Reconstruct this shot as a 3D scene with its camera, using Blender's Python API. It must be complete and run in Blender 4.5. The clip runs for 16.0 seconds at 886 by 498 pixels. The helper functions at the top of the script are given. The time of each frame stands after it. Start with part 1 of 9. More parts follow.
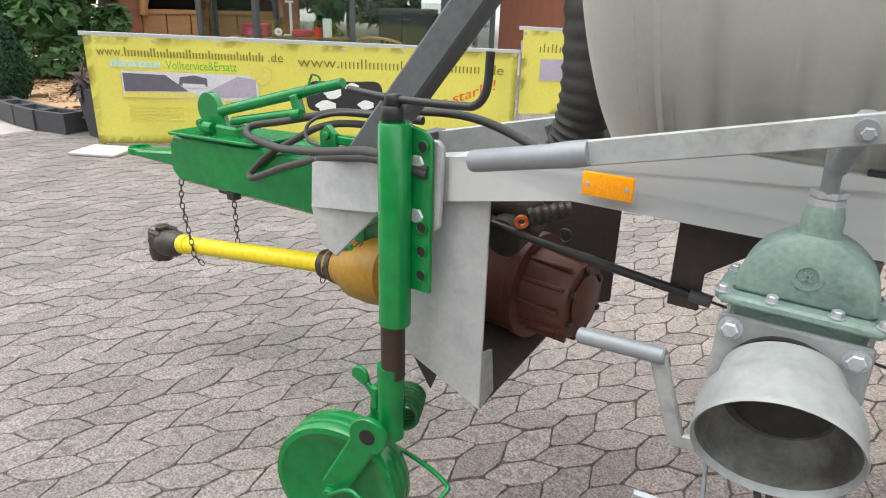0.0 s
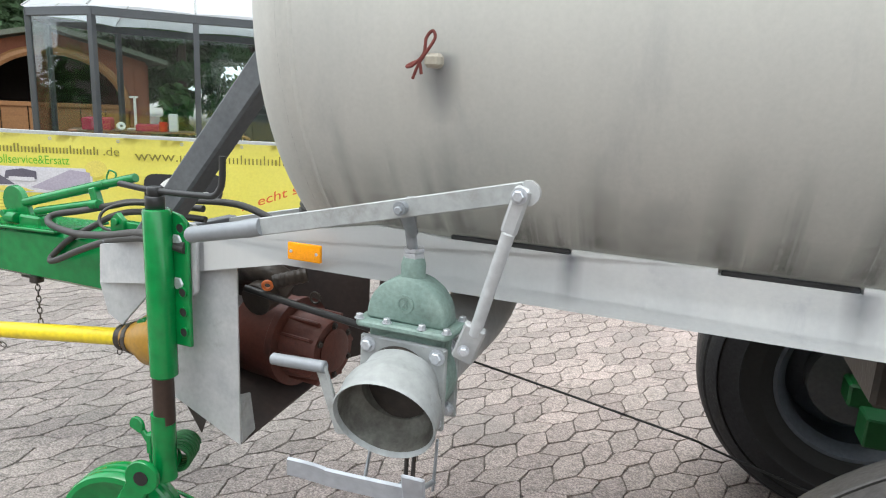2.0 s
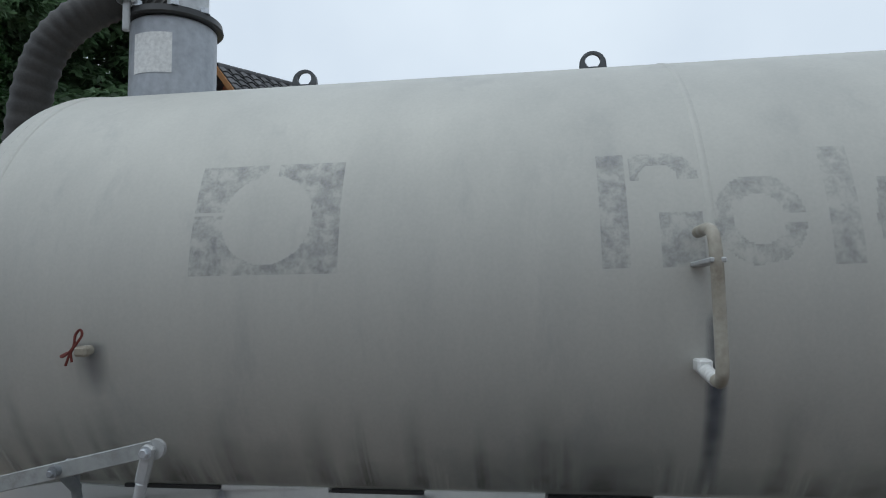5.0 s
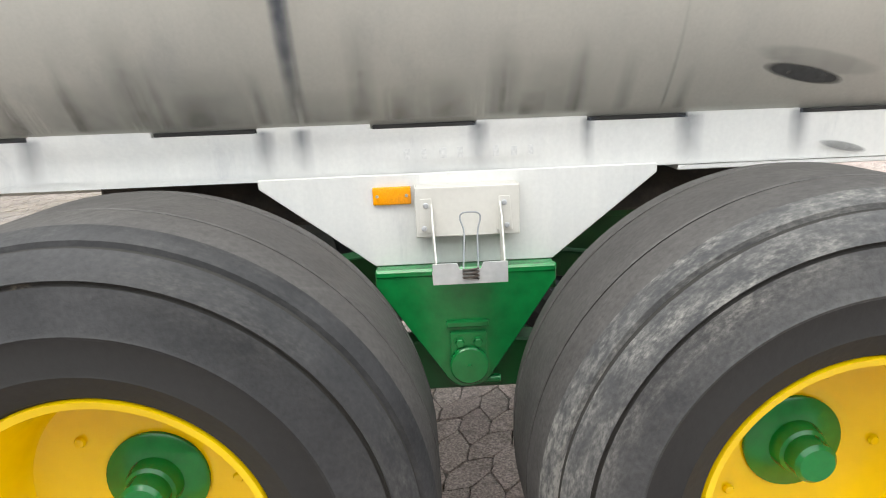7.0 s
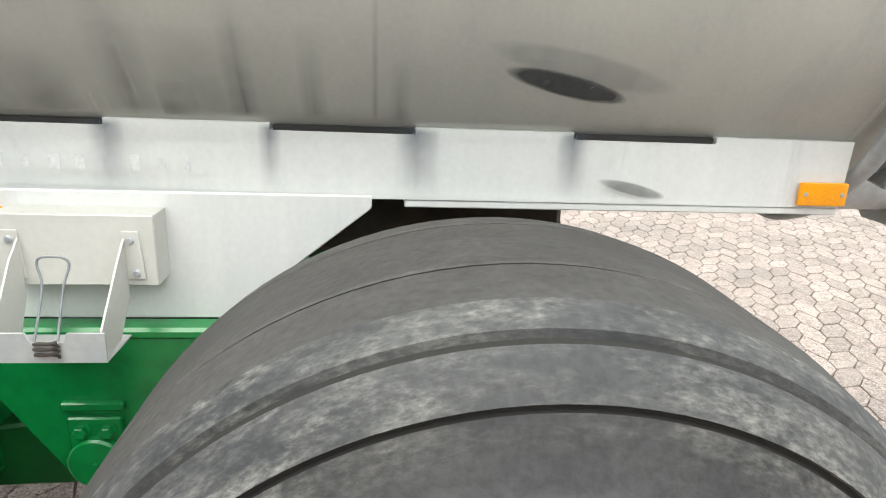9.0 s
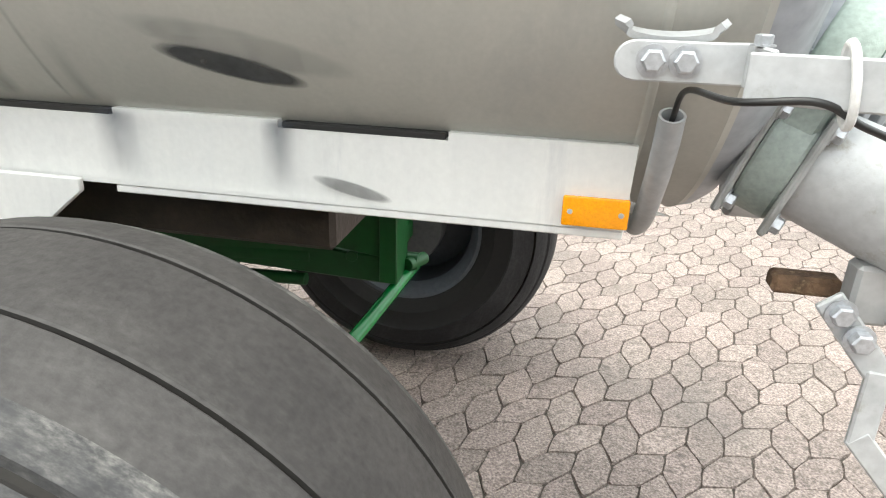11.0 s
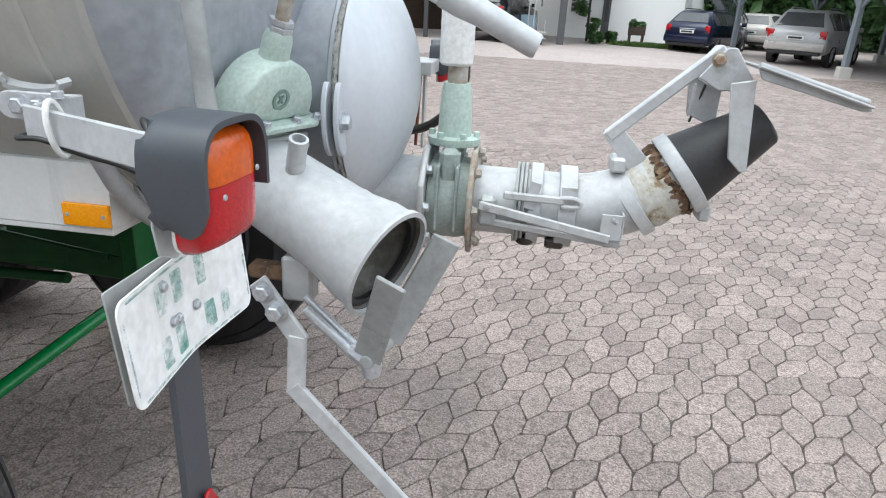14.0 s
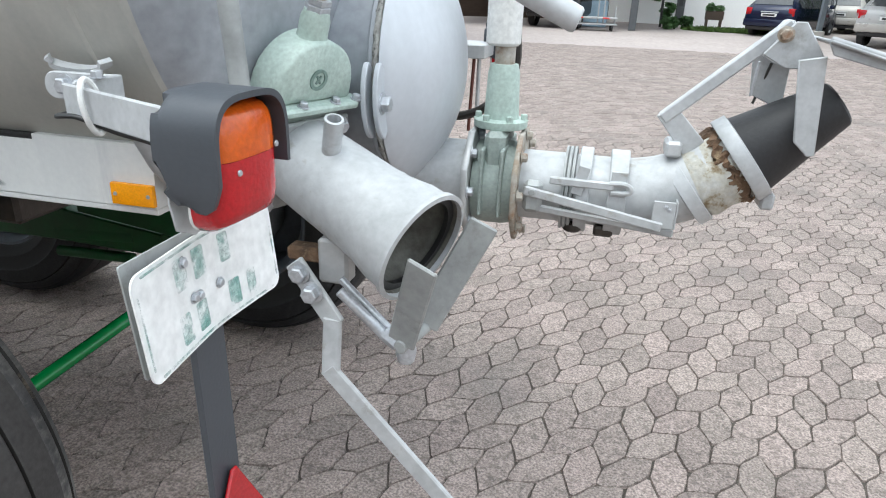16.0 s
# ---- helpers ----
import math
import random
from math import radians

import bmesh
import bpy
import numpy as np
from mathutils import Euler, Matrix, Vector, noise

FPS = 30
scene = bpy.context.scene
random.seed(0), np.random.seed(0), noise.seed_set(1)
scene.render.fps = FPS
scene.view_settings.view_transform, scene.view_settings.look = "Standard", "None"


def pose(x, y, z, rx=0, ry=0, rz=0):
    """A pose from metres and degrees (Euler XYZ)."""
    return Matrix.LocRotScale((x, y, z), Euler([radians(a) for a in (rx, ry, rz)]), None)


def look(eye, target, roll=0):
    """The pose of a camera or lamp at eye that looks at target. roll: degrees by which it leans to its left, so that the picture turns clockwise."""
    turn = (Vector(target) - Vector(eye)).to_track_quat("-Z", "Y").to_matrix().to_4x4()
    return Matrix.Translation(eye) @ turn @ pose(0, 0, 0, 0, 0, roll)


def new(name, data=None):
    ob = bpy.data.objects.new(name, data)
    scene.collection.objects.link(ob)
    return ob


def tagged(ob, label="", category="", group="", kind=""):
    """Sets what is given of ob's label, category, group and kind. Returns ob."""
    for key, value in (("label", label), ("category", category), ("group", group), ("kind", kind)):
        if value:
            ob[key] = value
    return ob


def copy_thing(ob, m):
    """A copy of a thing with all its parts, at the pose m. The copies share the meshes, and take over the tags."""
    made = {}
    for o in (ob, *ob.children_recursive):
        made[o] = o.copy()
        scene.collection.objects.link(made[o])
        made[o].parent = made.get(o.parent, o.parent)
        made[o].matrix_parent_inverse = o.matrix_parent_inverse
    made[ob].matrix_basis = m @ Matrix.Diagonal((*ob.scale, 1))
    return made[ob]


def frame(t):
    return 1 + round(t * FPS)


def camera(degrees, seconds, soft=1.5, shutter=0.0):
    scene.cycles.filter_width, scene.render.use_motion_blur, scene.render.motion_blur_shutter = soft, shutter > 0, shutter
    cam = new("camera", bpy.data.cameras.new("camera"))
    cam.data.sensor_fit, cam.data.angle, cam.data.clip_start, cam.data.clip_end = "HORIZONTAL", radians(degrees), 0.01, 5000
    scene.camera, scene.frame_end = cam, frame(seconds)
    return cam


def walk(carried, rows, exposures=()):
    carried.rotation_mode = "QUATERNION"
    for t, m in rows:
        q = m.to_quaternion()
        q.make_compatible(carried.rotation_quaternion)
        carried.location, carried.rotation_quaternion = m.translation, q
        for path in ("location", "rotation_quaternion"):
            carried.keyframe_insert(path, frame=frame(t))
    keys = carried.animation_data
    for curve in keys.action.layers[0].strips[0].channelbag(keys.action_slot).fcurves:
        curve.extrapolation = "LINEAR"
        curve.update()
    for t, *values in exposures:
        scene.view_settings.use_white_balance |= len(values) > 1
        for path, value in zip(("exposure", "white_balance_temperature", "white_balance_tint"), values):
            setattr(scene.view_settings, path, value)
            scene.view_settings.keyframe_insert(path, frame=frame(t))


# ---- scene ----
cam = camera(68.8, 16.0, 1.1)
PATH = [
    (0, (-1.67, -1.102, 1.486), (-2.68, 0.469, 0.772), 1.7),
    (0.5, (-1.555, -1.092, 1.471), (-2.648, 0.413, 0.737), 1.8),
    (1, (-1.454, -1.141, 1.464), (-2.535, 0.357, 0.698), 1.2),
    (1.5, (-1.315, -1.222, 1.463), (-2.243, 0.386, 0.719), 2.5),
    (1.8, (-1.207, -1.256, 1.519), (-1.997, 0.488, 0.941), 2.3),
    (2, (-1.159, -1.319, 1.558), (-1.866, 0.501, 1.122), 3.0),
    (2.3, (-1.108, -1.332, 1.603), (-1.745, 0.543, 1.327), 1.5),
    (2.5, (-1.069, -1.331, 1.623), (-1.702, 0.556, 1.432), 0.8),
    (2.8, (-0.999, -1.352, 1.673), (-1.683, 0.526, 1.597), 0.6),
    (3, (-0.939, -1.357, 1.67), (-1.675, 0.502, 1.7), 1.7),
    (3.2, (-0.9, -1.355, 1.674), (-1.67, 0.489, 1.763), 2.2),
    (5.5, (-0.4, -1.668, 1.731), (-0.541, 0.318, 1.904), -0.5),
    (6, (-0.157, -1.684, 1.5), (-0.241, 0.307, 1.662), 0.8),
    (6.5, (-0.006, -1.647, 1.426), (0.034, 0.336, 1.169), -0.4),
    (7, (0.071, -1.596, 1.379), (0.132, 0.335, 0.863), -2.3),
    (7.5, (0.114, -1.465, 1.326), (0.167, 0.406, 0.622), -0.3),
    (8, (0.221, -1.318, 1.381), (0.417, 0.557, 0.713), 0.6),
    (8.4, (0.389, -1.225, 1.418), (0.624, 0.648, 0.755), 0.7),
    (8.5, (0.456, -1.194, 1.405), (0.681, 0.68, 0.743), 1.7),
    (8.7, (0.556, -1.159, 1.393), (0.782, 0.742, 0.815), 2.1),
    (10.8, (1.372, -0.977, 1.464), (0.96, 0.843, 0.745), 3.2),
    (11, (1.452, -0.916, 1.46), (1.11, 0.909, 0.716), 1.9),
    (11.5, (1.7, -0.919, 1.466), (1.542, 0.892, 0.632), 3.1),
    (12, (1.895, -0.91, 1.464), (1.698, 0.862, 0.558), 3.7),
    (12.5, (2.053, -0.892, 1.482), (1.742, 0.856, 0.561), 2.6),
    (13, (2.226, -0.86, 1.498), (1.84, 0.889, 0.608), 2.8),
    (13.5, (2.309, -0.898, 1.537), (1.936, 0.876, 0.692), 3.2),
    (13.8, (2.323, -0.992, 1.563), (2.003, 0.838, 0.822), 3.3),
    (14, (2.307, -1.056, 1.576), (2.075, 0.799, 0.866), 3.3),
    (14.5, (2.308, -1.2, 1.593), (2.144, 0.694, 0.973), 2.8),
    (15, (2.316, -1.249, 1.588), (2.108, 0.636, 0.954), 2.1),
    (15.5, (2.328, -1.188, 1.576), (2.058, 0.674, 0.897), 2.8),
    (16, (2.354, -1.021, 1.557), (1.929, 0.784, 0.81), 2.1),
]
EXPOSURES = [(0, 0.95, 6650, 6), (1.5, 1.06, 6550, 6), (2.3, 1.06, 6350, 5), (3.0, 0.48, 6330, 5), (3.2, 0.38, 6250, 5), (5.3, -0.68, 5900, 4), (5.6, -0.58, 5900, 4), (6.0, 0.16, 6050, 4), (6.5, 0.98, 6250, 4), (7.0, 1.37, 6800, 6),
             (7.5, 1.38, 7000, 5), (8.7, 1.32, 6800, 3), (11, 1.37, 6850, 4), (12, 1.13, 6600, 4), (13, 0.87, 6450, 5), (14, 0.66, 6230, 5), (15, 0.66, 6200, 4), (16, 0.71, 6200, 4)]
walk(cam, [(t, look(eye, target, roll)) for t, eye, target, roll in PATH], EXPOSURES)

# ---- light: a bright overcast day ----
world = bpy.data.worlds.new("sky")
scene.world = world
world.use_nodes = True
wn, wl = world.node_tree.nodes, world.node_tree.links
sky = wn.new("ShaderNodeTexSky")
sky.sky_type, sky.sun_disc = "NISHITA", False
sky.sun_elevation, sky.sun_rotation = radians(72), radians(220)
clouds = wn.new("ShaderNodeTexNoise")
clouds.inputs["Scale"].default_value, clouds.inputs["Detail"].default_value = 1.6, 5
cloud_tone = wn.new("ShaderNodeValToRGB")
cloud_tone.color_ramp.elements[0].position, cloud_tone.color_ramp.elements[0].color = 0.3, (5.6, 5.9, 6.5, 1)
cloud_tone.color_ramp.elements[1].position, cloud_tone.color_ramp.elements[1].color = 0.75, (7.9, 8.0, 8.2, 1)
cover = wn.new("ShaderNodeMixRGB")
cover.inputs[0].default_value = 0.9
wl.new(clouds.outputs["Fac"], cloud_tone.inputs[0])
wl.new(sky.outputs[0], cover.inputs[1])
wl.new(cloud_tone.outputs[0], cover.inputs[2])
# an overcast sky is brighter overhead than at the horizon
sky_co = wn.new("ShaderNodeTexCoord")
sky_up = wn.new("ShaderNodeSeparateXYZ")
sky_gain = wn.new("ShaderNodeMapRange")
sky_gain.inputs["To Min"].default_value, sky_gain.inputs["To Max"].default_value = 1.08, 1.36
shaded = wn.new("ShaderNodeMixRGB")
shaded.blend_type, shaded.inputs[0].default_value = "MULTIPLY", 1.0
wl.new(sky_co.outputs["Generated"], sky_up.inputs[0])
wl.new(sky_up.outputs["Z"], sky_gain.inputs["Value"])
wl.new(cover.outputs[0], shaded.inputs[1])
wl.new(sky_gain.outputs[0], shaded.inputs[2])
wl.new(shaded.outputs[0], wn["Background"].inputs[0])
wn["Background"].inputs[1].default_value = 0.15
sun = new("sun", bpy.data.lights.new("sun", "SUN"))
sun.data.energy, sun.data.angle, sun.data.color = 1.25, radians(42), (1, 0.97, 0.92)
sun.matrix_world = look((-3.5, -4.2, 16.5), (0, 0, 0))


# ---- materials ----
def surface(name, base, other=None, rough=0.5, metal=0.0, large=1.5, fine=60.0, mix=0.6, bump=0.15, stretch=None, spots=None, rough_var=0.12, grain_range=(0.82, 1.12), grain_from=(0.25, 0.75), world=False):
    """Base colour with a second tone at a large scale, fine grain, relief and optional spots."""
    m = bpy.data.materials.new(name)
    m.use_nodes = True
    n, l = m.node_tree.nodes, m.node_tree.links
    b = n["Principled BSDF"]
    place_of = n.new("ShaderNodeNewGeometry").outputs["Position"] if world else n.new("ShaderNodeTexCoord").outputs["Object"]
    mp = n.new("ShaderNodeMapping")
    l.new(place_of, mp.inputs[0])
    if stretch:
        mp.inputs["Scale"].default_value = stretch
    other = other or tuple(c * 0.7 for c in base)
    big = n.new("ShaderNodeTexNoise")
    big.inputs["Scale"].default_value, big.inputs["Detail"].default_value = large, 6
    big.inputs["Roughness"].default_value = 0.65
    l.new(mp.outputs[0], big.inputs["Vector"])
    ramp = n.new("ShaderNodeValToRGB")
    ramp.color_ramp.elements[0].position, ramp.color_ramp.elements[1].position = 0.35, 0.7
    ramp.color_ramp.elements[0].color, ramp.color_ramp.elements[1].color = (0, 0, 0, 1), (mix, mix, mix, 1)
    l.new(big.outputs["Fac"], ramp.inputs[0])
    tone = n.new("ShaderNodeMixRGB")
    tone.inputs[1].default_value, tone.inputs[2].default_value = (*base, 1), (*other, 1)
    l.new(ramp.outputs[0], tone.inputs[0])
    grain = n.new("ShaderNodeTexNoise")
    grain.inputs["Scale"].default_value, grain.inputs["Detail"].default_value = fine, 4
    l.new(place_of, grain.inputs["Vector"])
    gr = n.new("ShaderNodeMapRange")
    gr.inputs["From Min"].default_value, gr.inputs["From Max"].default_value = grain_from
    gr.inputs["To Min"].default_value, gr.inputs["To Max"].default_value = grain_range
    l.new(grain.outputs["Fac"], gr.inputs["Value"])
    fine_mix = n.new("ShaderNodeMixRGB")
    fine_mix.blend_type, fine_mix.inputs[0].default_value = "MULTIPLY", 1.0
    l.new(tone.outputs[0], fine_mix.inputs[1])
    l.new(gr.outputs[0], fine_mix.inputs[2])
    last = fine_mix
    if spots:
        colour, scale, low, high = spots
        sp = n.new("ShaderNodeTexNoise")
        sp.inputs["Scale"].default_value, sp.inputs["Detail"].default_value = scale, 8
        sp.inputs["Roughness"].default_value = 0.7
        l.new(mp.outputs[0], sp.inputs["Vector"])
        sr = n.new("ShaderNodeValToRGB")
        sr.color_ramp.elements[0].position, sr.color_ramp.elements[1].position = low, high
        l.new(sp.outputs["Fac"], sr.inputs[0])
        sm = n.new("ShaderNodeMixRGB")
        sm.inputs[2].default_value = (*colour, 1)
        l.new(sr.outputs[0], sm.inputs[0])
        l.new(last.outputs[0], sm.inputs[1])
        last = sm
    l.new(last.outputs[0], b.inputs["Base Color"])
    rr = n.new("ShaderNodeMapRange")
    rr.inputs["To Min"].default_value, rr.inputs["To Max"].default_value = max(0.04, rough - rough_var), min(1, rough + rough_var)
    l.new(big.outputs["Fac"], rr.inputs["Value"])
    l.new(rr.outputs[0], b.inputs["Roughness"])
    b.inputs["Metallic"].default_value = metal
    if bump:
        bp = n.new("ShaderNodeBump")
        bp.inputs["Strength"].default_value, bp.inputs["Distance"].default_value = bump, 0.004
        l.new(grain.outputs["Fac"], bp.inputs["Height"])
        l.new(bp.outputs[0], b.inputs["Normal"])
    return m


def random_tone(m, low, high, island=False, tints=None):
    """Vary the base colour of a material piece by piece."""
    n, l = m.node_tree.nodes, m.node_tree.links
    b = n["Principled BSDF"]
    src = b.inputs["Base Color"].links[0].from_socket
    rnd = n.new("ShaderNodeNewGeometry").outputs["Random Per Island"] if island else n.new("ShaderNodeObjectInfo").outputs["Random"]
    mr = n.new("ShaderNodeMapRange")
    mr.inputs["To Min"].default_value, mr.inputs["To Max"].default_value = low, high
    l.new(rnd, mr.inputs["Value"])
    mx = n.new("ShaderNodeMixRGB")
    mx.blend_type, mx.inputs[0].default_value = "MULTIPLY", 1.0
    l.new(src, mx.inputs[1])
    l.new(mr.outputs[0], mx.inputs[2])
    last = mx
    if tints:
        ramp = n.new("ShaderNodeValToRGB")
        ramp.color_ramp.elements[0].color, ramp.color_ramp.elements[1].color = (*tints[0], 1), (*tints[1], 1)
        scatter = n.new("ShaderNodeMath")
        scatter.operation = "FRACT"
        times = n.new("ShaderNodeMath")
        times.operation, times.inputs[1].default_value = "MULTIPLY", 7.31
        l.new(rnd, times.inputs[0])
        l.new(times.outputs[0], scatter.inputs[0])
        l.new(scatter.outputs[0], ramp.inputs[0])
        hue = n.new("ShaderNodeMixRGB")
        hue.blend_type, hue.inputs[0].default_value = "MULTIPLY", 1.0
        l.new(last.outputs[0], hue.inputs[1])
        l.new(ramp.outputs[0], hue.inputs[2])
        last = hue
    l.new(last.outputs[0], b.inputs["Base Color"])
    return m


def worn(name, colour, scale, low, high, rough=0.8):
    """Faded paint that has flaked away in patches: clear where it is gone."""
    m = surface(name, colour, rough=rough, bump=0, fine=90)
    n, l = m.node_tree.nodes, m.node_tree.links
    co = n.new("ShaderNodeTexCoord")
    a = n.new("ShaderNodeTexNoise")
    a.inputs["Scale"].default_value, a.inputs["Detail"].default_value, a.inputs["Roughness"].default_value = scale, 8, 0.75
    l.new(co.outputs["Object"], a.inputs["Vector"])
    r = n.new("ShaderNodeMapRange")
    r.inputs["From Min"].default_value, r.inputs["From Max"].default_value = 0.3, 0.7
    r.inputs["To Min"].default_value, r.inputs["To Max"].default_value = low, high
    l.new(a.outputs["Fac"], r.inputs["Value"])
    l.new(r.outputs[0], n["Principled BSDF"].inputs["Alpha"])
    return m


LINING_PALE = surface("cracked_pale_seal", (0.42, 0.42, 0.4), (0.2, 0.19, 0.17), rough=0.8, large=45, fine=140, mix=1.0, bump=0.6, spots=((0.03, 0.028, 0.025), 60, 0.55, 0.65))
LINING = surface("stained_lining", (0.085, 0.078, 0.064), (0.23, 0.23, 0.205), rough=0.7, large=12, fine=90, mix=0.9, bump=0.3, spots=((0.03, 0.025, 0.02), 9, 0.5, 0.8))


ZINC_TANK = surface("weathered_zinc_tank", (0.5, 0.493, 0.45), (0.41, 0.408, 0.38), rough=0.6, metal=0.2, large=1.3, fine=120, mix=0.7, bump=0.04,
                    stretch=(2.6, 2.6, 0.5), spots=((0.33, 0.33, 0.32), 2.2, 0.55, 0.9), grain_range=(0.96, 1.03))
ZINC = surface("galvanised_steel", (0.5, 0.505, 0.5), (0.34, 0.35, 0.36), rough=0.48, metal=0.25, large=6, fine=70, mix=0.9, bump=0.06, spots=((0.2, 0.19, 0.17), 7, 0.6, 0.88), grain_range=(0.92, 1.05), rough_var=0.2)
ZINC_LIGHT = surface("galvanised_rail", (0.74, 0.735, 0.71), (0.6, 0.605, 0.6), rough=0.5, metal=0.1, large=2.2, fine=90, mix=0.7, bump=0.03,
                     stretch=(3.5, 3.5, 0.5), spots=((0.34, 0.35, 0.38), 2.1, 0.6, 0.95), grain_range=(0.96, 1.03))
# the colour turns to a duller grey towards the front of the rail
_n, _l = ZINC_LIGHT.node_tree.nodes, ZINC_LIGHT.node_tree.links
split, ramp, dulling = _n.new("ShaderNodeSeparateXYZ"), _n.new("ShaderNodeMapRange"), _n.new("ShaderNodeMixRGB")
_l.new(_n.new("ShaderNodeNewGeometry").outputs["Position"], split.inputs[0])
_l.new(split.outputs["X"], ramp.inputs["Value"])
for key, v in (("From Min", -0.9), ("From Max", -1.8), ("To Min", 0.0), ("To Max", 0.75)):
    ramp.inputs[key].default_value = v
_l.new(ramp.outputs[0], dulling.inputs[0])
_l.new(_n["Principled BSDF"].inputs["Base Color"].links[0].from_socket, dulling.inputs[1])
dulling.inputs[2].default_value = (0.43, 0.435, 0.43, 1)
_l.new(dulling.outputs[0], _n["Principled BSDF"].inputs["Base Color"])
ZINC_PALE = surface("pale_zinc_pipe", (0.56, 0.575, 0.585), (0.4, 0.41, 0.42), rough=0.48, metal=0.2, large=7, fine=80, mix=0.95, bump=0.12,
                    spots=((0.2, 0.185, 0.15), 11, 0.57, 0.84), grain_range=(0.9, 1.06), rough_var=0.22)
ZINC_HEAD = surface("blue_grey_zinc", (0.4, 0.42, 0.45), (0.31, 0.33, 0.36), rough=0.48, metal=0.2, large=2, fine=40, mix=0.8, bump=0.05, stretch=(3, 3, 0.6))
BOLT = surface("zinc_bolt", (0.55, 0.57, 0.6), rough=0.35, metal=0.55, large=30, fine=150, bump=0.05)
GREEN = surface("glossy_green_paint", (0.005, 0.19, 0.043), (0.004, 0.15, 0.033), rough=0.22, large=7, fine=25, mix=0.7, bump=0.22, spots=((0.02, 0.12, 0.03), 11, 0.68, 0.9))
# the green darkened in colour for shade on far and underside gear
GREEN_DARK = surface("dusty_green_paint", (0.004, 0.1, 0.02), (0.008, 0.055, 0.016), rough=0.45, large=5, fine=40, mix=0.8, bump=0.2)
TUBE_DULL = surface("dirty_beige_tube", (0.42, 0.4, 0.34), (0.25, 0.22, 0.17), rough=0.5, large=9, fine=60, mix=0.9, spots=((0.12, 0.09, 0.06), 12, 0.55, 0.8))
CAST = surface("pale_green_casting", (0.5, 0.6, 0.54), (0.34, 0.43, 0.39), rough=0.55, large=7, fine=120, mix=0.8, bump=0.25, spots=((0.24, 0.28, 0.25), 6, 0.6, 0.85))
CAST_DARK = surface("grey_green_casting", (0.16, 0.24, 0.21), (0.25, 0.33, 0.29), rough=0.55, large=9, fine=120, mix=0.9, bump=0.3, spots=((0.05, 0.06, 0.055), 7, 0.55, 0.8))
def rubber(name, cx, dust, tones=((0.014, 0.0143, 0.016), (0.04, 0.04, 0.0425))):
    """Worn tyre rubber round an axle at cx; dust: how much dried mud is left, drawn out along the turn of the wheel."""
    m = surface(name, *tones, rough=0.66, large=2.6, fine=90, mix=1.0, bump=0.35, grain_range=(0.75, 1.18), rough_var=0.2)
    n, l = m.node_tree.nodes, m.node_tree.links
    b = n["Principled BSDF"]
    b.inputs["Specular IOR Level"].default_value = 0.3
    src = b.inputs["Base Color"].links[0].from_socket

    def vec(op, *ins):
        k = n.new("ShaderNodeVectorMath")
        k.operation = op
        for i, v in enumerate(ins):
            if isinstance(v, tuple):
                k.inputs[i].default_value = v
            else:
                l.new(v, k.inputs[i])
        return k
    off = vec("SUBTRACT", n.new("ShaderNodeNewGeometry").outputs["Position"], (cx, 0, 0.59)).outputs[0]
    flat = vec("MULTIPLY", off, (1, 0, 1)).outputs[0]
    turn = vec("MULTIPLY", vec("NORMALIZE", flat).outputs[0], (0.59, 0, 0.59)).outputs[0]
    across = n.new("ShaderNodeCombineXYZ")
    radius = vec("LENGTH", flat).outputs["Value"]
    l.new(radius, across.inputs["Y"])
    wide = vec("ADD", vec("MULTIPLY", off, (0, 1.7, 0)).outputs[0], vec("MULTIPLY", across.outputs[0], (0, 2.2, 0)).outputs[0]).outputs[0]
    where = vec("ADD", turn, wide).outputs[0]
    shoulder = n.new("ShaderNodeMapRange")         # the dust clings to the shoulder, not to the wall
    for key, v in (("From Min", 0.46), ("From Max", 0.515), ("To Min", 0.12), ("To Max", 1.0)):
        shoulder.inputs[key].default_value = v
    l.new(radius, shoulder.inputs["Value"])
    fac = shoulder.outputs[0]
    for scale, low, high in ((2.6, 0.36, 0.58), (15.0, 0.36, 0.66), (60.0, 0.3, 0.7)):
        t = n.new("ShaderNodeTexNoise")
        t.inputs["Scale"].default_value, t.inputs["Detail"].default_value, t.inputs["Roughness"].default_value = scale, 6, 0.65
        l.new(where, t.inputs["Vector"])
        r = n.new("ShaderNodeMapRange")
        r.inputs["From Min"].default_value, r.inputs["From Max"].default_value = low, high
        l.new(t.outputs["Fac"], r.inputs["Value"])
        k = n.new("ShaderNodeMath")
        k.operation = "MULTIPLY"
        l.new(fac, k.inputs[0])
        l.new(r.outputs[0], k.inputs[1])
        fac = k.outputs[0]
    k = n.new("ShaderNodeMath")
    k.operation, k.inputs[1].default_value, k.use_clamp = "MULTIPLY", dust, True
    l.new(fac, k.inputs[0])
    mx = n.new("ShaderNodeMixRGB")
    mx.inputs[2].default_value = (0.165, 0.16, 0.15, 1)
    l.new(k.outputs[0], mx.inputs[0])
    l.new(src, mx.inputs[1])
    l.new(mx.outputs[0], b.inputs["Base Color"])
    return m


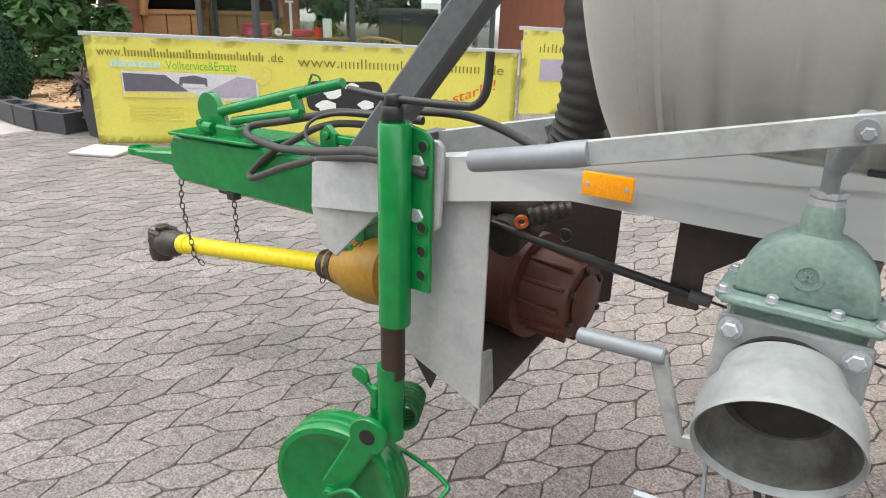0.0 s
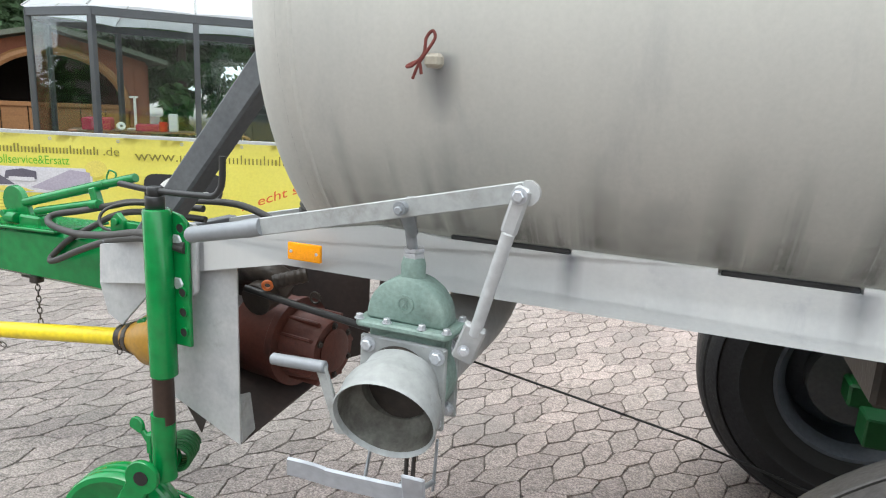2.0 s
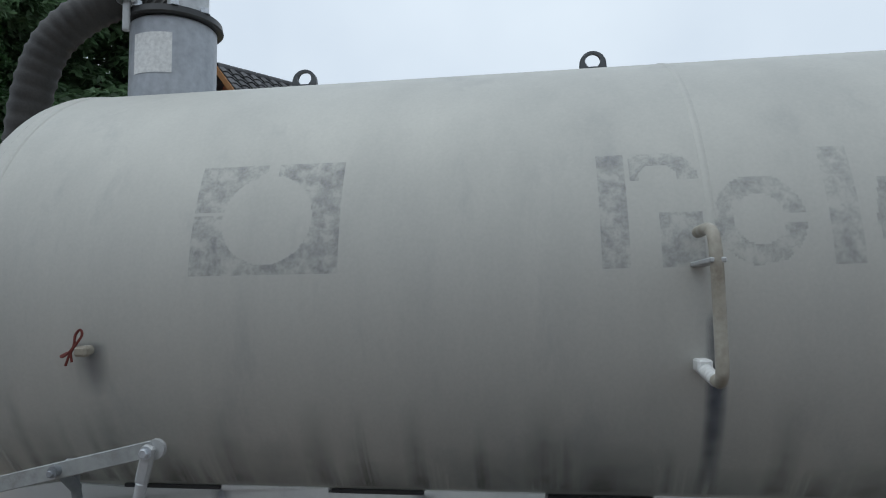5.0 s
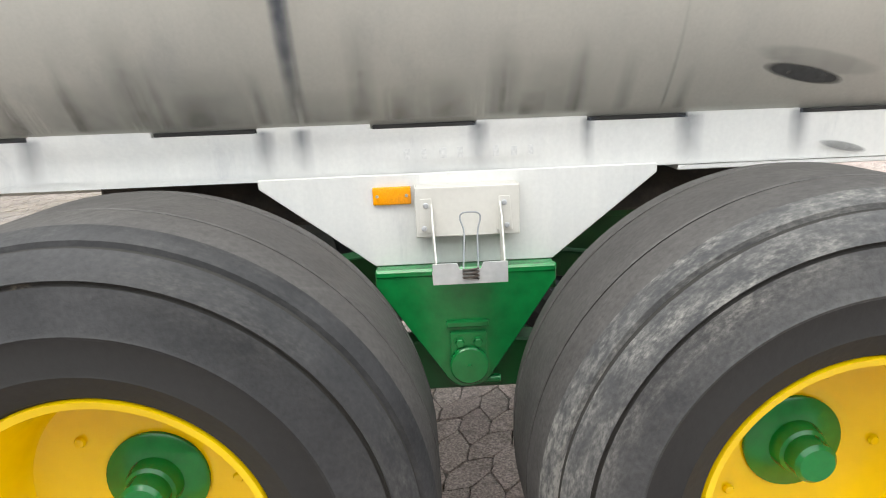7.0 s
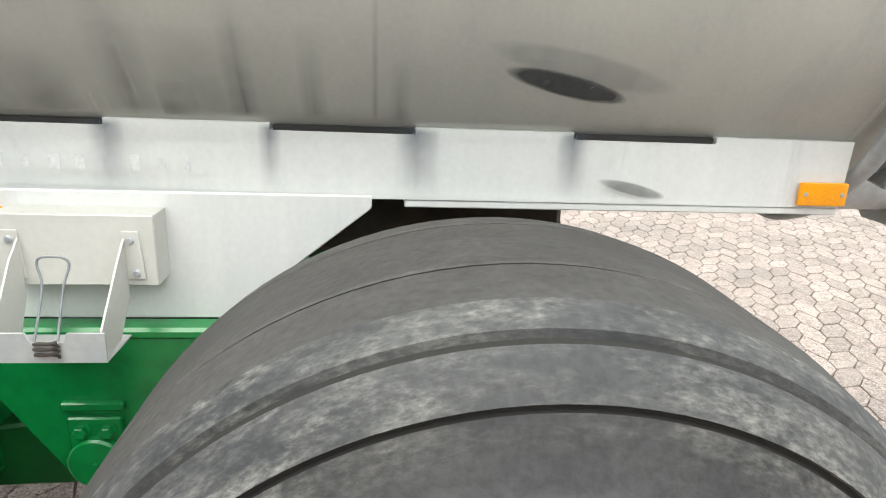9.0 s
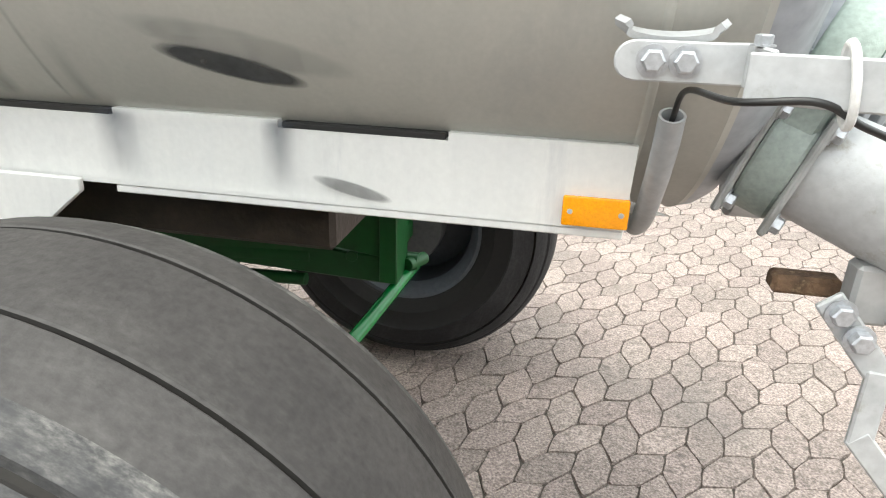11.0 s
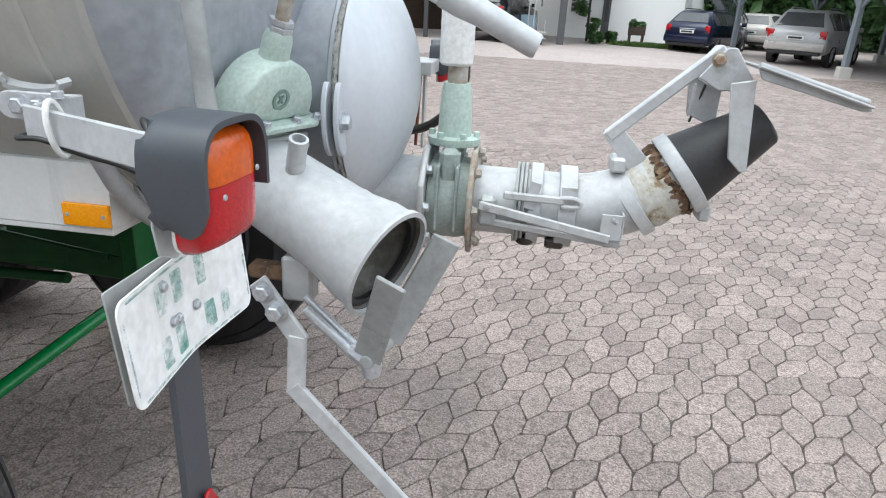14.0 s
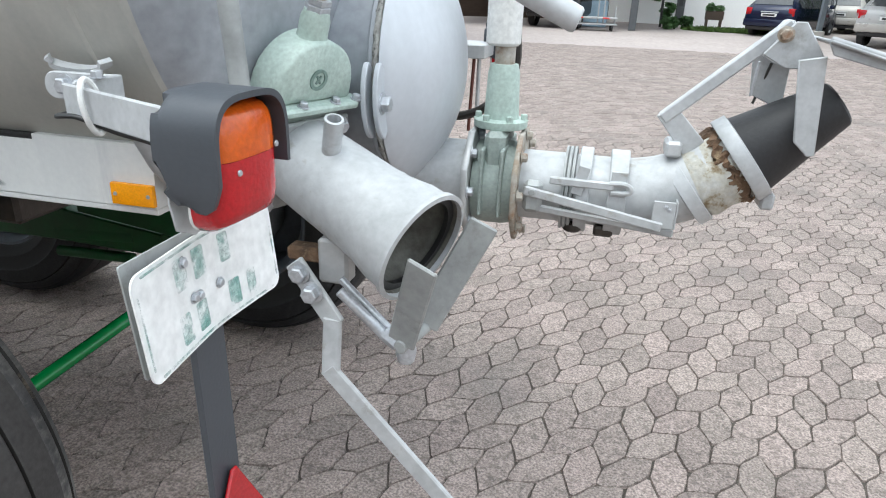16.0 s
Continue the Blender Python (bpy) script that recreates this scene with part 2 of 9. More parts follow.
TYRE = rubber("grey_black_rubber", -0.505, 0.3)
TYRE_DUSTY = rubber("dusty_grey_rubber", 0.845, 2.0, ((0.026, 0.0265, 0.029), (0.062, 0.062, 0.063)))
TREAD = rubber("taupe_worn_tread", 0.845, 0.2, ((0.058, 0.0545, 0.053), (0.038, 0.036, 0.0355)))
# near-black rubber by the rim, with the shade there put into its colour
TYRE_DEEP = surface("matt_black_rubber", (0.01, 0.01, 0.0105), (0.02, 0.02, 0.02), rough=0.75, large=4, fine=60, mix=0.8, bump=0.25)
TYRE_DARK = surface("black_rubber_groove", (0.012, 0.011, 0.01), (0.025, 0.022, 0.019), rough=0.9, large=8, fine=110, spots=((0.15, 0.12, 0.09), 5, 0.64, 0.74))
YELLOW = surface("yellow_rim_paint", (0.84, 0.58, 0.004), (0.78, 0.51, 0.004), rough=0.16, large=5, fine=30, mix=0.8, bump=0.05, spots=((0.42, 0.26, 0.01), 11, 0.72, 0.95), rough_var=0.05, grain_range=(0.97, 1.02))
YELLOW_TUBE = surface("yellow_plastic", (0.78, 0.6, 0.015), (0.7, 0.5, 0.015), rough=0.38, large=9, fine=40, bump=0.05)
OCHRE = surface("dirty_ochre_plastic", (0.38, 0.2, 0.02), (0.27, 0.14, 0.02), rough=0.42, large=7, fine=60, bump=0.1, spots=((0.1, 0.07, 0.03), 9, 0.62, 0.85))
AMBER = surface("amber_reflector", (0.95, 0.36, 0.004), (0.9, 0.31, 0.003), rough=0.2, large=40, fine=240, bump=0.25)
RUST = surface("red_brown_primer", (0.13, 0.037, 0.023), (0.075, 0.024, 0.017), rough=0.55, large=8, fine=70, mix=0.9, bump=0.3, spots=((0.02, 0.016, 0.014), 6, 0.55, 0.8))
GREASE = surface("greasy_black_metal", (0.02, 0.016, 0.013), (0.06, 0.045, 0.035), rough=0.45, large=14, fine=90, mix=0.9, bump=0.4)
BROWN_TUBE = surface("greased_steel_tube", (0.06, 0.036, 0.026), (0.03, 0.02, 0.016), rough=0.42, metal=0.3, large=9, fine=70, stretch=(1, 1, 0.3))
BLACK = surface("black_paint", (0.015, 0.015, 0.015), (0.03, 0.03, 0.03), rough=0.4, large=12, fine=60, bump=0.15)
HOSE = surface("black_hose_rubber", (0.03, 0.028, 0.026), (0.07, 0.065, 0.06), rough=0.6, large=9, fine=120)
DARK_STEEL = surface("dark_grey_steel", (0.085, 0.09, 0.095), (0.13, 0.135, 0.14), rough=0.5, metal=0.2, large=5, fine=60, bump=0.1)
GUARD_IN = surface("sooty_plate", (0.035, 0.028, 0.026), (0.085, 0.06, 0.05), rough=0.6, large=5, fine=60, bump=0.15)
LAMP_GREY = surface("grey_black_plastic", (0.05, 0.057, 0.067), (0.065, 0.07, 0.08), rough=0.42, large=9, fine=180, bump=0.06, grain_range=(0.95, 1.04))
LENS_RED = surface("red_lamp_lens", (0.46, 0.01, 0.016), (0.34, 0.006, 0.01), rough=0.14, large=14, fine=160, bump=0.3)
LENS_AMBER = surface("amber_lamp_lens", (0.66, 0.12, 0.007), (0.46, 0.055, 0.005), rough=0.14, large=14, fine=160, mix=0.9, bump=0.3)
PLATE = surface("white_enamel_plate", (0.8, 0.8, 0.79), (0.76, 0.765, 0.755), rough=0.35, large=5, fine=60, bump=0.04)
PLATE_PRINT = worn("faded_teal_print", (0.04, 0.36, 0.29), 26, -0.25, 0.5)
FADED = worn("faded_grey_paint", (0.165, 0.18, 0.225), 26, -0.2, 0.5)
FAINT = worn("faint_grey_paint", (0.19, 0.205, 0.235), 22, -0.2, 0.42)


def soft_stain(name, colour, peak, mode):
    """A stain with soft edges: 'down' fades downwards, 'up' fades upwards, 'oval' fades outwards."""
    m = surface(name, colour, rough=0.7, bump=0, fine=90)
    n, l = m.node_tree.nodes, m.node_tree.links

    def calc(op, a, b):
        q = n.new("ShaderNodeMath")
        q.operation = op
        for i, v in enumerate((a, b)):
            if isinstance(v, (int, float)):
                q.inputs[i].default_value = v
            else:
                l.new(v, q.inputs[i])
        return q.outputs[0]

    co = n.new("ShaderNodeTexCoord")
    xyz = n.new("ShaderNodeSeparateXYZ")
    l.new(co.outputs["Generated"], xyz.inputs[0])
    u = calc("SUBTRACT", calc("MULTIPLY", xyz.outputs["X"], 2.0), 1.0)
    side = calc("SUBTRACT", 1.0, calc("ABSOLUTE", u, 0))
    z = xyz.outputs["Z"]
    if mode == "oval":
        v = calc("SUBTRACT", calc("MULTIPLY", z, 2.0), 1.0)
        v = calc("ADD", v, calc("MULTIPLY", u, 0.55))
        r2 = calc("ADD", calc("MULTIPLY", u, u), calc("MULTIPLY", calc("MULTIPLY", v, v), 4.5))
        fall = calc("MINIMUM", 1.0, calc("MULTIPLY", calc("MAXIMUM", 0.0, calc("SUBTRACT", 1.0, r2)), 2.2))
    else:
        end = calc("SUBTRACT", 1.0, z) if mode == "up" else z
        lid = calc("MINIMUM", 1.0, calc("MULTIPLY", calc("SUBTRACT", 1.0, end), 12.0))
        fall = calc("MULTIPLY", calc("MULTIPLY", calc("POWER", side, 0.9), calc("POWER", end, 0.8)), lid)
    a = n.new("ShaderNodeTexNoise")
    a.inputs["Scale"].default_value, a.inputs["Detail"].default_value = 30, 6
    l.new(co.outputs["Object"], a.inputs["Vector"])
    l.new(calc("MULTIPLY", calc("MULTIPLY", fall, calc("ADD", 0.4, a.outputs["Fac"])), peak), n["Principled BSDF"].inputs["Alpha"])
    return m


FADED_PRINT = surface("faded_grey_print", (0.63, 0.63, 0.625), (0.7, 0.7, 0.69), rough=0.6, large=40, fine=120, mix=1.0)
SMUDGE = soft_stain("sooty_smudge", (0.08, 0.08, 0.085), 0.6, "oval")
RUN_DARK = soft_stain("dark_run", (0.1, 0.115, 0.15), 0.62, "down")
RUN_SOFT = soft_stain("soft_run", (0.15, 0.15, 0.14), 0.34, "up")
SCORCH = soft_stain("scorched_zinc", (0.055, 0.058, 0.06), 1.0, "oval")
HALO = soft_stain("smoky_halo", (0.13, 0.135, 0.14), 0.2, "oval")
CAST_GREY = surface("worn_grey_green_casting", (0.34, 0.39, 0.36), (0.27, 0.32, 0.295), rough=0.55, large=7, fine=110, mix=0.8, bump=0.2, spots=((0.18, 0.19, 0.17), 6, 0.6, 0.85))
# blue-grey with the shade on the far rims put into the colour
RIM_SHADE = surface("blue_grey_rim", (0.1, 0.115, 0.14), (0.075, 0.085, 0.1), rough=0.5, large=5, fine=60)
ZINC_DULL = surface("stained_dull_zinc", (0.4, 0.415, 0.41), (0.27, 0.28, 0.275), rough=0.55, metal=0.2, large=8, fine=70, mix=1.0, bump=0.15, spots=((0.16, 0.145, 0.12), 9, 0.56, 0.82), grain_range=(0.9, 1.05))
STEEL_GREY = surface("dull_grey_steel", (0.26, 0.275, 0.29), (0.2, 0.215, 0.23), rough=0.5, metal=0.3, large=6, fine=90, bump=0.05, grain_range=(0.94, 1.04))
ZINC_DOOR = surface("pale_blue_zinc", (0.58, 0.605, 0.64), (0.48, 0.505, 0.54), rough=0.45, metal=0.2, large=2, fine=60, bump=0.03, stretch=(3, 3, 0.5), grain_range=(0.96, 1.03))
RUSTY = surface("flaking_rust", (0.46, 0.44, 0.4), (0.3, 0.24, 0.17), rough=0.8, large=20, fine=90, mix=1.0, bump=0.5, spots=((0.2, 0.09, 0.035), 16, 0.52, 0.66))
RUST_CRUST = surface("brown_rust_crust", (0.2, 0.12, 0.07), (0.07, 0.045, 0.03), rough=0.95, large=30, fine=140, mix=1.0, bump=1.0, spots=((0.3, 0.22, 0.13), 40, 0.55, 0.7))
ZINC_WORN = surface("stained_zinc_pipe", (0.54, 0.553, 0.56), (0.42, 0.43, 0.435), rough=0.55, metal=0.12, large=9, fine=60, mix=1.0, bump=0.2, spots=((0.27, 0.235, 0.18), 13, 0.58, 0.76), grain_range=(0.88, 1.06), rough_var=0.2)
LIME_STREAK = surface("lime_streaked_zinc", (0.55, 0.55, 0.52), (0.42, 0.38, 0.28), rough=0.75, large=9, fine=90, mix=1.0, bump=0.5, stretch=(4, 1, 4), spots=((0.2, 0.13, 0.06), 9, 0.53, 0.68))
WHITE_PLASTIC = surface("white_plastic", (0.75, 0.75, 0.73), (0.66, 0.66, 0.64), rough=0.4, large=9, fine=90)
ROPE = surface("red_brown_cord", (0.15, 0.03, 0.022), (0.08, 0.018, 0.014), rough=0.8, large=30, fine=200)
COPPER = surface("orange_ring", (0.75, 0.18, 0.03), rough=0.4, large=20, fine=90)
SKIN_BLACK = surface("black_rubber_flap", (0.02, 0.02, 0.022), (0.035, 0.035, 0.036), rough=0.55, large=6, fine=120, bump=0.15)


# ---- mesh helpers; all places are in world metres ----
BASE = {}


def thing(name, at, label, category, group="", kind=""):
    ob = new(name)
    ob.location = at
    ob.empty_display_size = 0.1
    BASE[ob] = Vector(at)
    return tagged(ob, label, category, group, kind)


def part(name, bm, material, parent=None, label="", smooth=None):
    """Link a bmesh, given in world places, as one mesh object under a thing or a part."""
    base = BASE.get(parent, Vector((0, 0, 0)))
    bmesh.ops.recalc_face_normals(bm, faces=bm.faces)
    if smooth is not None:
        for fc in bm.faces:
            fc.smooth = True
        for ed in bm.edges:
            if len(ed.link_faces) == 2 and ed.calc_face_angle(0) > radians(smooth):
                ed.smooth = False
    bm.transform(Matrix.Translation(-base))
    me = bpy.data.meshes.new(name)
    bm.to_mesh(me)
    bm.free()
    for mt in material if isinstance(material, (list, tuple)) else [material]:
        me.materials.append(mt)
    ob = new(name, me)
    ob.parent = parent
    BASE[ob] = base
    return tagged(ob, label) if label else ob


def frame_to(a, b):
    """A pose at a whose z axis points to b."""
    a, b = Vector(a), Vector(b)
    return Matrix.Translation(a) @ (b - a).to_track_quat("Z", "Y").to_matrix().to_4x4()


def box(bm, lo, hi, bevel=0.003, m=None, seg=1):
    lo, hi = Vector(lo), Vector(hi)
    r = bmesh.ops.create_cube(bm, size=1)
    vs = r["verts"]
    for v in vs:
        v.co = Vector([lo[i] + (v.co[i] + 0.5) * (hi[i] - lo[i]) for i in range(3)])
    if bevel:
        es = list({e for v in vs for e in v.link_edges})
        out = bmesh.ops.bevel(bm, geom=es, offset=bevel, segments=seg, affect="EDGES", profile=0.5)
        vs = list({v for fc in out["faces"] for v in fc.verts} | {v for v in vs if v.is_valid})
    if m is not None:
        bmesh.ops.transform(bm, matrix=m, verts=vs)
    return vs


def beam(bm, a, b, w, h, bevel=0.003, up=(0, 0, 1)):
    """A flat bar from a to b, w across and h along up."""
    a, b = Vector(a), Vector(b)
    z = (b - a).normalized()
    y = (Vector(up) - z * z.dot(Vector(up))).normalized()
    x = y.cross(z)
    m = Matrix((x, y, z)).transposed().to_4x4()
    m.translation = a
    return box(bm, (-w / 2, -h / 2, 0), (w / 2, h / 2, (b - a).length), bevel, m)


def lathe(bm, profile, m, n=32, close=False):
    """Turn a profile of (radius, height) round the z axis of m."""
    rings = []
    for r, z in profile:
        if r < 1e-5:
            rings.append([bm.verts.new(m @ Vector((0, 0, z)))])
        else:
            rings.append([bm.verts.new(m @ Vector((r * math.cos(2 * math.pi * i / n), r * math.sin(2 * math.pi * i / n), z))) for i in range(n)])
    pairs = list(zip(rings, rings[1:])) + ([(rings[-1], rings[0])] if close else [])
    for p, q in pairs:
        for i in range(n):
            j = (i + 1) % n
            if len(p) == 1 and len(q) > 1:
                bm.faces.new((p[0], q[i], q[j]))
            elif len(q) == 1 and len(p) > 1:
                bm.faces.new((p[i], p[j], q[0]))
            elif len(p) > 1:
                bm.faces.new((p[i], p[j], q[j], q[i]))


def rod(bm, a, b, r, n=20, edge=0.002):
    """A solid round bar with softened ends."""
    L = (Vector(b) - Vector(a)).length
    e = min(edge, r * 0.4, L * 0.3)
    lathe(bm, [(0, 0), (r - e, 0), (r, e), (r, L - e), (r - e, L), (0, L)], frame_to(a, b), n)


def hexbolt(bm, at, way, r=0.012, h=0.009, washer=True):
    at, way = Vector(at), Vector(way).normalized()
    m = frame_to(at, at + way)
    if washer:
        lathe(bm, [(0, 0), (r * 1.35, 0), (r * 1.35, r * 0.2), (0, r * 0.2)], m, 18)
    lathe(bm, [(0, r * 0.2), (r, r * 0.2), (r, h), (r * 0.8, h + r * 0.15), (0, h + r * 0.15)], m, 6)


def bolt(at, way, parent, r=0.012, h=0.009, material=None):
    bm = bmesh.new()
    hexbolt(bm, at, way, r, h)
    return part("bolt", bm, material or BOLT, parent)


def smoothed(pts, steps=8):
    """A Catmull-Rom path through the points."""
    p = [Vector(q) for q in pts]
    p = [2 * p[0] - p[1]] + p + [2 * p[-1] - p[-2]]
    out = []
    for i in range(1, len(p) - 2):
        for k in range(steps):
            t = k / steps
            out.append(0.5 * (2 * p[i] + (p[i + 1] - p[i - 1]) * t + (2 * p[i - 1] - 5 * p[i] + 4 * p[i + 1] - p[i + 2]) * t * t
                              + (3 * p[i] - p[i - 1] - 3 * p[i + 1] + p[i + 2]) * t ** 3))
    return out + [p[-2]]


def tube(bm, pts, r, n=12, inner=None, radii=None):
    """Sweep a circle along a path. inner: also a bore of that radius."""
    pts = [Vector(p) for p in pts]
    side = None
    rings, bores = [], []
    for i, p in enumerate(pts):
        d = (pts[min(i + 1, len(pts) - 1)] - pts[max(i - 1, 0)]).normalized()
        if side is None:
            side = d.orthogonal().normalized()
        side = (side - d * side.dot(d)).normalized()
        up = d.cross(side)
        rr = radii[i] if radii else r
        rings.append([bm.verts.new(p + rr * (math.cos(2 * math.pi * k / n) * side + math.sin(2 * math.pi * k / n) * up)) for k in range(n)])
        if inner:
            bores.append([bm.verts.new(p + inner * (math.cos(2 * math.pi * k / n) * side + math.sin(2 * math.pi * k / n) * up)) for k in range(n)])
    for group in (rings, bores):
        for p, q in zip(group, group[1:]):
            for k in range(n):
                bm.faces.new((p[k], p[(k + 1) % n], q[(k + 1) % n], q[k]))
    for end in (0, -1):
        if inner:
            for k in range(n):
                bm.faces.new((rings[end][k], rings[end][(k + 1) % n], bores[end][(k + 1) % n], bores[end][k]))
        else:
            bm.faces.new(rings[end])


def ribbon(bm, pts, h, t):
    """A flat strip bent along a path, h high and t thick, standing upright."""
    pts = smoothed(pts, 4)
    rows = []
    for i, p in enumerate(pts):
        d = pts[min(i + 1, len(pts) - 1)] - pts[max(i - 1, 0)]
        d.normalize()
        up = (Vector((0, -0.25, 1)) - d * d.dot(Vector((0, -0.25, 1)))).normalized()
        side = d.cross(up)
        rows.append([bm.verts.new(p + up * (h / 2 * a) + side * (t / 2 * b)) for a, b in ((-1, -1), (1, -1), (1, 1), (-1, 1))])
    for p, q in zip(rows, rows[1:]):
        for k in range(4):
            bm.faces.new((p[k], p[(k + 1) % 4], q[(k + 1) % 4], q[k]))
    bm.faces.new(rows[0]), bm.faces.new(rows[-1][::-1])


def plate(bm, outline, lo, hi, m=None, bevel=0.002):
    """A plate from an outline in x and z, between two depths in y, then moved by m."""
    m = m or Matrix()
    front = [bm.verts.new((x, lo, z)) for x, z in outline]
    fc = bm.faces.new(front)
    ext = bmesh.ops.extrude_face_region(bm, geom=[fc])
    vs = [v for v in ext["geom"] if isinstance(v, bmesh.types.BMVert)]
    bmesh.ops.translate(bm, verts=vs, vec=(0, hi - lo, 0))
    allv = front + vs
    if bevel:
        es = list({e for v in allv for e in v.link_edges})
        out = bmesh.ops.bevel(bm, geom=es, offset=bevel, segments=1, affect="EDGES", profile=0.5)
        allv = list({v for f2 in out["faces"] for v in f2.verts} | {v for v in allv if v.is_valid})
    bmesh.ops.transform(bm, matrix=m, verts=allv)
    return allv


def arc(cx, cz, r, a0, a1, n=12):
    return [(cx + r * math.cos(radians(a0 + (a1 - a0) * i / n)), cz + r * math.sin(radians(a0 + (a1 - a0) * i / n))) for i in range(n + 1)]


def make(name, material, parent, build, label="", smooth=35):
    bm = bmesh.new()
    build(bm)
    return part(name, bm, material, parent, label, smooth)


# ---- the slurry tanker ----
YC, ZC, RT = 0.5, 1.76, 0.69          # tank axis and radius
FRONT, REAR = -2.0, 1.66              # where the shell meets the heads
RAIL_T, RAIL_B = 1.262, 1.148
tanker = thing("slurry_tanker", (0, 0.5, 0), "galvanised slurry tanker with green running gear, parked on the paved yard", "tanker trailer")


def on_tank(x, z, off=0.0):
    """A place on the near side of the tank at this height."""
    return Vector((x, YC - math.sqrt(max(0, (RT + off) ** 2 - (z - ZC) ** 2)), z))


bm = bmesh.new()
prof = [(0.0, FRONT - 0.2)]
for i in range(1, 14):
    a = i / 14 * math.pi / 2
    prof.append((RT * math.sin(a), FRONT - 0.2 * math.cos(a)))
prof += [(RT, FRONT), (RT + 0.004, FRONT + 0.012), (RT, FRONT + 0.03)]
prof += [(RT, FRONT + 0.03 + (REAR - FRONT - 0.03) * i / 12) for i in range(1, 12)] + [(RT, REAR - 0.02), (RT + 0.004, REAR - 0.01), (RT, REAR)]
for i in range(13, 0, -1):
    a = i / 14 * math.pi / 2
    prof.append((RT * math.sin(a), REAR + 0.17 * math.cos(a)))
prof.append((0, REAR + 0.17))
lathe(bm, prof, Matrix.Translation((0, YC, ZC)) @ Euler((0, radians(90), 0)).to_matrix().to_4x4(), 128)
tank = part("tank", bm, [ZINC_TANK, ZINC_HEAD], tanker, "weathered dull grey galvanised tank with faded markings", 40)

# the rear head takes a darker, bluer zinc for the shade at that end
for fc in tank.data.polygons:
    fc.material_index = 1 if fc.center.x + BASE[tank].x > REAR else 0


def ring_on_tank(x, w, h, a0=0, a1=360, n=128, material=None, name="weld_seam"):
    """A low bead round the tank at x."""
    bm = bmesh.new()
    rows = []
    for i in range(n + 1):
        a = radians(a0 + (a1 - a0) * i / n)
        rows.append([bm.verts.new((x + dx, YC - (RT + dr) * math.cos(a), ZC + (RT + dr) * math.sin(a))) for dx, dr in ((-w / 2, -0.001), (-w / 4, h), (w / 4, h), (w / 2, -0.001))])
    for p, q in zip(rows, rows[1:]):
        for k in range(3):
            bm.faces.new((p[k], p[k + 1], q[k + 1], q[k]))
    return part(name, bm, material or ZINC_TANK, tank, smooth=60)


ring_on_tank(-0.205, 0.02, 0.002)
ring_on_tank(FRONT + 0.05, 0.014, 0.003)
ring_on_tank(1.55, 0.014, 0.003)
for sx, sw in ((-1.985, 0.016),):
    ring_on_tank(sx, sw, 0.0025, -75, 80, 96, FAINT, "grime_ring")


def decal(name, inside, x0, x1, z0, z1, material, step=0.006, off=0.0025, label=""):
    """Paint or a stain on the tank: the cells of a fine grid that lie inside the shape."""
    verts, faces, seen = [], [], {}
    nx, nz = int((x1 - x0) / step), int((z1 - z0) / step)

    def corner(i, j):
        if (i, j) not in seen:
            seen[(i, j)] = len(verts)
            verts.append(on_tank(x0 + i * step, z0 + j * step, off) - BASE[tank])
        return seen[(i, j)]

    for i in range(nx):
        for j in range(nz):
            if inside(x0 + (i + 0.5) * step, z0 + (j + 0.5) * step):
                faces.append((corner(i, j), corner(i + 1, j), corner(i + 1, j + 1), corner(i, j + 1)))
    me = bpy.data.meshes.new(name)
    me.from_pydata(verts, [], faces)
    me.materials.append(material)
    ob = new(name, me)
    ob.parent = tank
    BASE[ob] = BASE[tank]
    ob.visible_shadow = False
    return tagged(ob, label) if label else ob


# faded square emblem with a round hole, and a row of faded plain shapes after it
decal("emblem", lambda x, z: (x + 1.2) ** 2 + (z - 1.935) ** 2 > 0.11 ** 2 and abs(z - 1.95 + (0 if x < -1.2 else 9)) > 0.006 and not (abs(x + 1.2) < 0.013 and z > 2.0),
      -1.382, -1.02, 1.802, 2.076, FADED, 0.004, label="faded dark square emblem with a round clear middle")


def glyph(kind, x0, x1, z0, z1, material):
    """A plain faded shape: a post, a post with blocks, a broken ring."""
    cx, cz, hw, hh = (x0 + x1) / 2, (z0 + z1) / 2, (x1 - x0) / 2, (z1 - z0) / 2

    def inside(x, z):
        u, v = (x - cx) / hw, (z - cz) / hh
        post = x < x0 + 0.058
        if kind == "ring":
            q = math.hypot(u, v)
            return 0.56 < q < 1.0 and not (abs(v) < 0.08 and u > 0)
        if kind == "post_arch":
            q = math.hypot((x - x0 - 0.13) / 0.085, (z - z1 + 0.065) / 0.065)
            return post or (x > x0 + 0.072 and (0.5 < q < 1.0 and z > z1 - 0.07 or (z < cz - 0.01 and x > x0 + 0.125)))
        if kind == "post_block":
            return post or (x > x0 + 0.07 and abs(v + 0.3) < 0.68 and abs(u - 0.45) < 0.5 - 0.25 * abs(v + 0.3))
        return post or (z > z1 - 0.05 and x > x0 + 0.07)

    return decal("faded_mark", inside, x0, x1, z0, z1, material, 0.005)


glyph("post_arch", -0.437, -0.222, 1.8, 2.065, FADED)
glyph("ring", -0.2, -0.014, 1.8, 2.0, FAINT)
glyph("post_block", 0.03, 0.22, 1.8, 2.065, FAINT)
glyph("ring", 0.258, 0.468, 1.795, 2.0, FAINT)
glyph("post_cap", 0.505, 0.622, 1.795, 2.0, FAINT)
glyph("ring", 0.65, 0.86, 1.795, 2.0, FAINT)
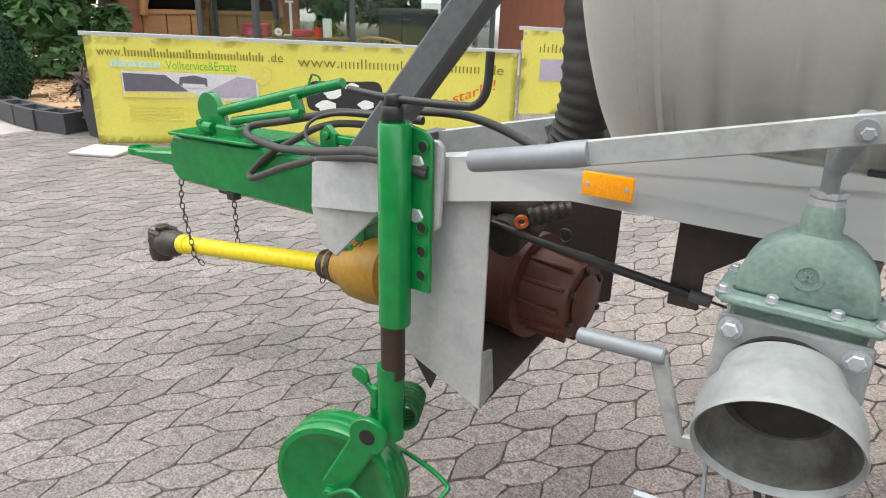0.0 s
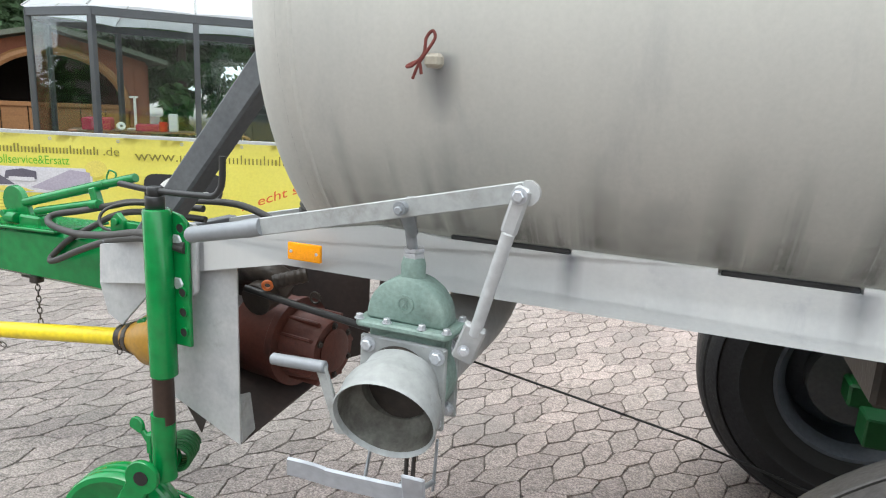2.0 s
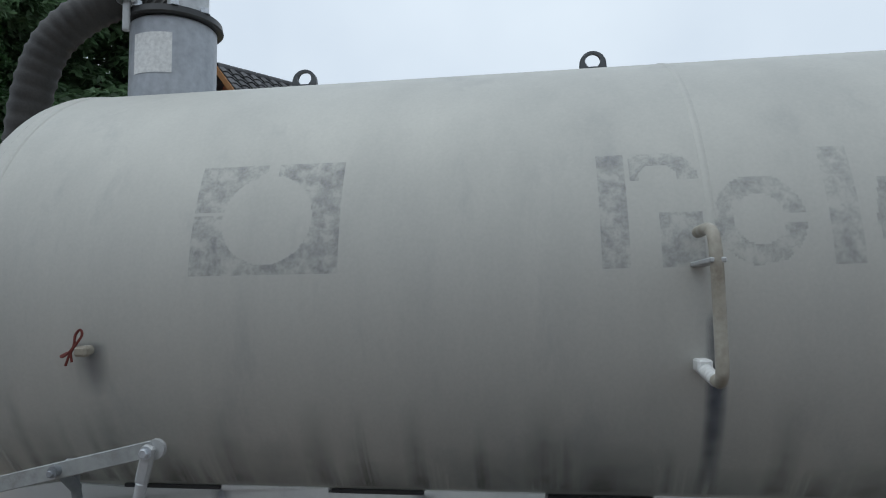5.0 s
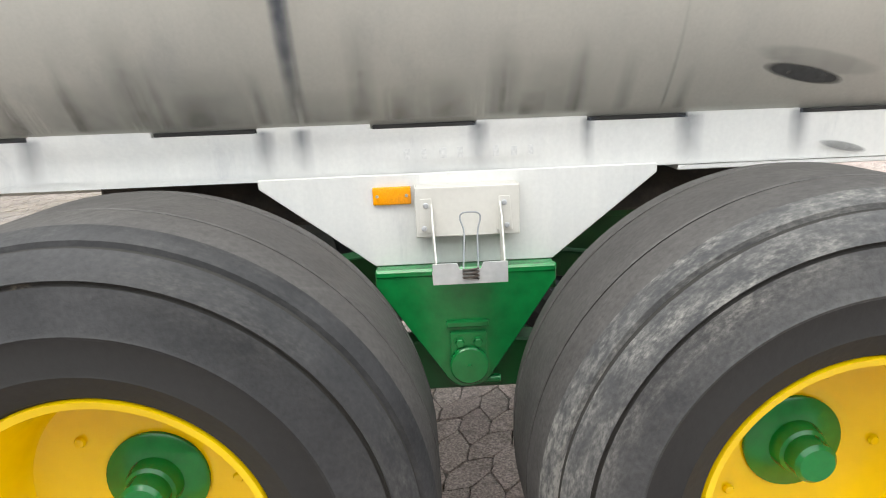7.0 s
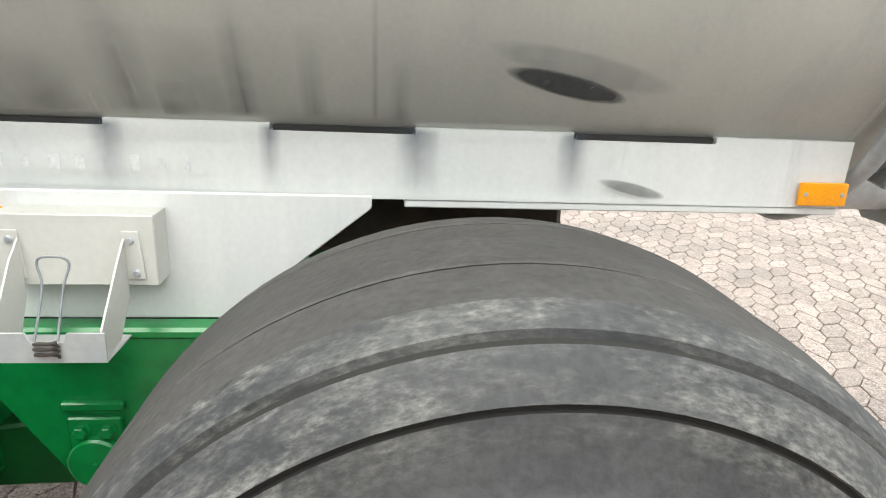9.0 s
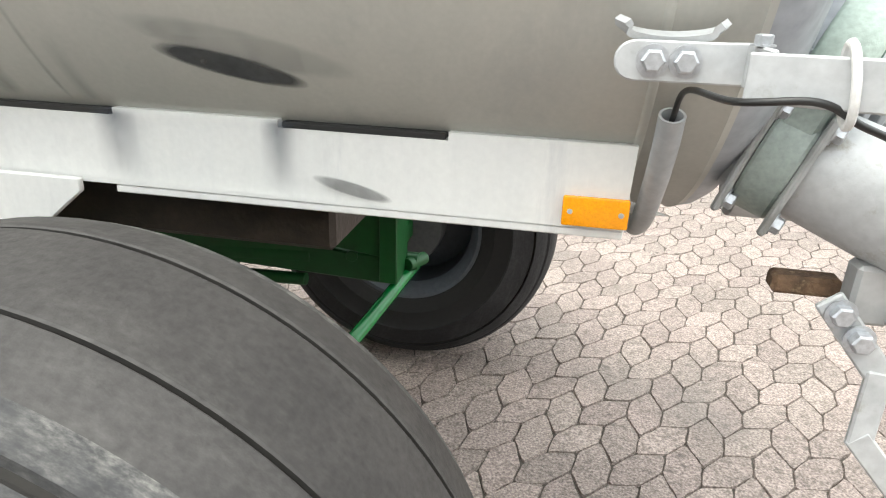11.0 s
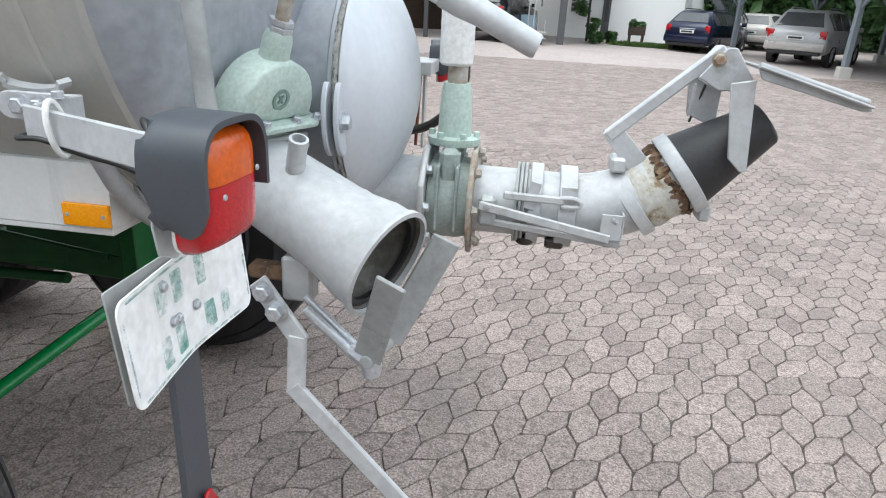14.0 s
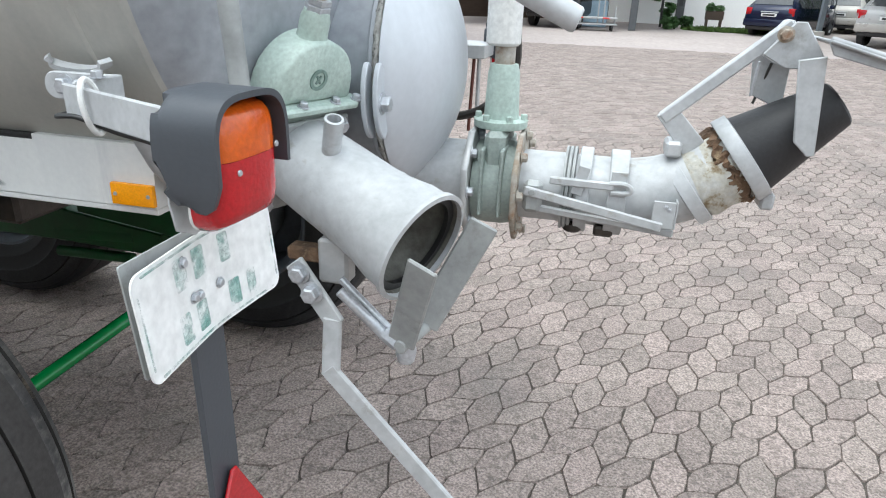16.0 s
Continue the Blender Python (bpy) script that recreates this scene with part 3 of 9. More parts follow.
# the dark oval scorch mark low on the shell and a few runs of grime
always = lambda x, z: True
decal("scorch_mark", always, 0.872, 1.1, 1.312, 1.4, SCORCH, 0.01, 0.003, label="dark oval scorch mark")
decal("smoke_halo", always, 0.84, 1.18, 1.325, 1.44, HALO, 0.01, 0.0022)
rng = random.Random(5)
for _ in range(46):
    gx, gw, gh = rng.uniform(-1.95, 1.1), rng.uniform(0.01, 0.05), rng.uniform(0.06, 0.3)
    if abs(gx - 0.97) > 0.16:
        decal("grime_run", always, gx - gw, gx + gw, 1.278, 1.278 + gh, RUN_SOFT, 0.012, 0.0018)
for gx, gw, z0, z1 in ((-0.205, 0.028, 1.27, 1.58), (-0.212, 0.02, 1.3, 1.72), (-1.63, 0.05, 1.52, 1.66)):
    decal("grime_run", always, gx - gw, gx + gw, z0, z1, RUN_DARK, 0.012, 0.0021)

decal("seam_stain", always, -0.226, -0.18, 1.275, 1.6, RUN_DARK, 0.009, 0.0045, label="dark run down the middle seam")
# broad soft runs, darkest along the bottom edge of the shell
for k in range(9):
    decal("grime_run", always, -1.95 + k * 0.27, -1.6 + k * 0.27, 1.278, 1.278 + 0.09 + 0.03 * (k % 3), RUN_SOFT, 0.012, 0.0015)

# lifting eyes on the crown, the float housing with its hose and cap at the front
for ex, ey in ((-0.375, 0.45), (-1.33, 0.45)):
    def eye(bm):
        out = arc(ex, 2.487, 0.042, 0, 180, 14)
        outer = [(ex + 0.045, 2.44)] + out + [(ex - 0.045, 2.44)]
        hole = arc(ex, 2.497, 0.024, 0, 360, 16)[:-1]
        lo, hi = ey - 0.008, ey + 0.008
        n = len(outer)
        pick = [hole[int(round(i * 16 / n)) % 16] for i in range(n)]
        # ring of quads between the outline and the hole
        a0 = sorted(range(n), key=lambda i: math.atan2(outer[i][1] - 2.497, outer[i][0] - ex))
        ring = [outer[i] for i in a0]
        inn = [(ex + 0.024 * math.cos(math.atan2(q[1] - 2.497, q[0] - ex)), 2.497 + 0.024 * math.sin(math.atan2(q[1] - 2.497, q[0] - ex))) for q in ring]
        V = [[bm.verts.new((q[0], y, q[1])) for q in lst] for lst in (ring, inn) for y in (lo, hi)]
        for i in range(n):
            j = (i + 1) % n
            for p, q in ((0, 2), (3, 1), (1, 0), (2, 3)):
                bm.faces.new((V[p][i], V[p][j], V[q][j], V[q][i]))
    make("lifting_eye", DARK_STEEL, tank, eye, "grey steel lifting eye")

DX, DY = -1.79, 0.42
dome = make("float_housing", ZINC_HEAD, tank, lambda bm: lathe(bm, [(0.14, 2.38), (0.14, 2.68), (0.135, 2.685), (0, 2.685)], Matrix.Translation((DX, DY, 0)), 40), "grey steel housing with a white sticker")
make("lid", BLACK, dome, lambda bm: lathe(bm, [(0, 2.685), (0.158, 2.685), (0.162, 2.69), (0.158, 2.712), (0.11, 2.722), (0, 2.724)], Matrix.Translation((DX, DY, 0)), 40), "black-edged lid")
make("outlet_pipe", ZINC_PALE, dome, lambda bm: lathe(bm, [(0.068, 2.72), (0.068, 2.9), (0.06, 2.9), (0.06, 2.72)], Matrix.Translation((DX + 0.06, DY - 0.02, 0)), 28), "pale steel pipe stub")


def curved_patch(bm, cx, cy, r, a0, a1, z0, z1, n=8):
    rows = [[bm.verts.new((cx + r * math.cos(radians(a0 + (a1 - a0) * i / n)), cy + r * math.sin(radians(a0 + (a1 - a0) * i / n)), z)) for z in (z0, z1)] for i in range(n + 1)]
    for p, q in zip(rows, rows[1:]):
        bm.faces.new((p[0], q[0], q[1], p[1]))


make("sticker", WHITE_PLASTIC, dome, lambda bm: curved_patch(bm, DX, DY, 0.1415, 243, 298, 2.49, 2.625), "torn white sticker")
for ba in (200, 250, 300, 340):
    bolt((DX + 0.145 * math.cos(radians(ba)), DY + 0.145 * math.sin(radians(ba)), 2.712), (0, 0, 1), dome, 0.014, 0.02)
make("spring_bolt", ZINC, dome, lambda bm: [rod(bm, (DX - 0.08, DY - 0.15, 2.63), (DX - 0.08, DY - 0.15, 2.8), 0.012)] + [lathe(bm, [(0.03, 2.725 + k * 0.016), (0.034, 2.733 + k * 0.016), (0.03, 2.741 + k * 0.016)], Matrix.Translation((DX - 0.08, DY - 0.15, 0)), 20) for k in range(5)], "coiled spring on the lid bolt")
# ribbed black suction hose from the lid over the front head and down
hp = smoothed([(DX - 0.02, DY + 0.02, 2.74), (-1.95, 0.38, 2.8), (-2.2, 0.34, 2.62), (-2.3, 0.36, 2.2), (-2.27, 0.4, 1.7), (-2.25, 0.42, 1.3), (-2.3, 0.45, 1.1)], 26)
make("suction_hose", HOSE, tanker, lambda bm: tube(bm, hp, 0.06, 20, radii=[0.062 + (0.005 if i % 3 == 0 else 0) for i in range(len(hp))]), "ribbed black suction hose", 60)

# small drain cock with a cord low on the front of the shell
cq = on_tank(-1.632, 1.633)
cock = make("test_cock", TUBE_DULL, tanker, lambda bm: [rod(bm, cq, cq + Vector((0, -0.035, 0)), 0.012), box(bm, cq + Vector((-0.006, -0.055, -0.013)), cq + Vector((0.027, -0.03, 0.012)), 0.006)], "dirty off-white test cock")
make("cord", ROPE, cock, lambda bm: [tube(bm, smoothed([cq + 0.82 * Vector(v) for v in ((-0.035, -0.055, -0.04), (-0.02, -0.06, -0.01), (-0.002, -0.062, 0.016), (0.016, -0.06, 0.045), (0.01, -0.06, 0.06), (-0.004, -0.06, 0.045), (-0.008, -0.062, 0.012), (-0.034, -0.06, -0.012), (-0.05, -0.055, -0.014), (-0.02, -0.06, -0.004), (-0.012, -0.06, -0.03))]), 0.003, 8)], "red-brown cord loop")

# bent sight tube at the middle seam
st = [(-0.24, -0.2, 1.872), (-0.24, -0.28, 1.87), (-0.241, -0.318, 1.85), (-0.241, -0.33, 1.8), (-0.241, -0.333, 1.7), (-0.241, -0.333, 1.612), (-0.241, -0.326, 1.586), (-0.24, -0.305, 1.574), (-0.24, -0.27, 1.577)]
sight = make("sight_tube", TUBE_DULL, tanker, lambda bm: tube(bm, smoothed(st, 6), 0.0125, 14, 0.009), "dull bent sight tube")
make("fitting", WHITE_PLASTIC, sight, lambda bm: [rod(bm, (-0.24, -0.282, 1.576), (-0.24, -0.165, 1.592), 0.0145, 16), box(bm, (-0.256, -0.215, 1.582), (-0.226, -0.168, 1.609), 0.004)], "pale hose fitting")
make("clip", ZINC, sight, lambda bm: box(bm, (-0.256, -0.34, 1.8), (-0.225, -0.19, 1.81), 0.002))

# chassis rails: the top edge steps down where the shell is welded
STEPS = [(-1.66, 0), (-1.385, 1), (-1.103, 0), (-0.86, 1), (-0.568, 0), (-0.316, 1), (-0.044, 0), (0.216, 1), (0.487, 0), (0.737, 1), (1.018, 0), (1.283, 1), (1.55, 1)]


def rail_outline():
    top = [(-2.42, 1.168), (-1.84, 1.276)]
    for (xa, up), (xb, nxt) in zip(STEPS, STEPS[1:]):
        z = RAIL_T + 0.012 * up - 0.0035 * (xa + 0.3)
        top += [(xa, z), (xb, RAIL_T + 0.012 * up - 0.0035 * (xb + 0.3))]
    return [(-2.42, 1.066), (-2.1, 1.146), (1.545, RAIL_B - 0.006)] + top[::-1]


def rail_at(y0, y1):
    def build(bm):
        plate(bm, rail_outline(), y0, y1, bevel=0)
        # the front end turns in towards the drawbar
        for v in bm.verts:
            if v.co.x < -2.1:
                v.co.y += (1 if y0 < 0.5 else -1) * 0.25 * (-2.1 - v.co.x)
    return build


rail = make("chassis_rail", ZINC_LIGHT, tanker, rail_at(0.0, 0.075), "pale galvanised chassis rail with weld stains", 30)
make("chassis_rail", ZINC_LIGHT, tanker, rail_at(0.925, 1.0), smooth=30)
for (xa, up), (xb, nxt) in zip(STEPS, STEPS[1:]):
    if not up:
        zz = RAIL_T - 0.0035 * (xa + 0.3)
        # black strip stands for the shade in the gap over the lower step
        make("open_gap", BLACK, rail, lambda bm: box(bm, (xa + 0.006, 0.0005, zz - 0.001), (xb - 0.004, 0.03, zz + 0.0095), 0.002))
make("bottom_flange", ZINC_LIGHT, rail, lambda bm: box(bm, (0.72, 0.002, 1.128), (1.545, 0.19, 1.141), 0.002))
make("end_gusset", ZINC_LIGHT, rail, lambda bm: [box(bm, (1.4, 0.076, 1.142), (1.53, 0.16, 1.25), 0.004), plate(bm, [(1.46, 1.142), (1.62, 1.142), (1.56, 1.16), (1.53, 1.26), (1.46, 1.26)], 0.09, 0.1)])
for cx in (-1.25, 0.4):
    make("cross_member", ZINC, tanker, lambda bm: box(bm, (cx, 0.075, 1.165), (cx + 0.08, 0.925, 1.24), 0.004))
for tx, tw in ((-1.385, 0.03), (-0.86, 0.035), (-0.3, 0.03), (-0.21, 0.028), (0.22, 0.03), (0.487, 0.02), (0.74, 0.04), (1.018, 0.03)):
    make("weld_stain", RUN_DARK, rail, lambda bm: bm.faces.new([bm.verts.new((tx + dx, -0.0022, z)) for dx, z in ((-tw, 1.15), (tw, 1.15), (tw, 1.272), (-tw, 1.272))]))
def smudge(bm):
    bm.faces.new([bm.verts.new((x, -0.0026, z)) for x, z in ((1.07, 1.146), (1.2, 1.146), (1.2, 1.196), (1.07, 1.196))])
make("smudge", SMUDGE, rail, smudge, "black smudge")

# worn-off writing on the rail, left as faint bars
for k, (w, h) in enumerate(((0.016, 0.026), (0.012, 0.024), (0.018, 0.026), (0.014, 0.026), (0.017, 0.024), (0.015, 0.026), (0.016, 0.022), (0.012, 0.024))):
    make("worn_print", FADED_PRINT, rail, lambda bm: box(bm, (0.034 + 0.044 * k, -0.0016, 1.184), (0.034 + 0.044 * k + w, -0.0006, 1.184 + h), 0))
# drawbar V and nose plates
def nose(side):
    def build(bm):
        s = 1 if side == 0 else -1
        y = lambda v: 0.5 + s * (v - 0.5)
        for dz0, dz1, xa, xb in ((0, 0, -2.42, -2.94),):
            pts = [(-2.42, 0.08, 1.168), (-2.42, 0.08, 1.066), (-2.66, 0.11, 0.985), (-2.94, 0.175, 0.93), (-2.93, 0.175, 1.06)]
            f1 = [bm.verts.new((p[0], y(p[1]), p[2])) for p in pts]
            f2 = [bm.verts.new((p[0], y(p[1] + 0.07), p[2])) for p in pts]
            bm.faces.new(f1), bm.faces.new(f2[::-1])
            for i in range(5):
                bm.faces.new((f1[i], f1[(i + 1) % 5], f2[(i + 1) % 5], f2[i]))
    return build


for side in (0, 1):
    make("drawbar_arm", ZINC, tanker, nose(side), "galvanised drawbar arm", 20)
def gusset(bm):
    plate(bm, [(-2.94, 0.935), (-2.7, 0.985), (-2.7, 0.955), (-2.85, 0.8), (-2.91, 0.83)], 0, 0.01, Matrix.Translation((0, 0.172, 0)))
make("gusset", ZINC, tanker, gusset, "galvanised gusset plate")
make("nose_plate", DARK_STEEL, tanker, lambda bm: box(bm, (-2.94, 0.19, 0.9), (-2.9, 0.81, 1.07), 0.003))

# ---- green drawbar beam, hitch ring and top linkage ----
draw = make("drawbar", GREEN, tanker, lambda bm: plate(bm, [(-2.92, 0.805), (-3.86, 0.805), (-3.9, 0.84), (-3.9, 0.95), (-3.87, 0.985), (-3.4, 1.0), (-2.92, 1.0)], 0.39, 0.61, bevel=0.012), "glossy green box-section drawbar")
make("cover_plate", GREEN, draw, lambda bm: plate(bm, [(-3.87, 0.986), (-3.4, 1.002), (-3.4, 1.014), (-3.88, 0.998)], 0.375, 0.625, bevel=0.003))
def ring_hitch(bm):
    plate(bm, [(-3.9, 0.83), (-3.9, 0.9), (-4.24, 0.864), (-4.24, 0.838)], 0.45, 0.55, bevel=0.008)
    lathe(bm, [(0.026, 0.836), (0.046, 0.836), (0.05, 0.84), (0.05, 0.862), (0.046, 0.866), (0.026, 0.866)], Matrix.Translation((-4.27, 0.5, 0)), 28, True)
make("hitch_eye", GREEN, draw, ring_hitch, "green towing eye")
make("foot_lug", GREEN, draw, lambda bm: [box(bm, (-3.0, 0.42, 0.74), (-2.95, 0.58, 0.81), 0.006), rod(bm, (-2.99, 0.38, 0.71), (-2.99, 0.62, 0.71), 0.025)])
ratchet = make("ratchet_lever", GREEN, draw, lambda bm: [plate(bm, arc(-3.72, 1.09, 0.062, 20, 250, 18) + [(-3.66, 1.0), (-3.62, 1.03)], 0.45, 0.475, bevel=0.003),
                                                      rod(bm, (-3.66, 0.46, 1.088), (-3.2, 0.445, 1.205), 0.019), rod(bm, (-3.22, 0.446, 1.2), (-3.045, 0.44, 1.243), 0.0165)], "green ratchet lever")
make("strut", GREEN, ratchet, lambda bm: [rod(bm, (-3.585, 0.45, 1.062), (-3.25, 0.43, 1.129), 0.015), beam(bm, (-3.222, 0.43, 1.115), (-3.245, 0.43, 1.19), 0.03, 0.034, 0.004, (1, 0, 0)), rod(bm, (-3.24, 0.41, 1.129), (-3.2, 0.41, 1.135), 0.017)])
make("pivot_block", GREEN, ratchet, lambda bm: [box(bm, (-3.66, 0.42, 0.995), (-3.54, 0.5, 1.045), 0.008), rod(bm, (-3.72, 0.42, 1.03), (-3.66, 0.42, 1.03), 0.022), rod(bm, (-3.72, 0.4, 1.045), (-3.72, 0.5, 1.045), 0.014)])
make("split_ring", GREEN, ratchet, lambda bm: tube(bm, [Vector((-3.175 + 0.022 * math.cos(a / 3), 0.45 + 0.004 * math.sin(a), 1.236 + 0.022 * math.sin(a / 3))) for a in range(0, 20)], 0.0035, 8))
make("hose_bracket", GREEN, tanker, lambda bm: [plate(bm, [(-3.0, 1.04), (-2.94, 1.04), (-2.94, 1.12), (-2.97, 1.145), (-3.0, 1.12)], 0.28, 0.3), box(bm, (-2.97, 0.29, 1.09), (-2.78, 0.32, 1.115), 0.003), rod(bm, (-2.97, 0.27, 1.115), (-2.97, 0.31, 1.115), 0.012)])

# black box between the rails, added to stand for the shade under the tank
make("under_frame", GREASE, tanker, lambda bm: box(bm, (-0.78, 0.14, 1.0), (1.05, 0.86, 1.15), 0.01), "black box standing for the shade under the tank")

# diagonal strut up to the tank head, struts to the other side
make("brace", DARK_STEEL, tanker, lambda bm: beam(bm, (-2.9, 0.3, 1.0), (-2.18, 0.42, 1.97), 0.085, 0.085, 0.008, (0, 1, 0)), "dark grey box-section brace")
make("brace", DARK_STEEL, tanker, lambda bm: beam(bm, (-2.5, 0.84, 1.06), (-2.02, 0.8, 1.3), 0.06, 0.14, 0.004))

# hydraulic hoses looping over the drawbar
for pts, r in (([(-2.45, 0.045, 1.14), (-2.609, 0.06, 1.15), (-2.702, 0.1, 1.137), (-2.921, 0.2, 1.087), (-3.168, 0.3, 1.043), (-3.304, 0.34, 1.036), (-3.4, 0.362, 1.044), (-3.43, 0.38, 1.058), (-3.415, 0.4, 1.074), (-3.301, 0.42, 1.098), (-3.153, 0.42, 1.132), (-3.027, 0.43, 1.157), (-2.75, 0.45, 1.16)], 0.0125),
               ([(-2.45, 0.04, 1.13), (-2.6, 0.055, 1.14), (-2.744, 0.12, 1.112), (-2.923, 0.2, 1.068), (-3.151, 0.28, 0.992), (-3.321, 0.33, 0.927), (-3.38, 0.342, 0.907), (-3.412, 0.36, 0.907), (-3.405, 0.372, 0.926), (-3.327, 0.377, 0.989), (-3.224, 0.4, 1.05), (-3.128, 0.42, 1.101), (-3.0, 0.44, 1.123), (-2.75, 0.46, 1.12)], 0.0115),
               ([(-2.9, 0.42, 1.165), (-2.997, 0.4, 1.162), (-3.06, 0.37, 1.152), (-3.085, 0.33, 1.132), (-3.085, 0.31, 1.101), (-3.055, 0.3, 1.08), (-2.985, 0.29, 1.075)], 0.0055),
               ([(-2.9, 0.5, 1.17), (-2.6, 0.45, 1.19), (-2.35, 0.35, 1.16), (-2.2, 0.25, 1.12)], 0.012)):
    make("hydraulic_hose", HOSE, tanker, lambda bm: tube(bm, smoothed(pts, 10), r, 12), "worn black hydraulic hose", 60)

# ---- jockey wheel on its telescopic post ----
PX, PY = -2.53, 0.02
post = make("jockey_post", GREEN, tanker, lambda bm: lathe(bm, [(0, 0.75), (0.035, 0.75), (0.039, 0.755), (0.039, 1.234), (0.035, 1.24), (0, 1.242)], Matrix.Translation((PX + 0.006, PY, 0)), 36), "glossy green jockey wheel post")
def strip(bm):
    out = [(PX + 0.02, 0.845), (PX + 0.09, 0.845), (PX + 0.09, 1.205), (PX + 0.068, 1.225), (PX + 0.02, 1.235)]
    plate(bm, out, PY + 0.02, PY + 0.032, bevel=0.002)
make("hole_strip", GREEN, post, strip)
for hz in (0.888, 0.948, 1.006, 1.19):
    # a near-black disc stands for the shade inside each hole
    make("hole", TYRE_DARK, post, lambda bm: lathe(bm, [(0, 0), (0.0125, 0), (0.0125, 0.004), (0, 0.004)], frame_to((PX + 0.068, PY + 0.021, hz), (PX + 0.068, PY + 0.01, hz)), 18))
    make("hole_rim", GREEN, post, lambda bm: lathe(bm, [(0.0125, 0), (0.0155, 0), (0.015, 0.006), (0.0125, 0.006)], frame_to((PX + 0.068, PY + 0.021, hz), (PX + 0.068, PY + 0.01, hz)), 18, True))
clampp = make("mounting_plate", ZINC, post, lambda bm: plate(bm, [(-2.52, 1.0), (-2.44, 0.995), (-2.425, 1.01), (-2.42, 1.19), (-2.435, 1.205), (-2.52, 1.2)], 0.055, 0.068, bevel=0.003), "grey mounting plate with two bolts")
for bz in (1.153, 1.03):
    bolt((-2.478, 0.055, bz), (0, -1, 0), clampp, 0.019, 0.016)
make("inner_tube", BROWN_TUBE, post, lambda bm: rod(bm, (PX, PY, 0.6), (PX, PY, 0.76), 0.0305, 28), "greased brown inner tube")
make("lower_tube", GREEN, post, lambda bm: lathe(bm, [(0, 0.42), (0.035, 0.42), (0.035, 0.63), (0, 0.632)], Matrix.Translation((PX - 0.006, PY, 0)), 28))
make("spring", GREEN_DARK, post, lambda bm: tube(bm, [Matrix.Translation((PX - 0.005, PY + 0.06, 0.475)) @ Euler((radians(90), 0, radians(24))).to_matrix().to_4x4() @ Vector((0.042 * math.cos(k * 0.35), 0.042 * math.sin(k * 0.35), -0.05 + k * 0.00085)) for k in range(118)], 0.0065, 8))
make("latch", GREEN, post, lambda bm: [box(bm, (PX - 0.062, PY - 0.02, 0.49), (PX - 0.035, PY + 0.01, 0.56), 0.006), plate(bm, arc(PX - 0.095, 0.575, 0.028, -60, 200, 10), PY - 0.02, PY - 0.008, bevel=0.003), beam(bm, (PX - 0.05, PY - 0.012, 0.53), (PX - 0.085, PY - 0.012, 0.57), 0.012, 0.02)])
crank = make("crank_handle", BLACK, post, lambda bm: [rod(bm, (PX, PY, 1.24), (PX, PY, 1.275), 0.026, 24), rod(bm, (PX, PY, 1.27), (PX, PY, 1.3), 0.02, 20),
             tube(bm, smoothed([(-2.655, PY, 1.297), (PX, PY, 1.289), (-2.36, PY, 1.291), (-2.325, PY, 1.296), (-2.306, PY, 1.316), (-2.299, PY, 1.345), (-2.297, PY, 1.4)], 6), 0.0088, 14)], "black bent crank handle", 60)
# wheel: solid green pressed wheel in a forked arm
HUB, WR = Vector((-2.681, -0.012, 0.24)), 0.188
wm = Matrix.Translation(HUB) @ Euler((radians(90), 0, radians(13))).to_matrix().to_4x4()
prof = [(0, -0.03), (0.05, -0.034), (0.13, -0.028), (0.178, -0.05), (0.194, -0.047), (0.2, -0.036), (0.2, -0.02), (0.193, -0.015), (0.2, -0.008), (0.2, 0.008), (0.193, 0.015), (0.2, 0.02), (0.2, 0.036), (0.194, 0.047), (0.178, 0.05), (0.13, 0.028), (0.05, 0.034), (0, 0.03)]
jw = make("jockey_wheel", GREEN, post, lambda bm: lathe(bm, [(r * WR / 0.2, h) for r, h in prof], wm, 56), "green steel jockey wheel raised just above the paving")
sd = (wm.to_3x3() @ Vector((0, 0, 1))).normalized()
top = Vector((PX - 0.035, PY - 0.015, 0.455))
for k in (-1, 1):
    off = sd * 0.062 * k
    def arm(bm, off=off):
        a, b = HUB + off, top + off * 0.95
        beam(bm, a, b, 0.016, 0.075, 0.006, (-1, -0.2, -0.3))
        lathe(bm, [(0, -0.009), (0.05, -0.009), (0.052, -0.006), (0.052, 0.006), (0.05, 0.009), (0, 0.009)], Matrix.Translation(b) @ wm.to_3x3().to_4x4(), 26)
        lathe(bm, [(0, -0.008), (0.037, -0.008), (0.037, 0.008), (0, 0.008)], Matrix.Translation(a) @ wm.to_3x3().to_4x4(), 22)
    make("fork_arm", GREEN, jw, arm)
    # near-black disc in place of a hole, for the shade in it
    make("eye_hole", TYRE_DARK, jw, lambda bm: lathe(bm, [(0, -0.0115), (0.022, -0.0115), (0.022, 0.0115), (0, 0.0115)], Matrix.Translation(top + off * 0.95) @ wm.to_3x3().to_4x4(), 20))
    bolt(HUB + off * 1.12, off, jw, 0.018, 0.014, GREEN)
make("wire_guard", GREEN, jw, lambda bm: tube(bm, smoothed([HUB + sd * 0.082, (-2.585, -0.092, 0.292), (-2.52, -0.09, 0.272), (-2.405, -0.075, 0.27), (-2.39, -0.06, 0.275),
                                                       (-2.352, 0.0, 0.335), (-2.362, 0.02, 0.346), (-2.45, 0.05, 0.345), HUB - sd * 0.09 + Vector((0.08, 0.03, 0.06)), HUB - sd * 0.085], 6), 0.0065, 10), "bent green wire guard", 60)

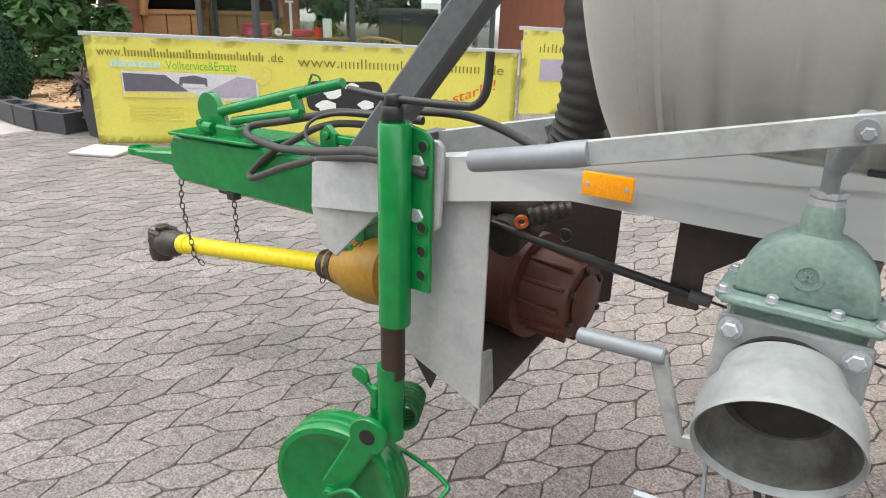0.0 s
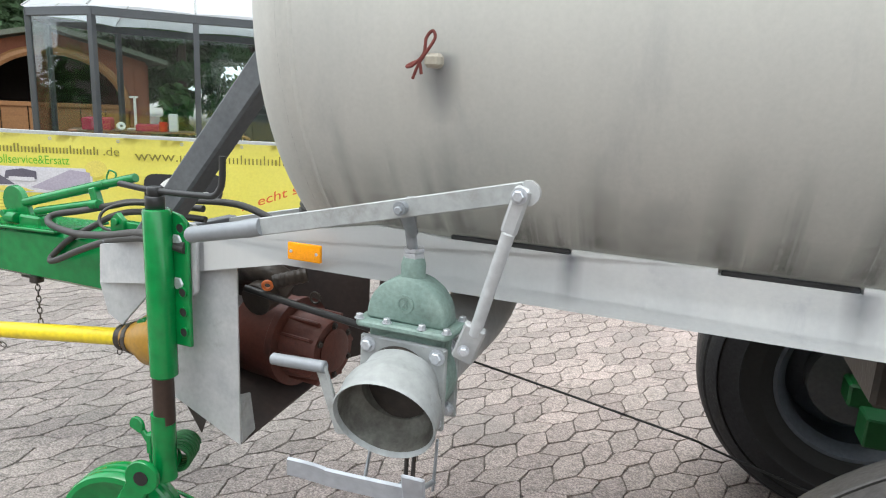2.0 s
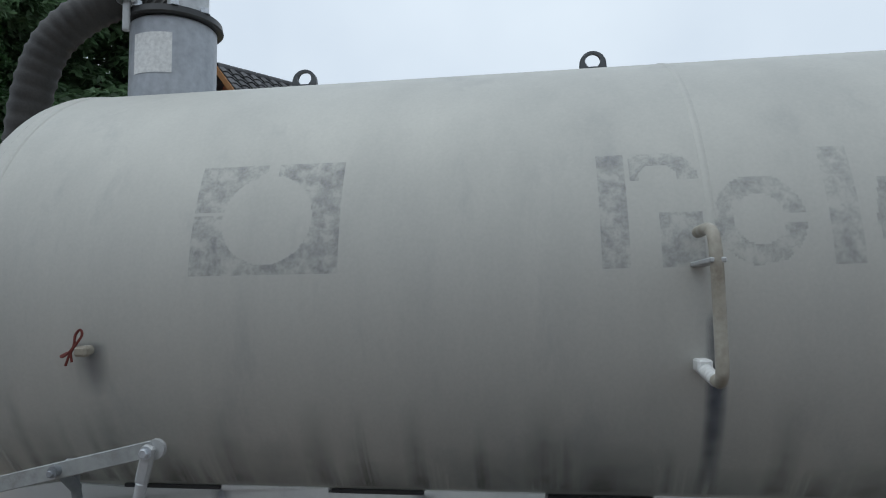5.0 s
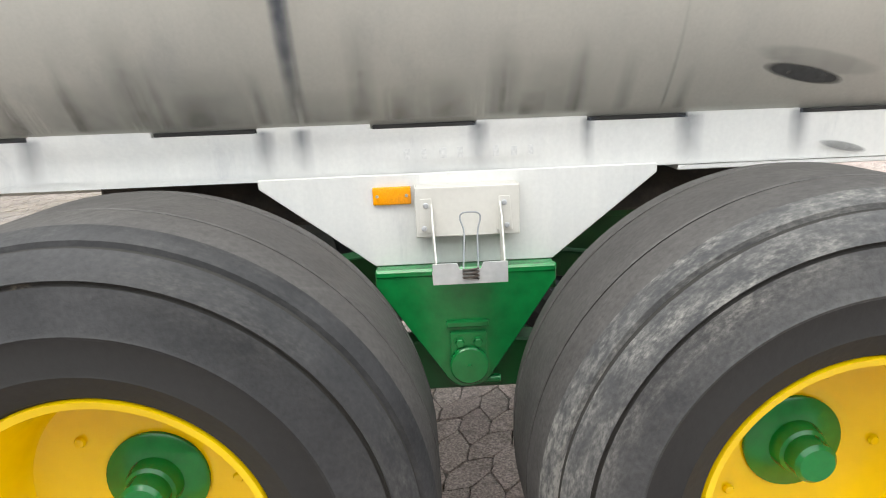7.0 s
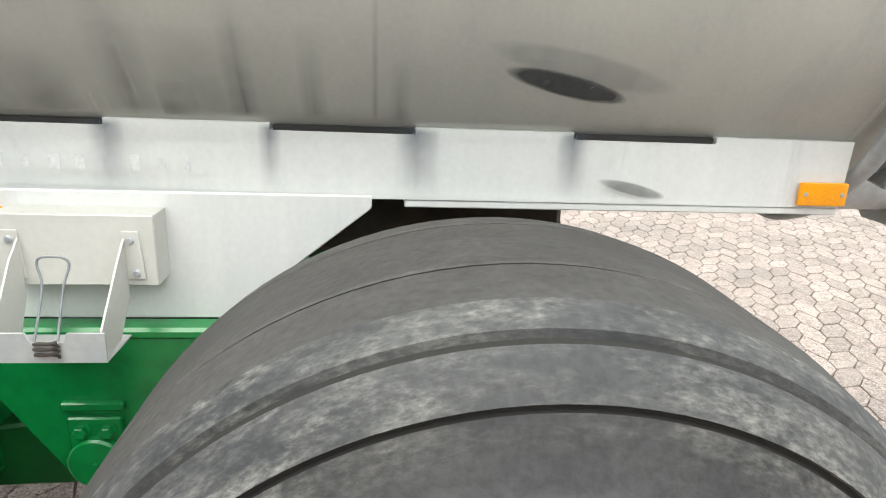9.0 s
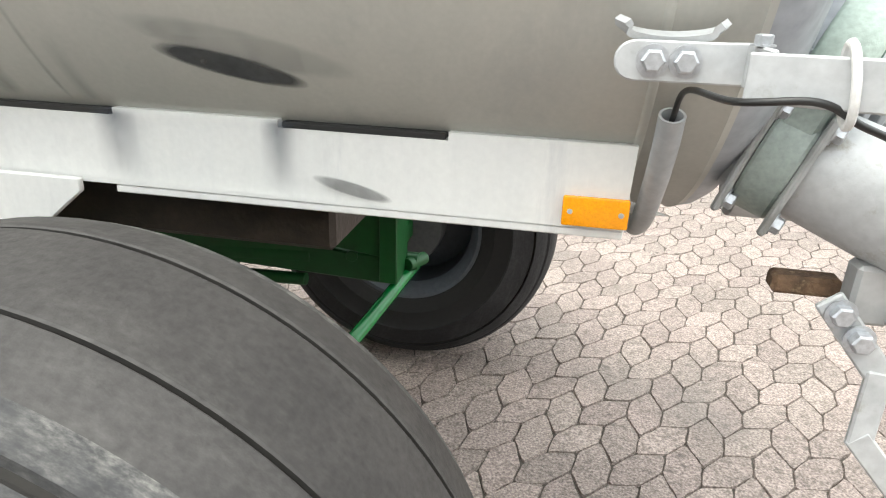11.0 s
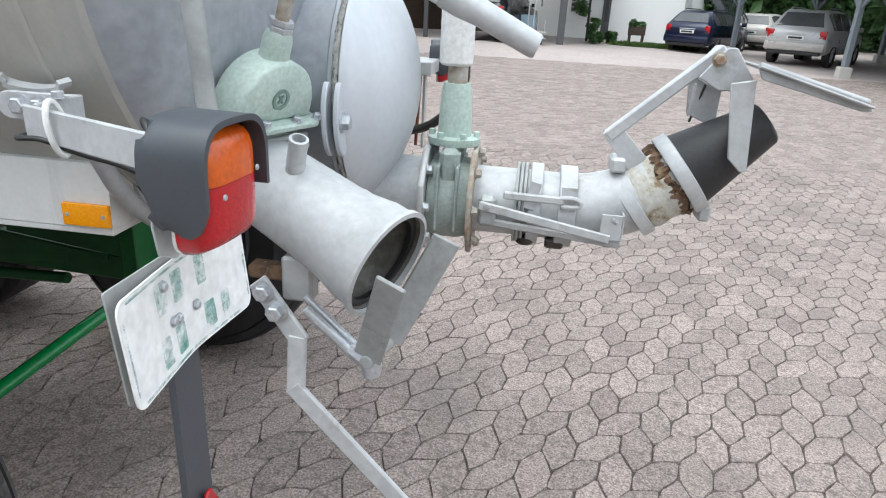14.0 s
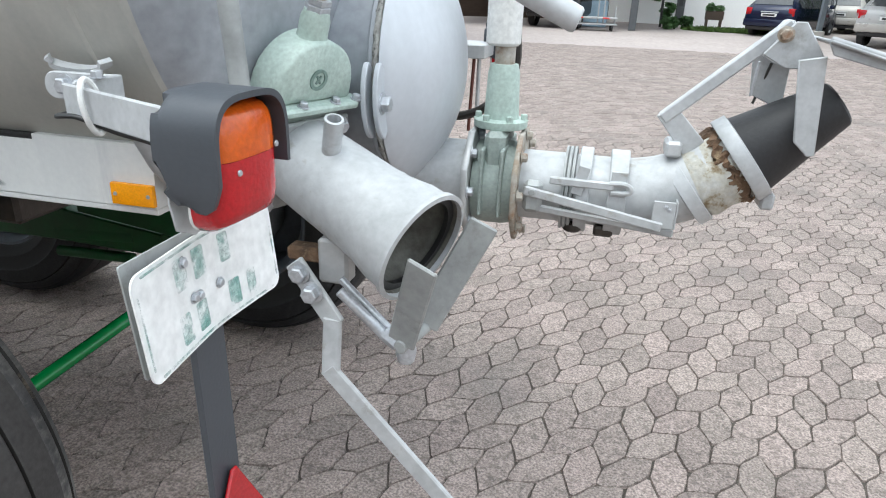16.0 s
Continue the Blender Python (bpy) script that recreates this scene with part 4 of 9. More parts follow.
# ---- pump guard: three folded plates under the front of the frame, pump inside ----
guard = make("pump_guard", ZINC, tanker, lambda bm: plate(bm, [(-2.6, 0.655), (-2.322, 0.54), (-2.322, 1.1), (-2.6, 1.02)], 0.098, 0.104, bevel=0.001), "grey steel pump guard plates, open to the rear")
make("front_fold", ZINC, guard, lambda bm: [plate(bm, [(-2.6, 0.655), (-2.594, 0.655), (-2.594, 1.02), (-2.6, 1.02)], 0.104, 0.66, bevel=0)])
# inner plates are coloured darker for the shade inside the guard
make("far_plate", GUARD_IN, guard, lambda bm: plate(bm, [(-2.6, 0.655), (-2.42, 0.56), (-2.2, 0.66), (-2.2, 1.1), (-2.6, 1.04)], 0.655, 0.662, bevel=0.001), "dark brown inner guard plate, darkened for the shade inside")
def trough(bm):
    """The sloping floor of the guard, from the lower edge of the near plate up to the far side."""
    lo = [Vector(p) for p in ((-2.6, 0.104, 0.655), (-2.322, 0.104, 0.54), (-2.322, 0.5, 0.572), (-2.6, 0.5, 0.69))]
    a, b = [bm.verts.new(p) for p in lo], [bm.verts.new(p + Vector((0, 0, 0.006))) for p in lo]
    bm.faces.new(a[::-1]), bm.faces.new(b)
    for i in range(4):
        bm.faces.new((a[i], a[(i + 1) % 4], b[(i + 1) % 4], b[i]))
make("floor_plate", GUARD_IN, guard, trough, "dark sloping floor plate, darkened for the shade inside", 20)
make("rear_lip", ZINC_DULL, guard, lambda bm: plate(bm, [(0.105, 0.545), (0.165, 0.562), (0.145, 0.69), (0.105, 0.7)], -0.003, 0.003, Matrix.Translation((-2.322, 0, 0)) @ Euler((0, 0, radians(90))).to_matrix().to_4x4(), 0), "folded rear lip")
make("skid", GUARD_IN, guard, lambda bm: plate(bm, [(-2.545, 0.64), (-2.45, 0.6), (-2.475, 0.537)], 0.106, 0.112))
PC = Vector((-2.36, 0.43, 0.757))
pump = make("vacuum_pump", RUST, tanker, lambda bm: lathe(bm, [(0, -0.16), (0.14, -0.16), (0.145, -0.15), (0.145, 0.0), (0.15, 0.005), (0.15, 0.03), (0.118, 0.034), (0.108, 0.15), (0.1, 0.165), (0, 0.168)], frame_to(PC, PC + Vector((1, -0.12, 0))), 40), "red-brown vacuum pump with ribbed end cover")
pm = frame_to(PC, PC + Vector((1, -0.12, 0)))
for k in range(12):
    a = 2 * math.pi * k / 12
    make("rib", RUST, pump, lambda bm: box(bm, (0.098, -0.006, 0.03), (0.124, 0.006, 0.155), 0.003, pm @ Euler((0, 0, a)).to_matrix().to_4x4()))
for k in range(6):
    a = 2 * math.pi * (k + 0.5) / 6
    bolt(pm @ Vector((0.084 * math.cos(a), 0.084 * math.sin(a), 0.168)), pm.to_3x3() @ Vector((0, 0, 1)), pump, 0.009, 0.008, GREASE)
make("end_cover", RUST, pump, lambda bm: lathe(bm, [(0, 0.168), (0.07, 0.168), (0.072, 0.172), (0.06, 0.178), (0, 0.178)], pm, 30))
make("intake_manifold", GREASE, pump, lambda bm: [tube(bm, smoothed([(-2.5, 0.35, 0.95), (-2.45, 0.3, 1.02), (-2.36, 0.27, 1.03), (-2.28, 0.3, 0.98)], 6), 0.045, 16), rod(bm, (-2.34, 0.2, 0.96), (-2.34, 0.32, 0.98), 0.05)])
make("shaft_boot", GREASE, pump, lambda bm: lathe(bm, [(0.02 + 0.003 * (i % 2), i * 0.009) for i in range(12)], frame_to((-2.275, 0.2, 1.025), (-2.12, 0.3, 1.07)), 20))
make("ring_seal", COPPER, pump, lambda bm: lathe(bm, [(0.009, -0.005), (0.016, -0.005), (0.018, 0), (0.016, 0.005), (0.009, 0.005)], frame_to((-2.285, 0.185, 1.018), (-2.24, 0.1, 1.0)), 20, True), "orange ring")
make("eyebolt", GREASE, pump, lambda bm: tube(bm, [PC + Vector((0.1, -0.03, 0.17)) + 0.018 * Vector((math.cos(a / 2), 0, math.sin(a / 2))) for a in range(13)], 0.004, 8))
make("operating_cable", BLACK, tanker, lambda bm: tube(bm, smoothed([(-2.36, 0.18, 1.0), (-2.2, 0.195, 0.972), (-2.05, 0.215, 0.945), (-1.9, 0.23, 0.922)], 8), 0.0105, 12), "black sheathed cable")
make("cable_end", DARK_STEEL, tanker, lambda bm: [rod(bm, (-1.905, 0.23, 0.923), (-1.86, 0.234, 0.916), 0.014)])
make("pull_rope", BLACK, tanker, lambda bm: tube(bm, smoothed([(-1.88, 0.232, 0.92), (-1.64, 0.25, 0.88), (-1.138, 0.28, 0.789), (-1.02, 0.3, 0.752), (-0.6, 0.4, 0.6)], 6), 0.0032, 8), "dark taut rope")
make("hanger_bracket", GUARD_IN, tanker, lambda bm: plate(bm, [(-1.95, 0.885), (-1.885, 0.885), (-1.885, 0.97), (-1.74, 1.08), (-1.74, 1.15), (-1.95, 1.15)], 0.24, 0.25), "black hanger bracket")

# ---- gate valve on the near side with its lever linkage ----
def gate_valve(vx, vy, vz, turn, body_mat, label, parent, tall=False):
    """A knife gate valve: bell-shaped bonnet over a square body; the bore points along turn, seen from above."""
    m = Matrix.Translation((vx, vy, vz)) @ Euler((0, 0, turn)).to_matrix().to_4x4()
    bell = [(-0.09, 0.12)] + arc(0.0, 0.13, 0.09, 180, 0, 14) + [(0.09, 0.12)]
    if tall:
        bell = [(-0.094, 0.12)] + arc(0.0, 0.14, 0.094, 180, 0, 14) + [(0.094, 0.12)]
    lift = 0.022 if tall else 0.003
    val = make("gate_valve", body_mat, parent, lambda bm: plate(bm, bell, -0.036, 0.036, m, 0.006), label, 65)
    make("flange", body_mat, val, lambda bm: plate(bm, [(-0.112, -0.04), (-0.1, -0.058), (-0.05, -0.058), (0.05, -0.058), (0.1, -0.058), (0.112, -0.04), (0.112, 0.04), (0.1, 0.058), (-0.1, 0.058), (-0.112, 0.04)], -0.121, -0.106, m @ Euler((radians(-90), 0, 0)).to_matrix().to_4x4(), 0.004))
    make("body", CAST_DARK if body_mat is CAST_DARK else CAST_GREY, val, lambda bm: [lathe(bm, [(0, -0.029), (0.098, -0.029), (0.102, -0.024), (0.102, 0.024), (0.098, 0.029), (0, 0.029)], m @ Euler((radians(90), 0, 0)).to_matrix().to_4x4(), 40), box(bm, (-0.088, -0.026, 0.0), (0.088, 0.026, 0.106), 0.006, m)])
    make("gland", body_mat, val, lambda bm: [lathe(bm, [(0.03, 0.2 + lift), (0.027, 0.212 + lift), (0.0265, 0.222 + lift), (0.0265, 0.24 + lift), (0.022, 0.256 + lift), (0, 0.256 + lift)], m, 24)])
    make("gland_nut", BOLT, val, lambda bm: lathe(bm, [(0, 0.255 + lift), (0.023, 0.255 + lift), (0.023, 0.264 + lift), (0.02, 0.266 + lift), (0.023, 0.268 + lift), (0.023, 0.276 + lift), (0, 0.277 + lift)], m, 6))
    make("maker_badge", CAST_DARK, val, lambda bm: [lathe(bm, [(0.014, 0), (0.02, 0), (0.02, 0.005), (0.014, 0.005)], m @ Matrix.Translation((0, -0.034, 0.165)) @ Euler((radians(90), 0, 0)).to_matrix().to_4x4(), 26, True)] +
         [box(bm, (-0.009, -0.039, 0.163), (0.009, -0.034, 0.167), 0.0005, m @ Matrix.Translation((0, 0, 0.165)) @ Euler((0, radians(q), 0)).to_matrix().to_4x4() @ Matrix.Translation((0, 0, -0.165))) for q in (55, -55)])
    for bx, by in ((-0.1, -0.047), (-0.035, -0.047), (0.045, -0.047), (0.1, -0.047), (-0.1, 0.047), (0.1, 0.047)):
        bolt(m @ Vector((bx, by, 0.121)), (0, 0, 1), val, 0.008, 0.009)
    return val, m


def bore_flange(val, m, y0, name="pipe_flange"):
    fl = make(name, ZINC_DULL, val, lambda bm: [plate(bm, [(-0.1, -0.1), (0.1, -0.1), (0.1, 0.085), (-0.1, 0.085)], y0 - 0.012, y0, m, 0.004)])
    for bx, bz in ((-0.08, 0.065), (0.08, 0.065), (-0.08, -0.08), (0.08, -0.08)):
        bolt(m @ Vector((bx, y0 - 0.012, bz)), m.to_3x3() @ Vector((0, -1, 0)), val, 0.013, 0.012)
    return fl


VX, VY, VZ = -1.692, -0.112, 0.985
valve, vm = gate_valve(VX, VY, VZ, radians(0), CAST_DARK, "grey-green cast gate valve with open coupling mouth", tanker)
bore_flange(valve, vm, -0.03)
bore_flange(valve, vm, 0.042)
mouth = make("coupling_mouth", ZINC_DULL, valve, lambda bm: lathe(bm, [(0.083, 0.0), (0.088, 0.03), (0.102, 0.055), (0.107, 0.075), (0.106, 0.112), (0.108, 0.12), (0.106, 0.124), (0.102, 0.118), (0.1, 0.075), (0.092, 0.058), (0.076, 0.05), (0.076, 0.0)],
              frame_to((VX, VY - 0.035, VZ), (VX + 0.012, VY - 0.135, VZ - 0.042)), 48, True), "pale zinc coupling mouth, stained inside", 50)
make("lining", LINING, valve, lambda bm: lathe(bm, [(0.1025, 0.112), (0.0985, 0.074), (0.0905, 0.059), (0.0745, 0.051), (0.0745, 0.005), (0.073, 0.005), (0.073, 0.05), (0.089, 0.06), (0.097, 0.075), (0.101, 0.112)],
     frame_to((VX, VY - 0.035, VZ), (VX + 0.012, VY - 0.135, VZ - 0.042)), 44, True), "stained grey-green lining", 50)
make("gate", GREASE, valve, lambda bm: lathe(bm, [(0, 0), (0.08, 0), (0.08, 0.01), (0, 0.01)], frame_to((VX, VY - 0.056, VZ - 0.004), (VX, VY, VZ)), 36))
make("stub_pipe", ZINC, valve, lambda bm: tube(bm, smoothed([(VX, VY + 0.04, VZ), (VX, 0.1, VZ), (VX + 0.02, 0.3, 1.02), (VX + 0.03, 0.42, 1.1)], 6), 0.085, 28))
# lever, spindle head and link rods
spin = make("spindle", STEEL_GREY, valve, lambda bm: [rod(bm, (VX, VY, 1.235), (VX - 0.002, VY - 0.03, 1.335), 0.0115), beam(bm, (VX, VY - 0.025, 1.318), (-1.668, -0.19, 1.375), 0.024, 0.026, 0.005)])
make("fork_head", STEEL_GREY, valve, lambda bm: [rod(bm, (VX + 0.004, -0.135, 1.3), (-1.67, -0.225, 1.37), 0.013), lathe(bm, [(0, -0.012), (0.013, -0.012), (0.013, 0.012), (0, 0.012)], Matrix.Translation((-1.668, -0.232, 1.365)) @ Euler((radians(90), 0, 0)).to_matrix().to_4x4(), 22)])
lever = make("lever", ZINC_DULL, valve, lambda bm: beam(bm, (-2.02, -0.225, 1.284), (-1.436, -0.225, 1.417), 0.01, 0.037, 0.002), "galvanised flat lever with tube grip")
make("lever_eye", ZINC, lever, lambda bm: lathe(bm, [(0, -0.006), (0.0225, -0.006), (0.0225, 0.006), (0, 0.006)], Matrix.Translation((-1.432, -0.222, 1.415)) @ Euler((radians(90), 0, 0)).to_matrix().to_4x4(), 24))
make("grip", STEEL_GREY, lever, lambda bm: tube(bm, [(-2.185, -0.225, 1.249), (-2.18, -0.225, 1.25), (-2.05, -0.225, 1.277), (-2.02, -0.225, 1.284), (-1.99, -0.225, 1.291)], 0.018, 18, radii=[0.0155, 0.018, 0.0185, 0.02, 0.019]), "zinc tube grip", 60)
bolt((-1.666, -0.248, 1.363), (0, -1, 0), lever, 0.008, 0.008, STEEL_GREY)
bolt((-1.44, -0.25, 1.412), (0, -1, 0), lever, 0.011, 0.01)
make("link_fork", ZINC, lever, lambda bm: beam(bm, (-1.434, -0.243, 1.427), (-1.46, -0.232, 1.34), 0.016, 0.03, 0.005, (1, 0, 0)))
make("link_rod", ZINC_WORN, lever, lambda bm: rod(bm, (-1.458, -0.232, 1.345), (-1.53, -0.17, 1.12), 0.0125), "pale zinc link rod")
make("link_foot", ZINC, lever, lambda bm: [beam(bm, (-1.525, -0.175, 1.14), (-1.56, -0.15, 1.055), 0.016, 0.046, 0.004, (1, 0, 0))])
bolt((-1.548, -0.178, 1.085), (0.3, -1, 0), lever, 0.009, 0.01)
# quick-lock handle beside the mouth and the lock bar below
lock = make("lock_handle", ZINC_DULL, valve, lambda bm: [beam(bm, (-1.857, -0.205, 1.0), (-1.808, -0.2, 0.856), 0.012, 0.026, 0.003, (1, 0, 0)), beam(bm, (-1.82, -0.2, 0.862), (-1.778, -0.2, 0.869), 0.012, 0.024, 0.003)], "zinc quick-lock handle")
make("grip", STEEL_GREY, lock, lambda bm: rod(bm, (-1.985, -0.2, 0.99), (-1.845, -0.206, 1.0), 0.0135, 20, 0.003))
bar = make("lock_bar", ZINC_HEAD, valve, lambda bm: [ribbon(bm, [(-1.826, -0.37, 0.862), (-1.79, -0.362, 0.858), (-1.762, -0.352, 0.85), (-1.735, -0.35, 0.848), (-1.6, -0.352, 0.858), (-1.566, -0.352, 0.862)], 0.04, 0.008), beam(bm, (-1.562, -0.358, 0.85), (-1.556, -0.386, 0.922), 0.007, 0.044, 0.003, (1, 0.1, 0))], "bent zinc lock bar")
for pa, pb in (((-1.772, -0.118, 0.812), (-1.756, -0.19, 0.735)), ((-1.586, -0.195, 0.89), (-1.592, -0.19, 0.772))):
    make("strap", STEEL_GREY, bar, lambda bm: beam(bm, pa, pb, 0.016, 0.006, 0.002, (1, 0.3, 0)), "grey steel strap")
make("clevis", GREASE, bar, lambda bm: [beam(bm, (-1.7, -0.085, 0.79), (-1.677, -0.142, 0.731), 0.01, 0.01, 0.002), beam(bm, (-1.682, -0.085, 0.79), (-1.66, -0.142, 0.731), 0.01, 0.01, 0.002), rod(bm, (-1.712, -0.09, 0.79), (-1.662, -0.09, 0.793), 0.011)], "rusty dark clevis under the mouth")
make("pin", STEEL_GREY, bar, lambda bm: [rod(bm, (-1.69, -0.145, 0.73), (-1.65, -0.145, 0.733), 0.008), rod(bm, (-1.592, -0.19, 0.79), (-1.575, -0.348, 0.862), 0.006)])


def reflector(x, z, y=-0.002):
    r = make("side_reflector", AMBER, tanker, lambda bm: box(bm, (x - 0.047, y - 0.011, z - 0.022), (x + 0.047, y, z + 0.022), 0.003, None, 2), "rectangular amber side reflector")
    for dx in (-0.036, 0.036):
        make("screw", BOLT, r, lambda bm: lathe(bm, [(0, 0), (0.0042, 0), (0.0035, 0.002), (0, 0.0022)], frame_to((x + dx, y - 0.011, z), (x + dx, y - 0.05, z)), 12))
    return r


reflector(-2.03, 1.188)
reflector(0.0, 1.099, -0.012)
reflector(1.502, 1.17)

# ---- wheels ----
def wheel(x, y0, y1, near, label):
    """A wide flotation tyre between y0 and y1; the dished rim faces outwards."""
    R, w = 0.59, y1 - y0
    s = 1 if near else -1
    o, i = (y0, y1) if near else (y1, y0)          # outer and inner side
    m = Matrix.Translation((x, 0, R)) @ Euler((radians(-90), 0, 0)).to_matrix().to_4x4()
    Y = lambda d: o + s * d
    rim_p = [(0.285, Y(0.035)), (0.30, Y(0.03)), (0.304, Y(0.045)), (0.296, Y(0.06)), (0.262, Y(0.12)), (0.25, Y(0.22)), (0.24, Y(0.24)), (0.11, Y(0.27)), (0.1, Y(0.27)), (0.1, Y(0.285)), (0.255, Y(0.26)), (0.265, Y(0.3)), (0.262, Y(0.42)), (0.296, Y(w - 0.05)), (0.304, Y(w - 0.035)), (0.29, Y(w - 0.035)), (0.255, Y(w - 0.1))]
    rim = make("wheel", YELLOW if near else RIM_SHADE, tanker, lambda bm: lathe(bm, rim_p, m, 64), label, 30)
    half = w / 2
    side = [(0.296, Y(0.048)), (0.31, Y(0.028)), (0.35, Y(0.008)), (0.356, Y(0.005)), (0.36, Y(0.006)), (0.405, Y(0.0)), (0.422, Y(-0.002)), (0.428, Y(-0.005)), (0.434, Y(-0.001)), (0.48, Y(0.009)), (0.502, Y(0.017)), (0.504, Y(0.022)), (0.509, Y(0.022)), (0.512, Y(0.015)), (0.54, Y(0.036)), (0.553, Y(0.053)), (0.549, Y(0.059)), (0.553, Y(0.065)), (0.5625, Y(0.067)), (0.5705, Y(0.077))]
    tread = []
    for d in (0.1, 0.18, 0.355, w - 0.1):
        c = 1 - ((d - half) / half) ** 2
        r0 = 0.566 + 0.024 * c
        tread += [(r0 + 0.002, Y(d - 0.003)), (r0, Y(d)), (r0 - 0.009, Y(d + 0.001)), (r0 - 0.009, Y(d + 0.006)), (r0, Y(d + 0.007)), (r0 + 0.002, Y(d + 0.01))] if 0.11 < d < w - 0.11 else [(r0, Y(d))]
    back = [(r, Y(w) - (yy - Y(0))) for r, yy in side[::-1]]
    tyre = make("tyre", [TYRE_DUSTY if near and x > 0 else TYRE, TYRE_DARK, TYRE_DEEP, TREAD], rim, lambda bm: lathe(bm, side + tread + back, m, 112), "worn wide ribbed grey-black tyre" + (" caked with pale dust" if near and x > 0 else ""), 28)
    # groove floors and ledge lines take near-black for the shade in them
    for fc in tyre.data.polygons:
        c = fc.center + BASE[rim]
        q = (c.y - (y0 + y1) / 2) / half
        if abs(q) < 0.6 and math.hypot(c.x - x, c.z - R) < 0.566 + 0.024 * (1 - q * q) - 0.004:
            fc.material_index = 1
        rad = math.hypot(c.x - x, c.z - R)
        if abs(rad - 0.5055) < 0.0038 or (abs(rad - 0.5515) < 0.0035 and abs(fc.normal.y) < 0.8):
            fc.material_index = 1
        elif rad < 0.424:
            fc.material_index = 2
        elif abs(q) < 1 - 0.1 / half and fc.material_index == 0:
            fc.material_index = 3
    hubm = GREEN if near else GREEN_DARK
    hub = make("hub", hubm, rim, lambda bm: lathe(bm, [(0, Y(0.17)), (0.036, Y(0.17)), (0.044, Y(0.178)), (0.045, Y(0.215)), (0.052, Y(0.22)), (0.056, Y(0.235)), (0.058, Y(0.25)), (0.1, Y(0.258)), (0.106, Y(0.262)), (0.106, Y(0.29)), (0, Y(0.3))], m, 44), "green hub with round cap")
    for k in range(5):
        a = 2 * math.pi * k / 5
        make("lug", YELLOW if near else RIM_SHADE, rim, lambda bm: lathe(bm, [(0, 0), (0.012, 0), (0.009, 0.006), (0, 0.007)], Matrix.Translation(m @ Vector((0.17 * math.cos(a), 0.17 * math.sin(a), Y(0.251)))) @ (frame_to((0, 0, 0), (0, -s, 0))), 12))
    return rim


for wx in (-0.505, 0.845):
    wheel(wx, -0.65, -0.13, True, "yellow dished wheel with green hub")
    wheel(wx + 0.02, 1.36, 1.88, False, "far wheel, its grey inner rim darkened for shade")
    for ya, yb in ((-0.34, 0.1), (1.3, 1.6)):
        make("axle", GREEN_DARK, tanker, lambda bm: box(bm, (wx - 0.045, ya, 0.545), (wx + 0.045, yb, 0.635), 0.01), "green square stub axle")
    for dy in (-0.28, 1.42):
        # the far drum is coloured dark for the shade it sits in
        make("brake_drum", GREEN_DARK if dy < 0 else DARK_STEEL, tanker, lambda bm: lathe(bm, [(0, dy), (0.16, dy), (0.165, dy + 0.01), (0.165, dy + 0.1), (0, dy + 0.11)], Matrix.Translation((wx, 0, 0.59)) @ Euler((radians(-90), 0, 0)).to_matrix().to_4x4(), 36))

# bogie carriers: pale trapezoid above, green rocker carrier below
for yy, s in ((-0.012, 1), (1.0, -1)):
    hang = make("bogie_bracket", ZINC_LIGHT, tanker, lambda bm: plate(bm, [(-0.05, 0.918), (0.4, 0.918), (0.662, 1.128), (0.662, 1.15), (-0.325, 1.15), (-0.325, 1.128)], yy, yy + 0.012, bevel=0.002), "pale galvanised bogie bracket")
    low = [(-0.05, 0.92), (-0.05, 0.88)] + arc(0.175, 0.665, 0.07, 205, 335, 12) + [(0.4, 0.88), (0.4, 0.92)]
    car = make("bogie_carrier", GREEN, tanker, lambda bm: plate(bm, low, yy - 0.05 * s, yy - 0.035 * s, bevel=0.002) if s > 0 else plate(bm, low, yy + 0.035, yy + 0.05, bevel=0.002), "glossy green bogie carrier plate")
    if s > 0:
        make("top_flange", GREEN, car, lambda bm: box(bm, (-0.05, -0.066, 0.9), (0.4, -0.012, 0.918), 0.004))
        make("cheek", GREEN, car, lambda bm: box(bm, (-0.045, -0.05, 0.6), (-0.035, 0.1, 0.9), 0.003))
        make("cap_strip", GREEN, car, lambda bm: box(bm, (0.12, -0.076, 0.765), (0.228, -0.06, 0.782), 0.003))
        make("keeper_plate", GREEN, car, lambda bm: plate(bm, [(0.128, 0.64), (0.222, 0.64), (0.222, 0.752), (0.128, 0.752)], -0.075, -0.062, bevel=0.003))
        make("pivot_cap", GREEN, car, lambda bm: lathe(bm, [(0, 0), (0.047, 0), (0.05, 0.004), (0.05, 0.016), (0.046, 0.02), (0.006, 0.021), (0.006, 0.028), (0, 0.028)], frame_to((0.175, -0.07, 0.665), (0.175, -0.2, 0.665)), 32))
        for bx in (0.152, 0.198):
            bolt((bx, -0.075, 0.727), (0, -1, 0), car, 0.012, 0.012, GREEN)
        make("tie_tube", GREEN, car, lambda bm: rod(bm, (0.19, -0.03, 0.6), (0.26, -0.03, 0.6), 0.012))
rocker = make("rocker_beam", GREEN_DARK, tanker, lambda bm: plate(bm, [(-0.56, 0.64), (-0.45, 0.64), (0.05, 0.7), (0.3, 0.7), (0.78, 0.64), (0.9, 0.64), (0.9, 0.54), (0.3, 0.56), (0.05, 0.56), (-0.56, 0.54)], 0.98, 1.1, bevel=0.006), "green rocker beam")
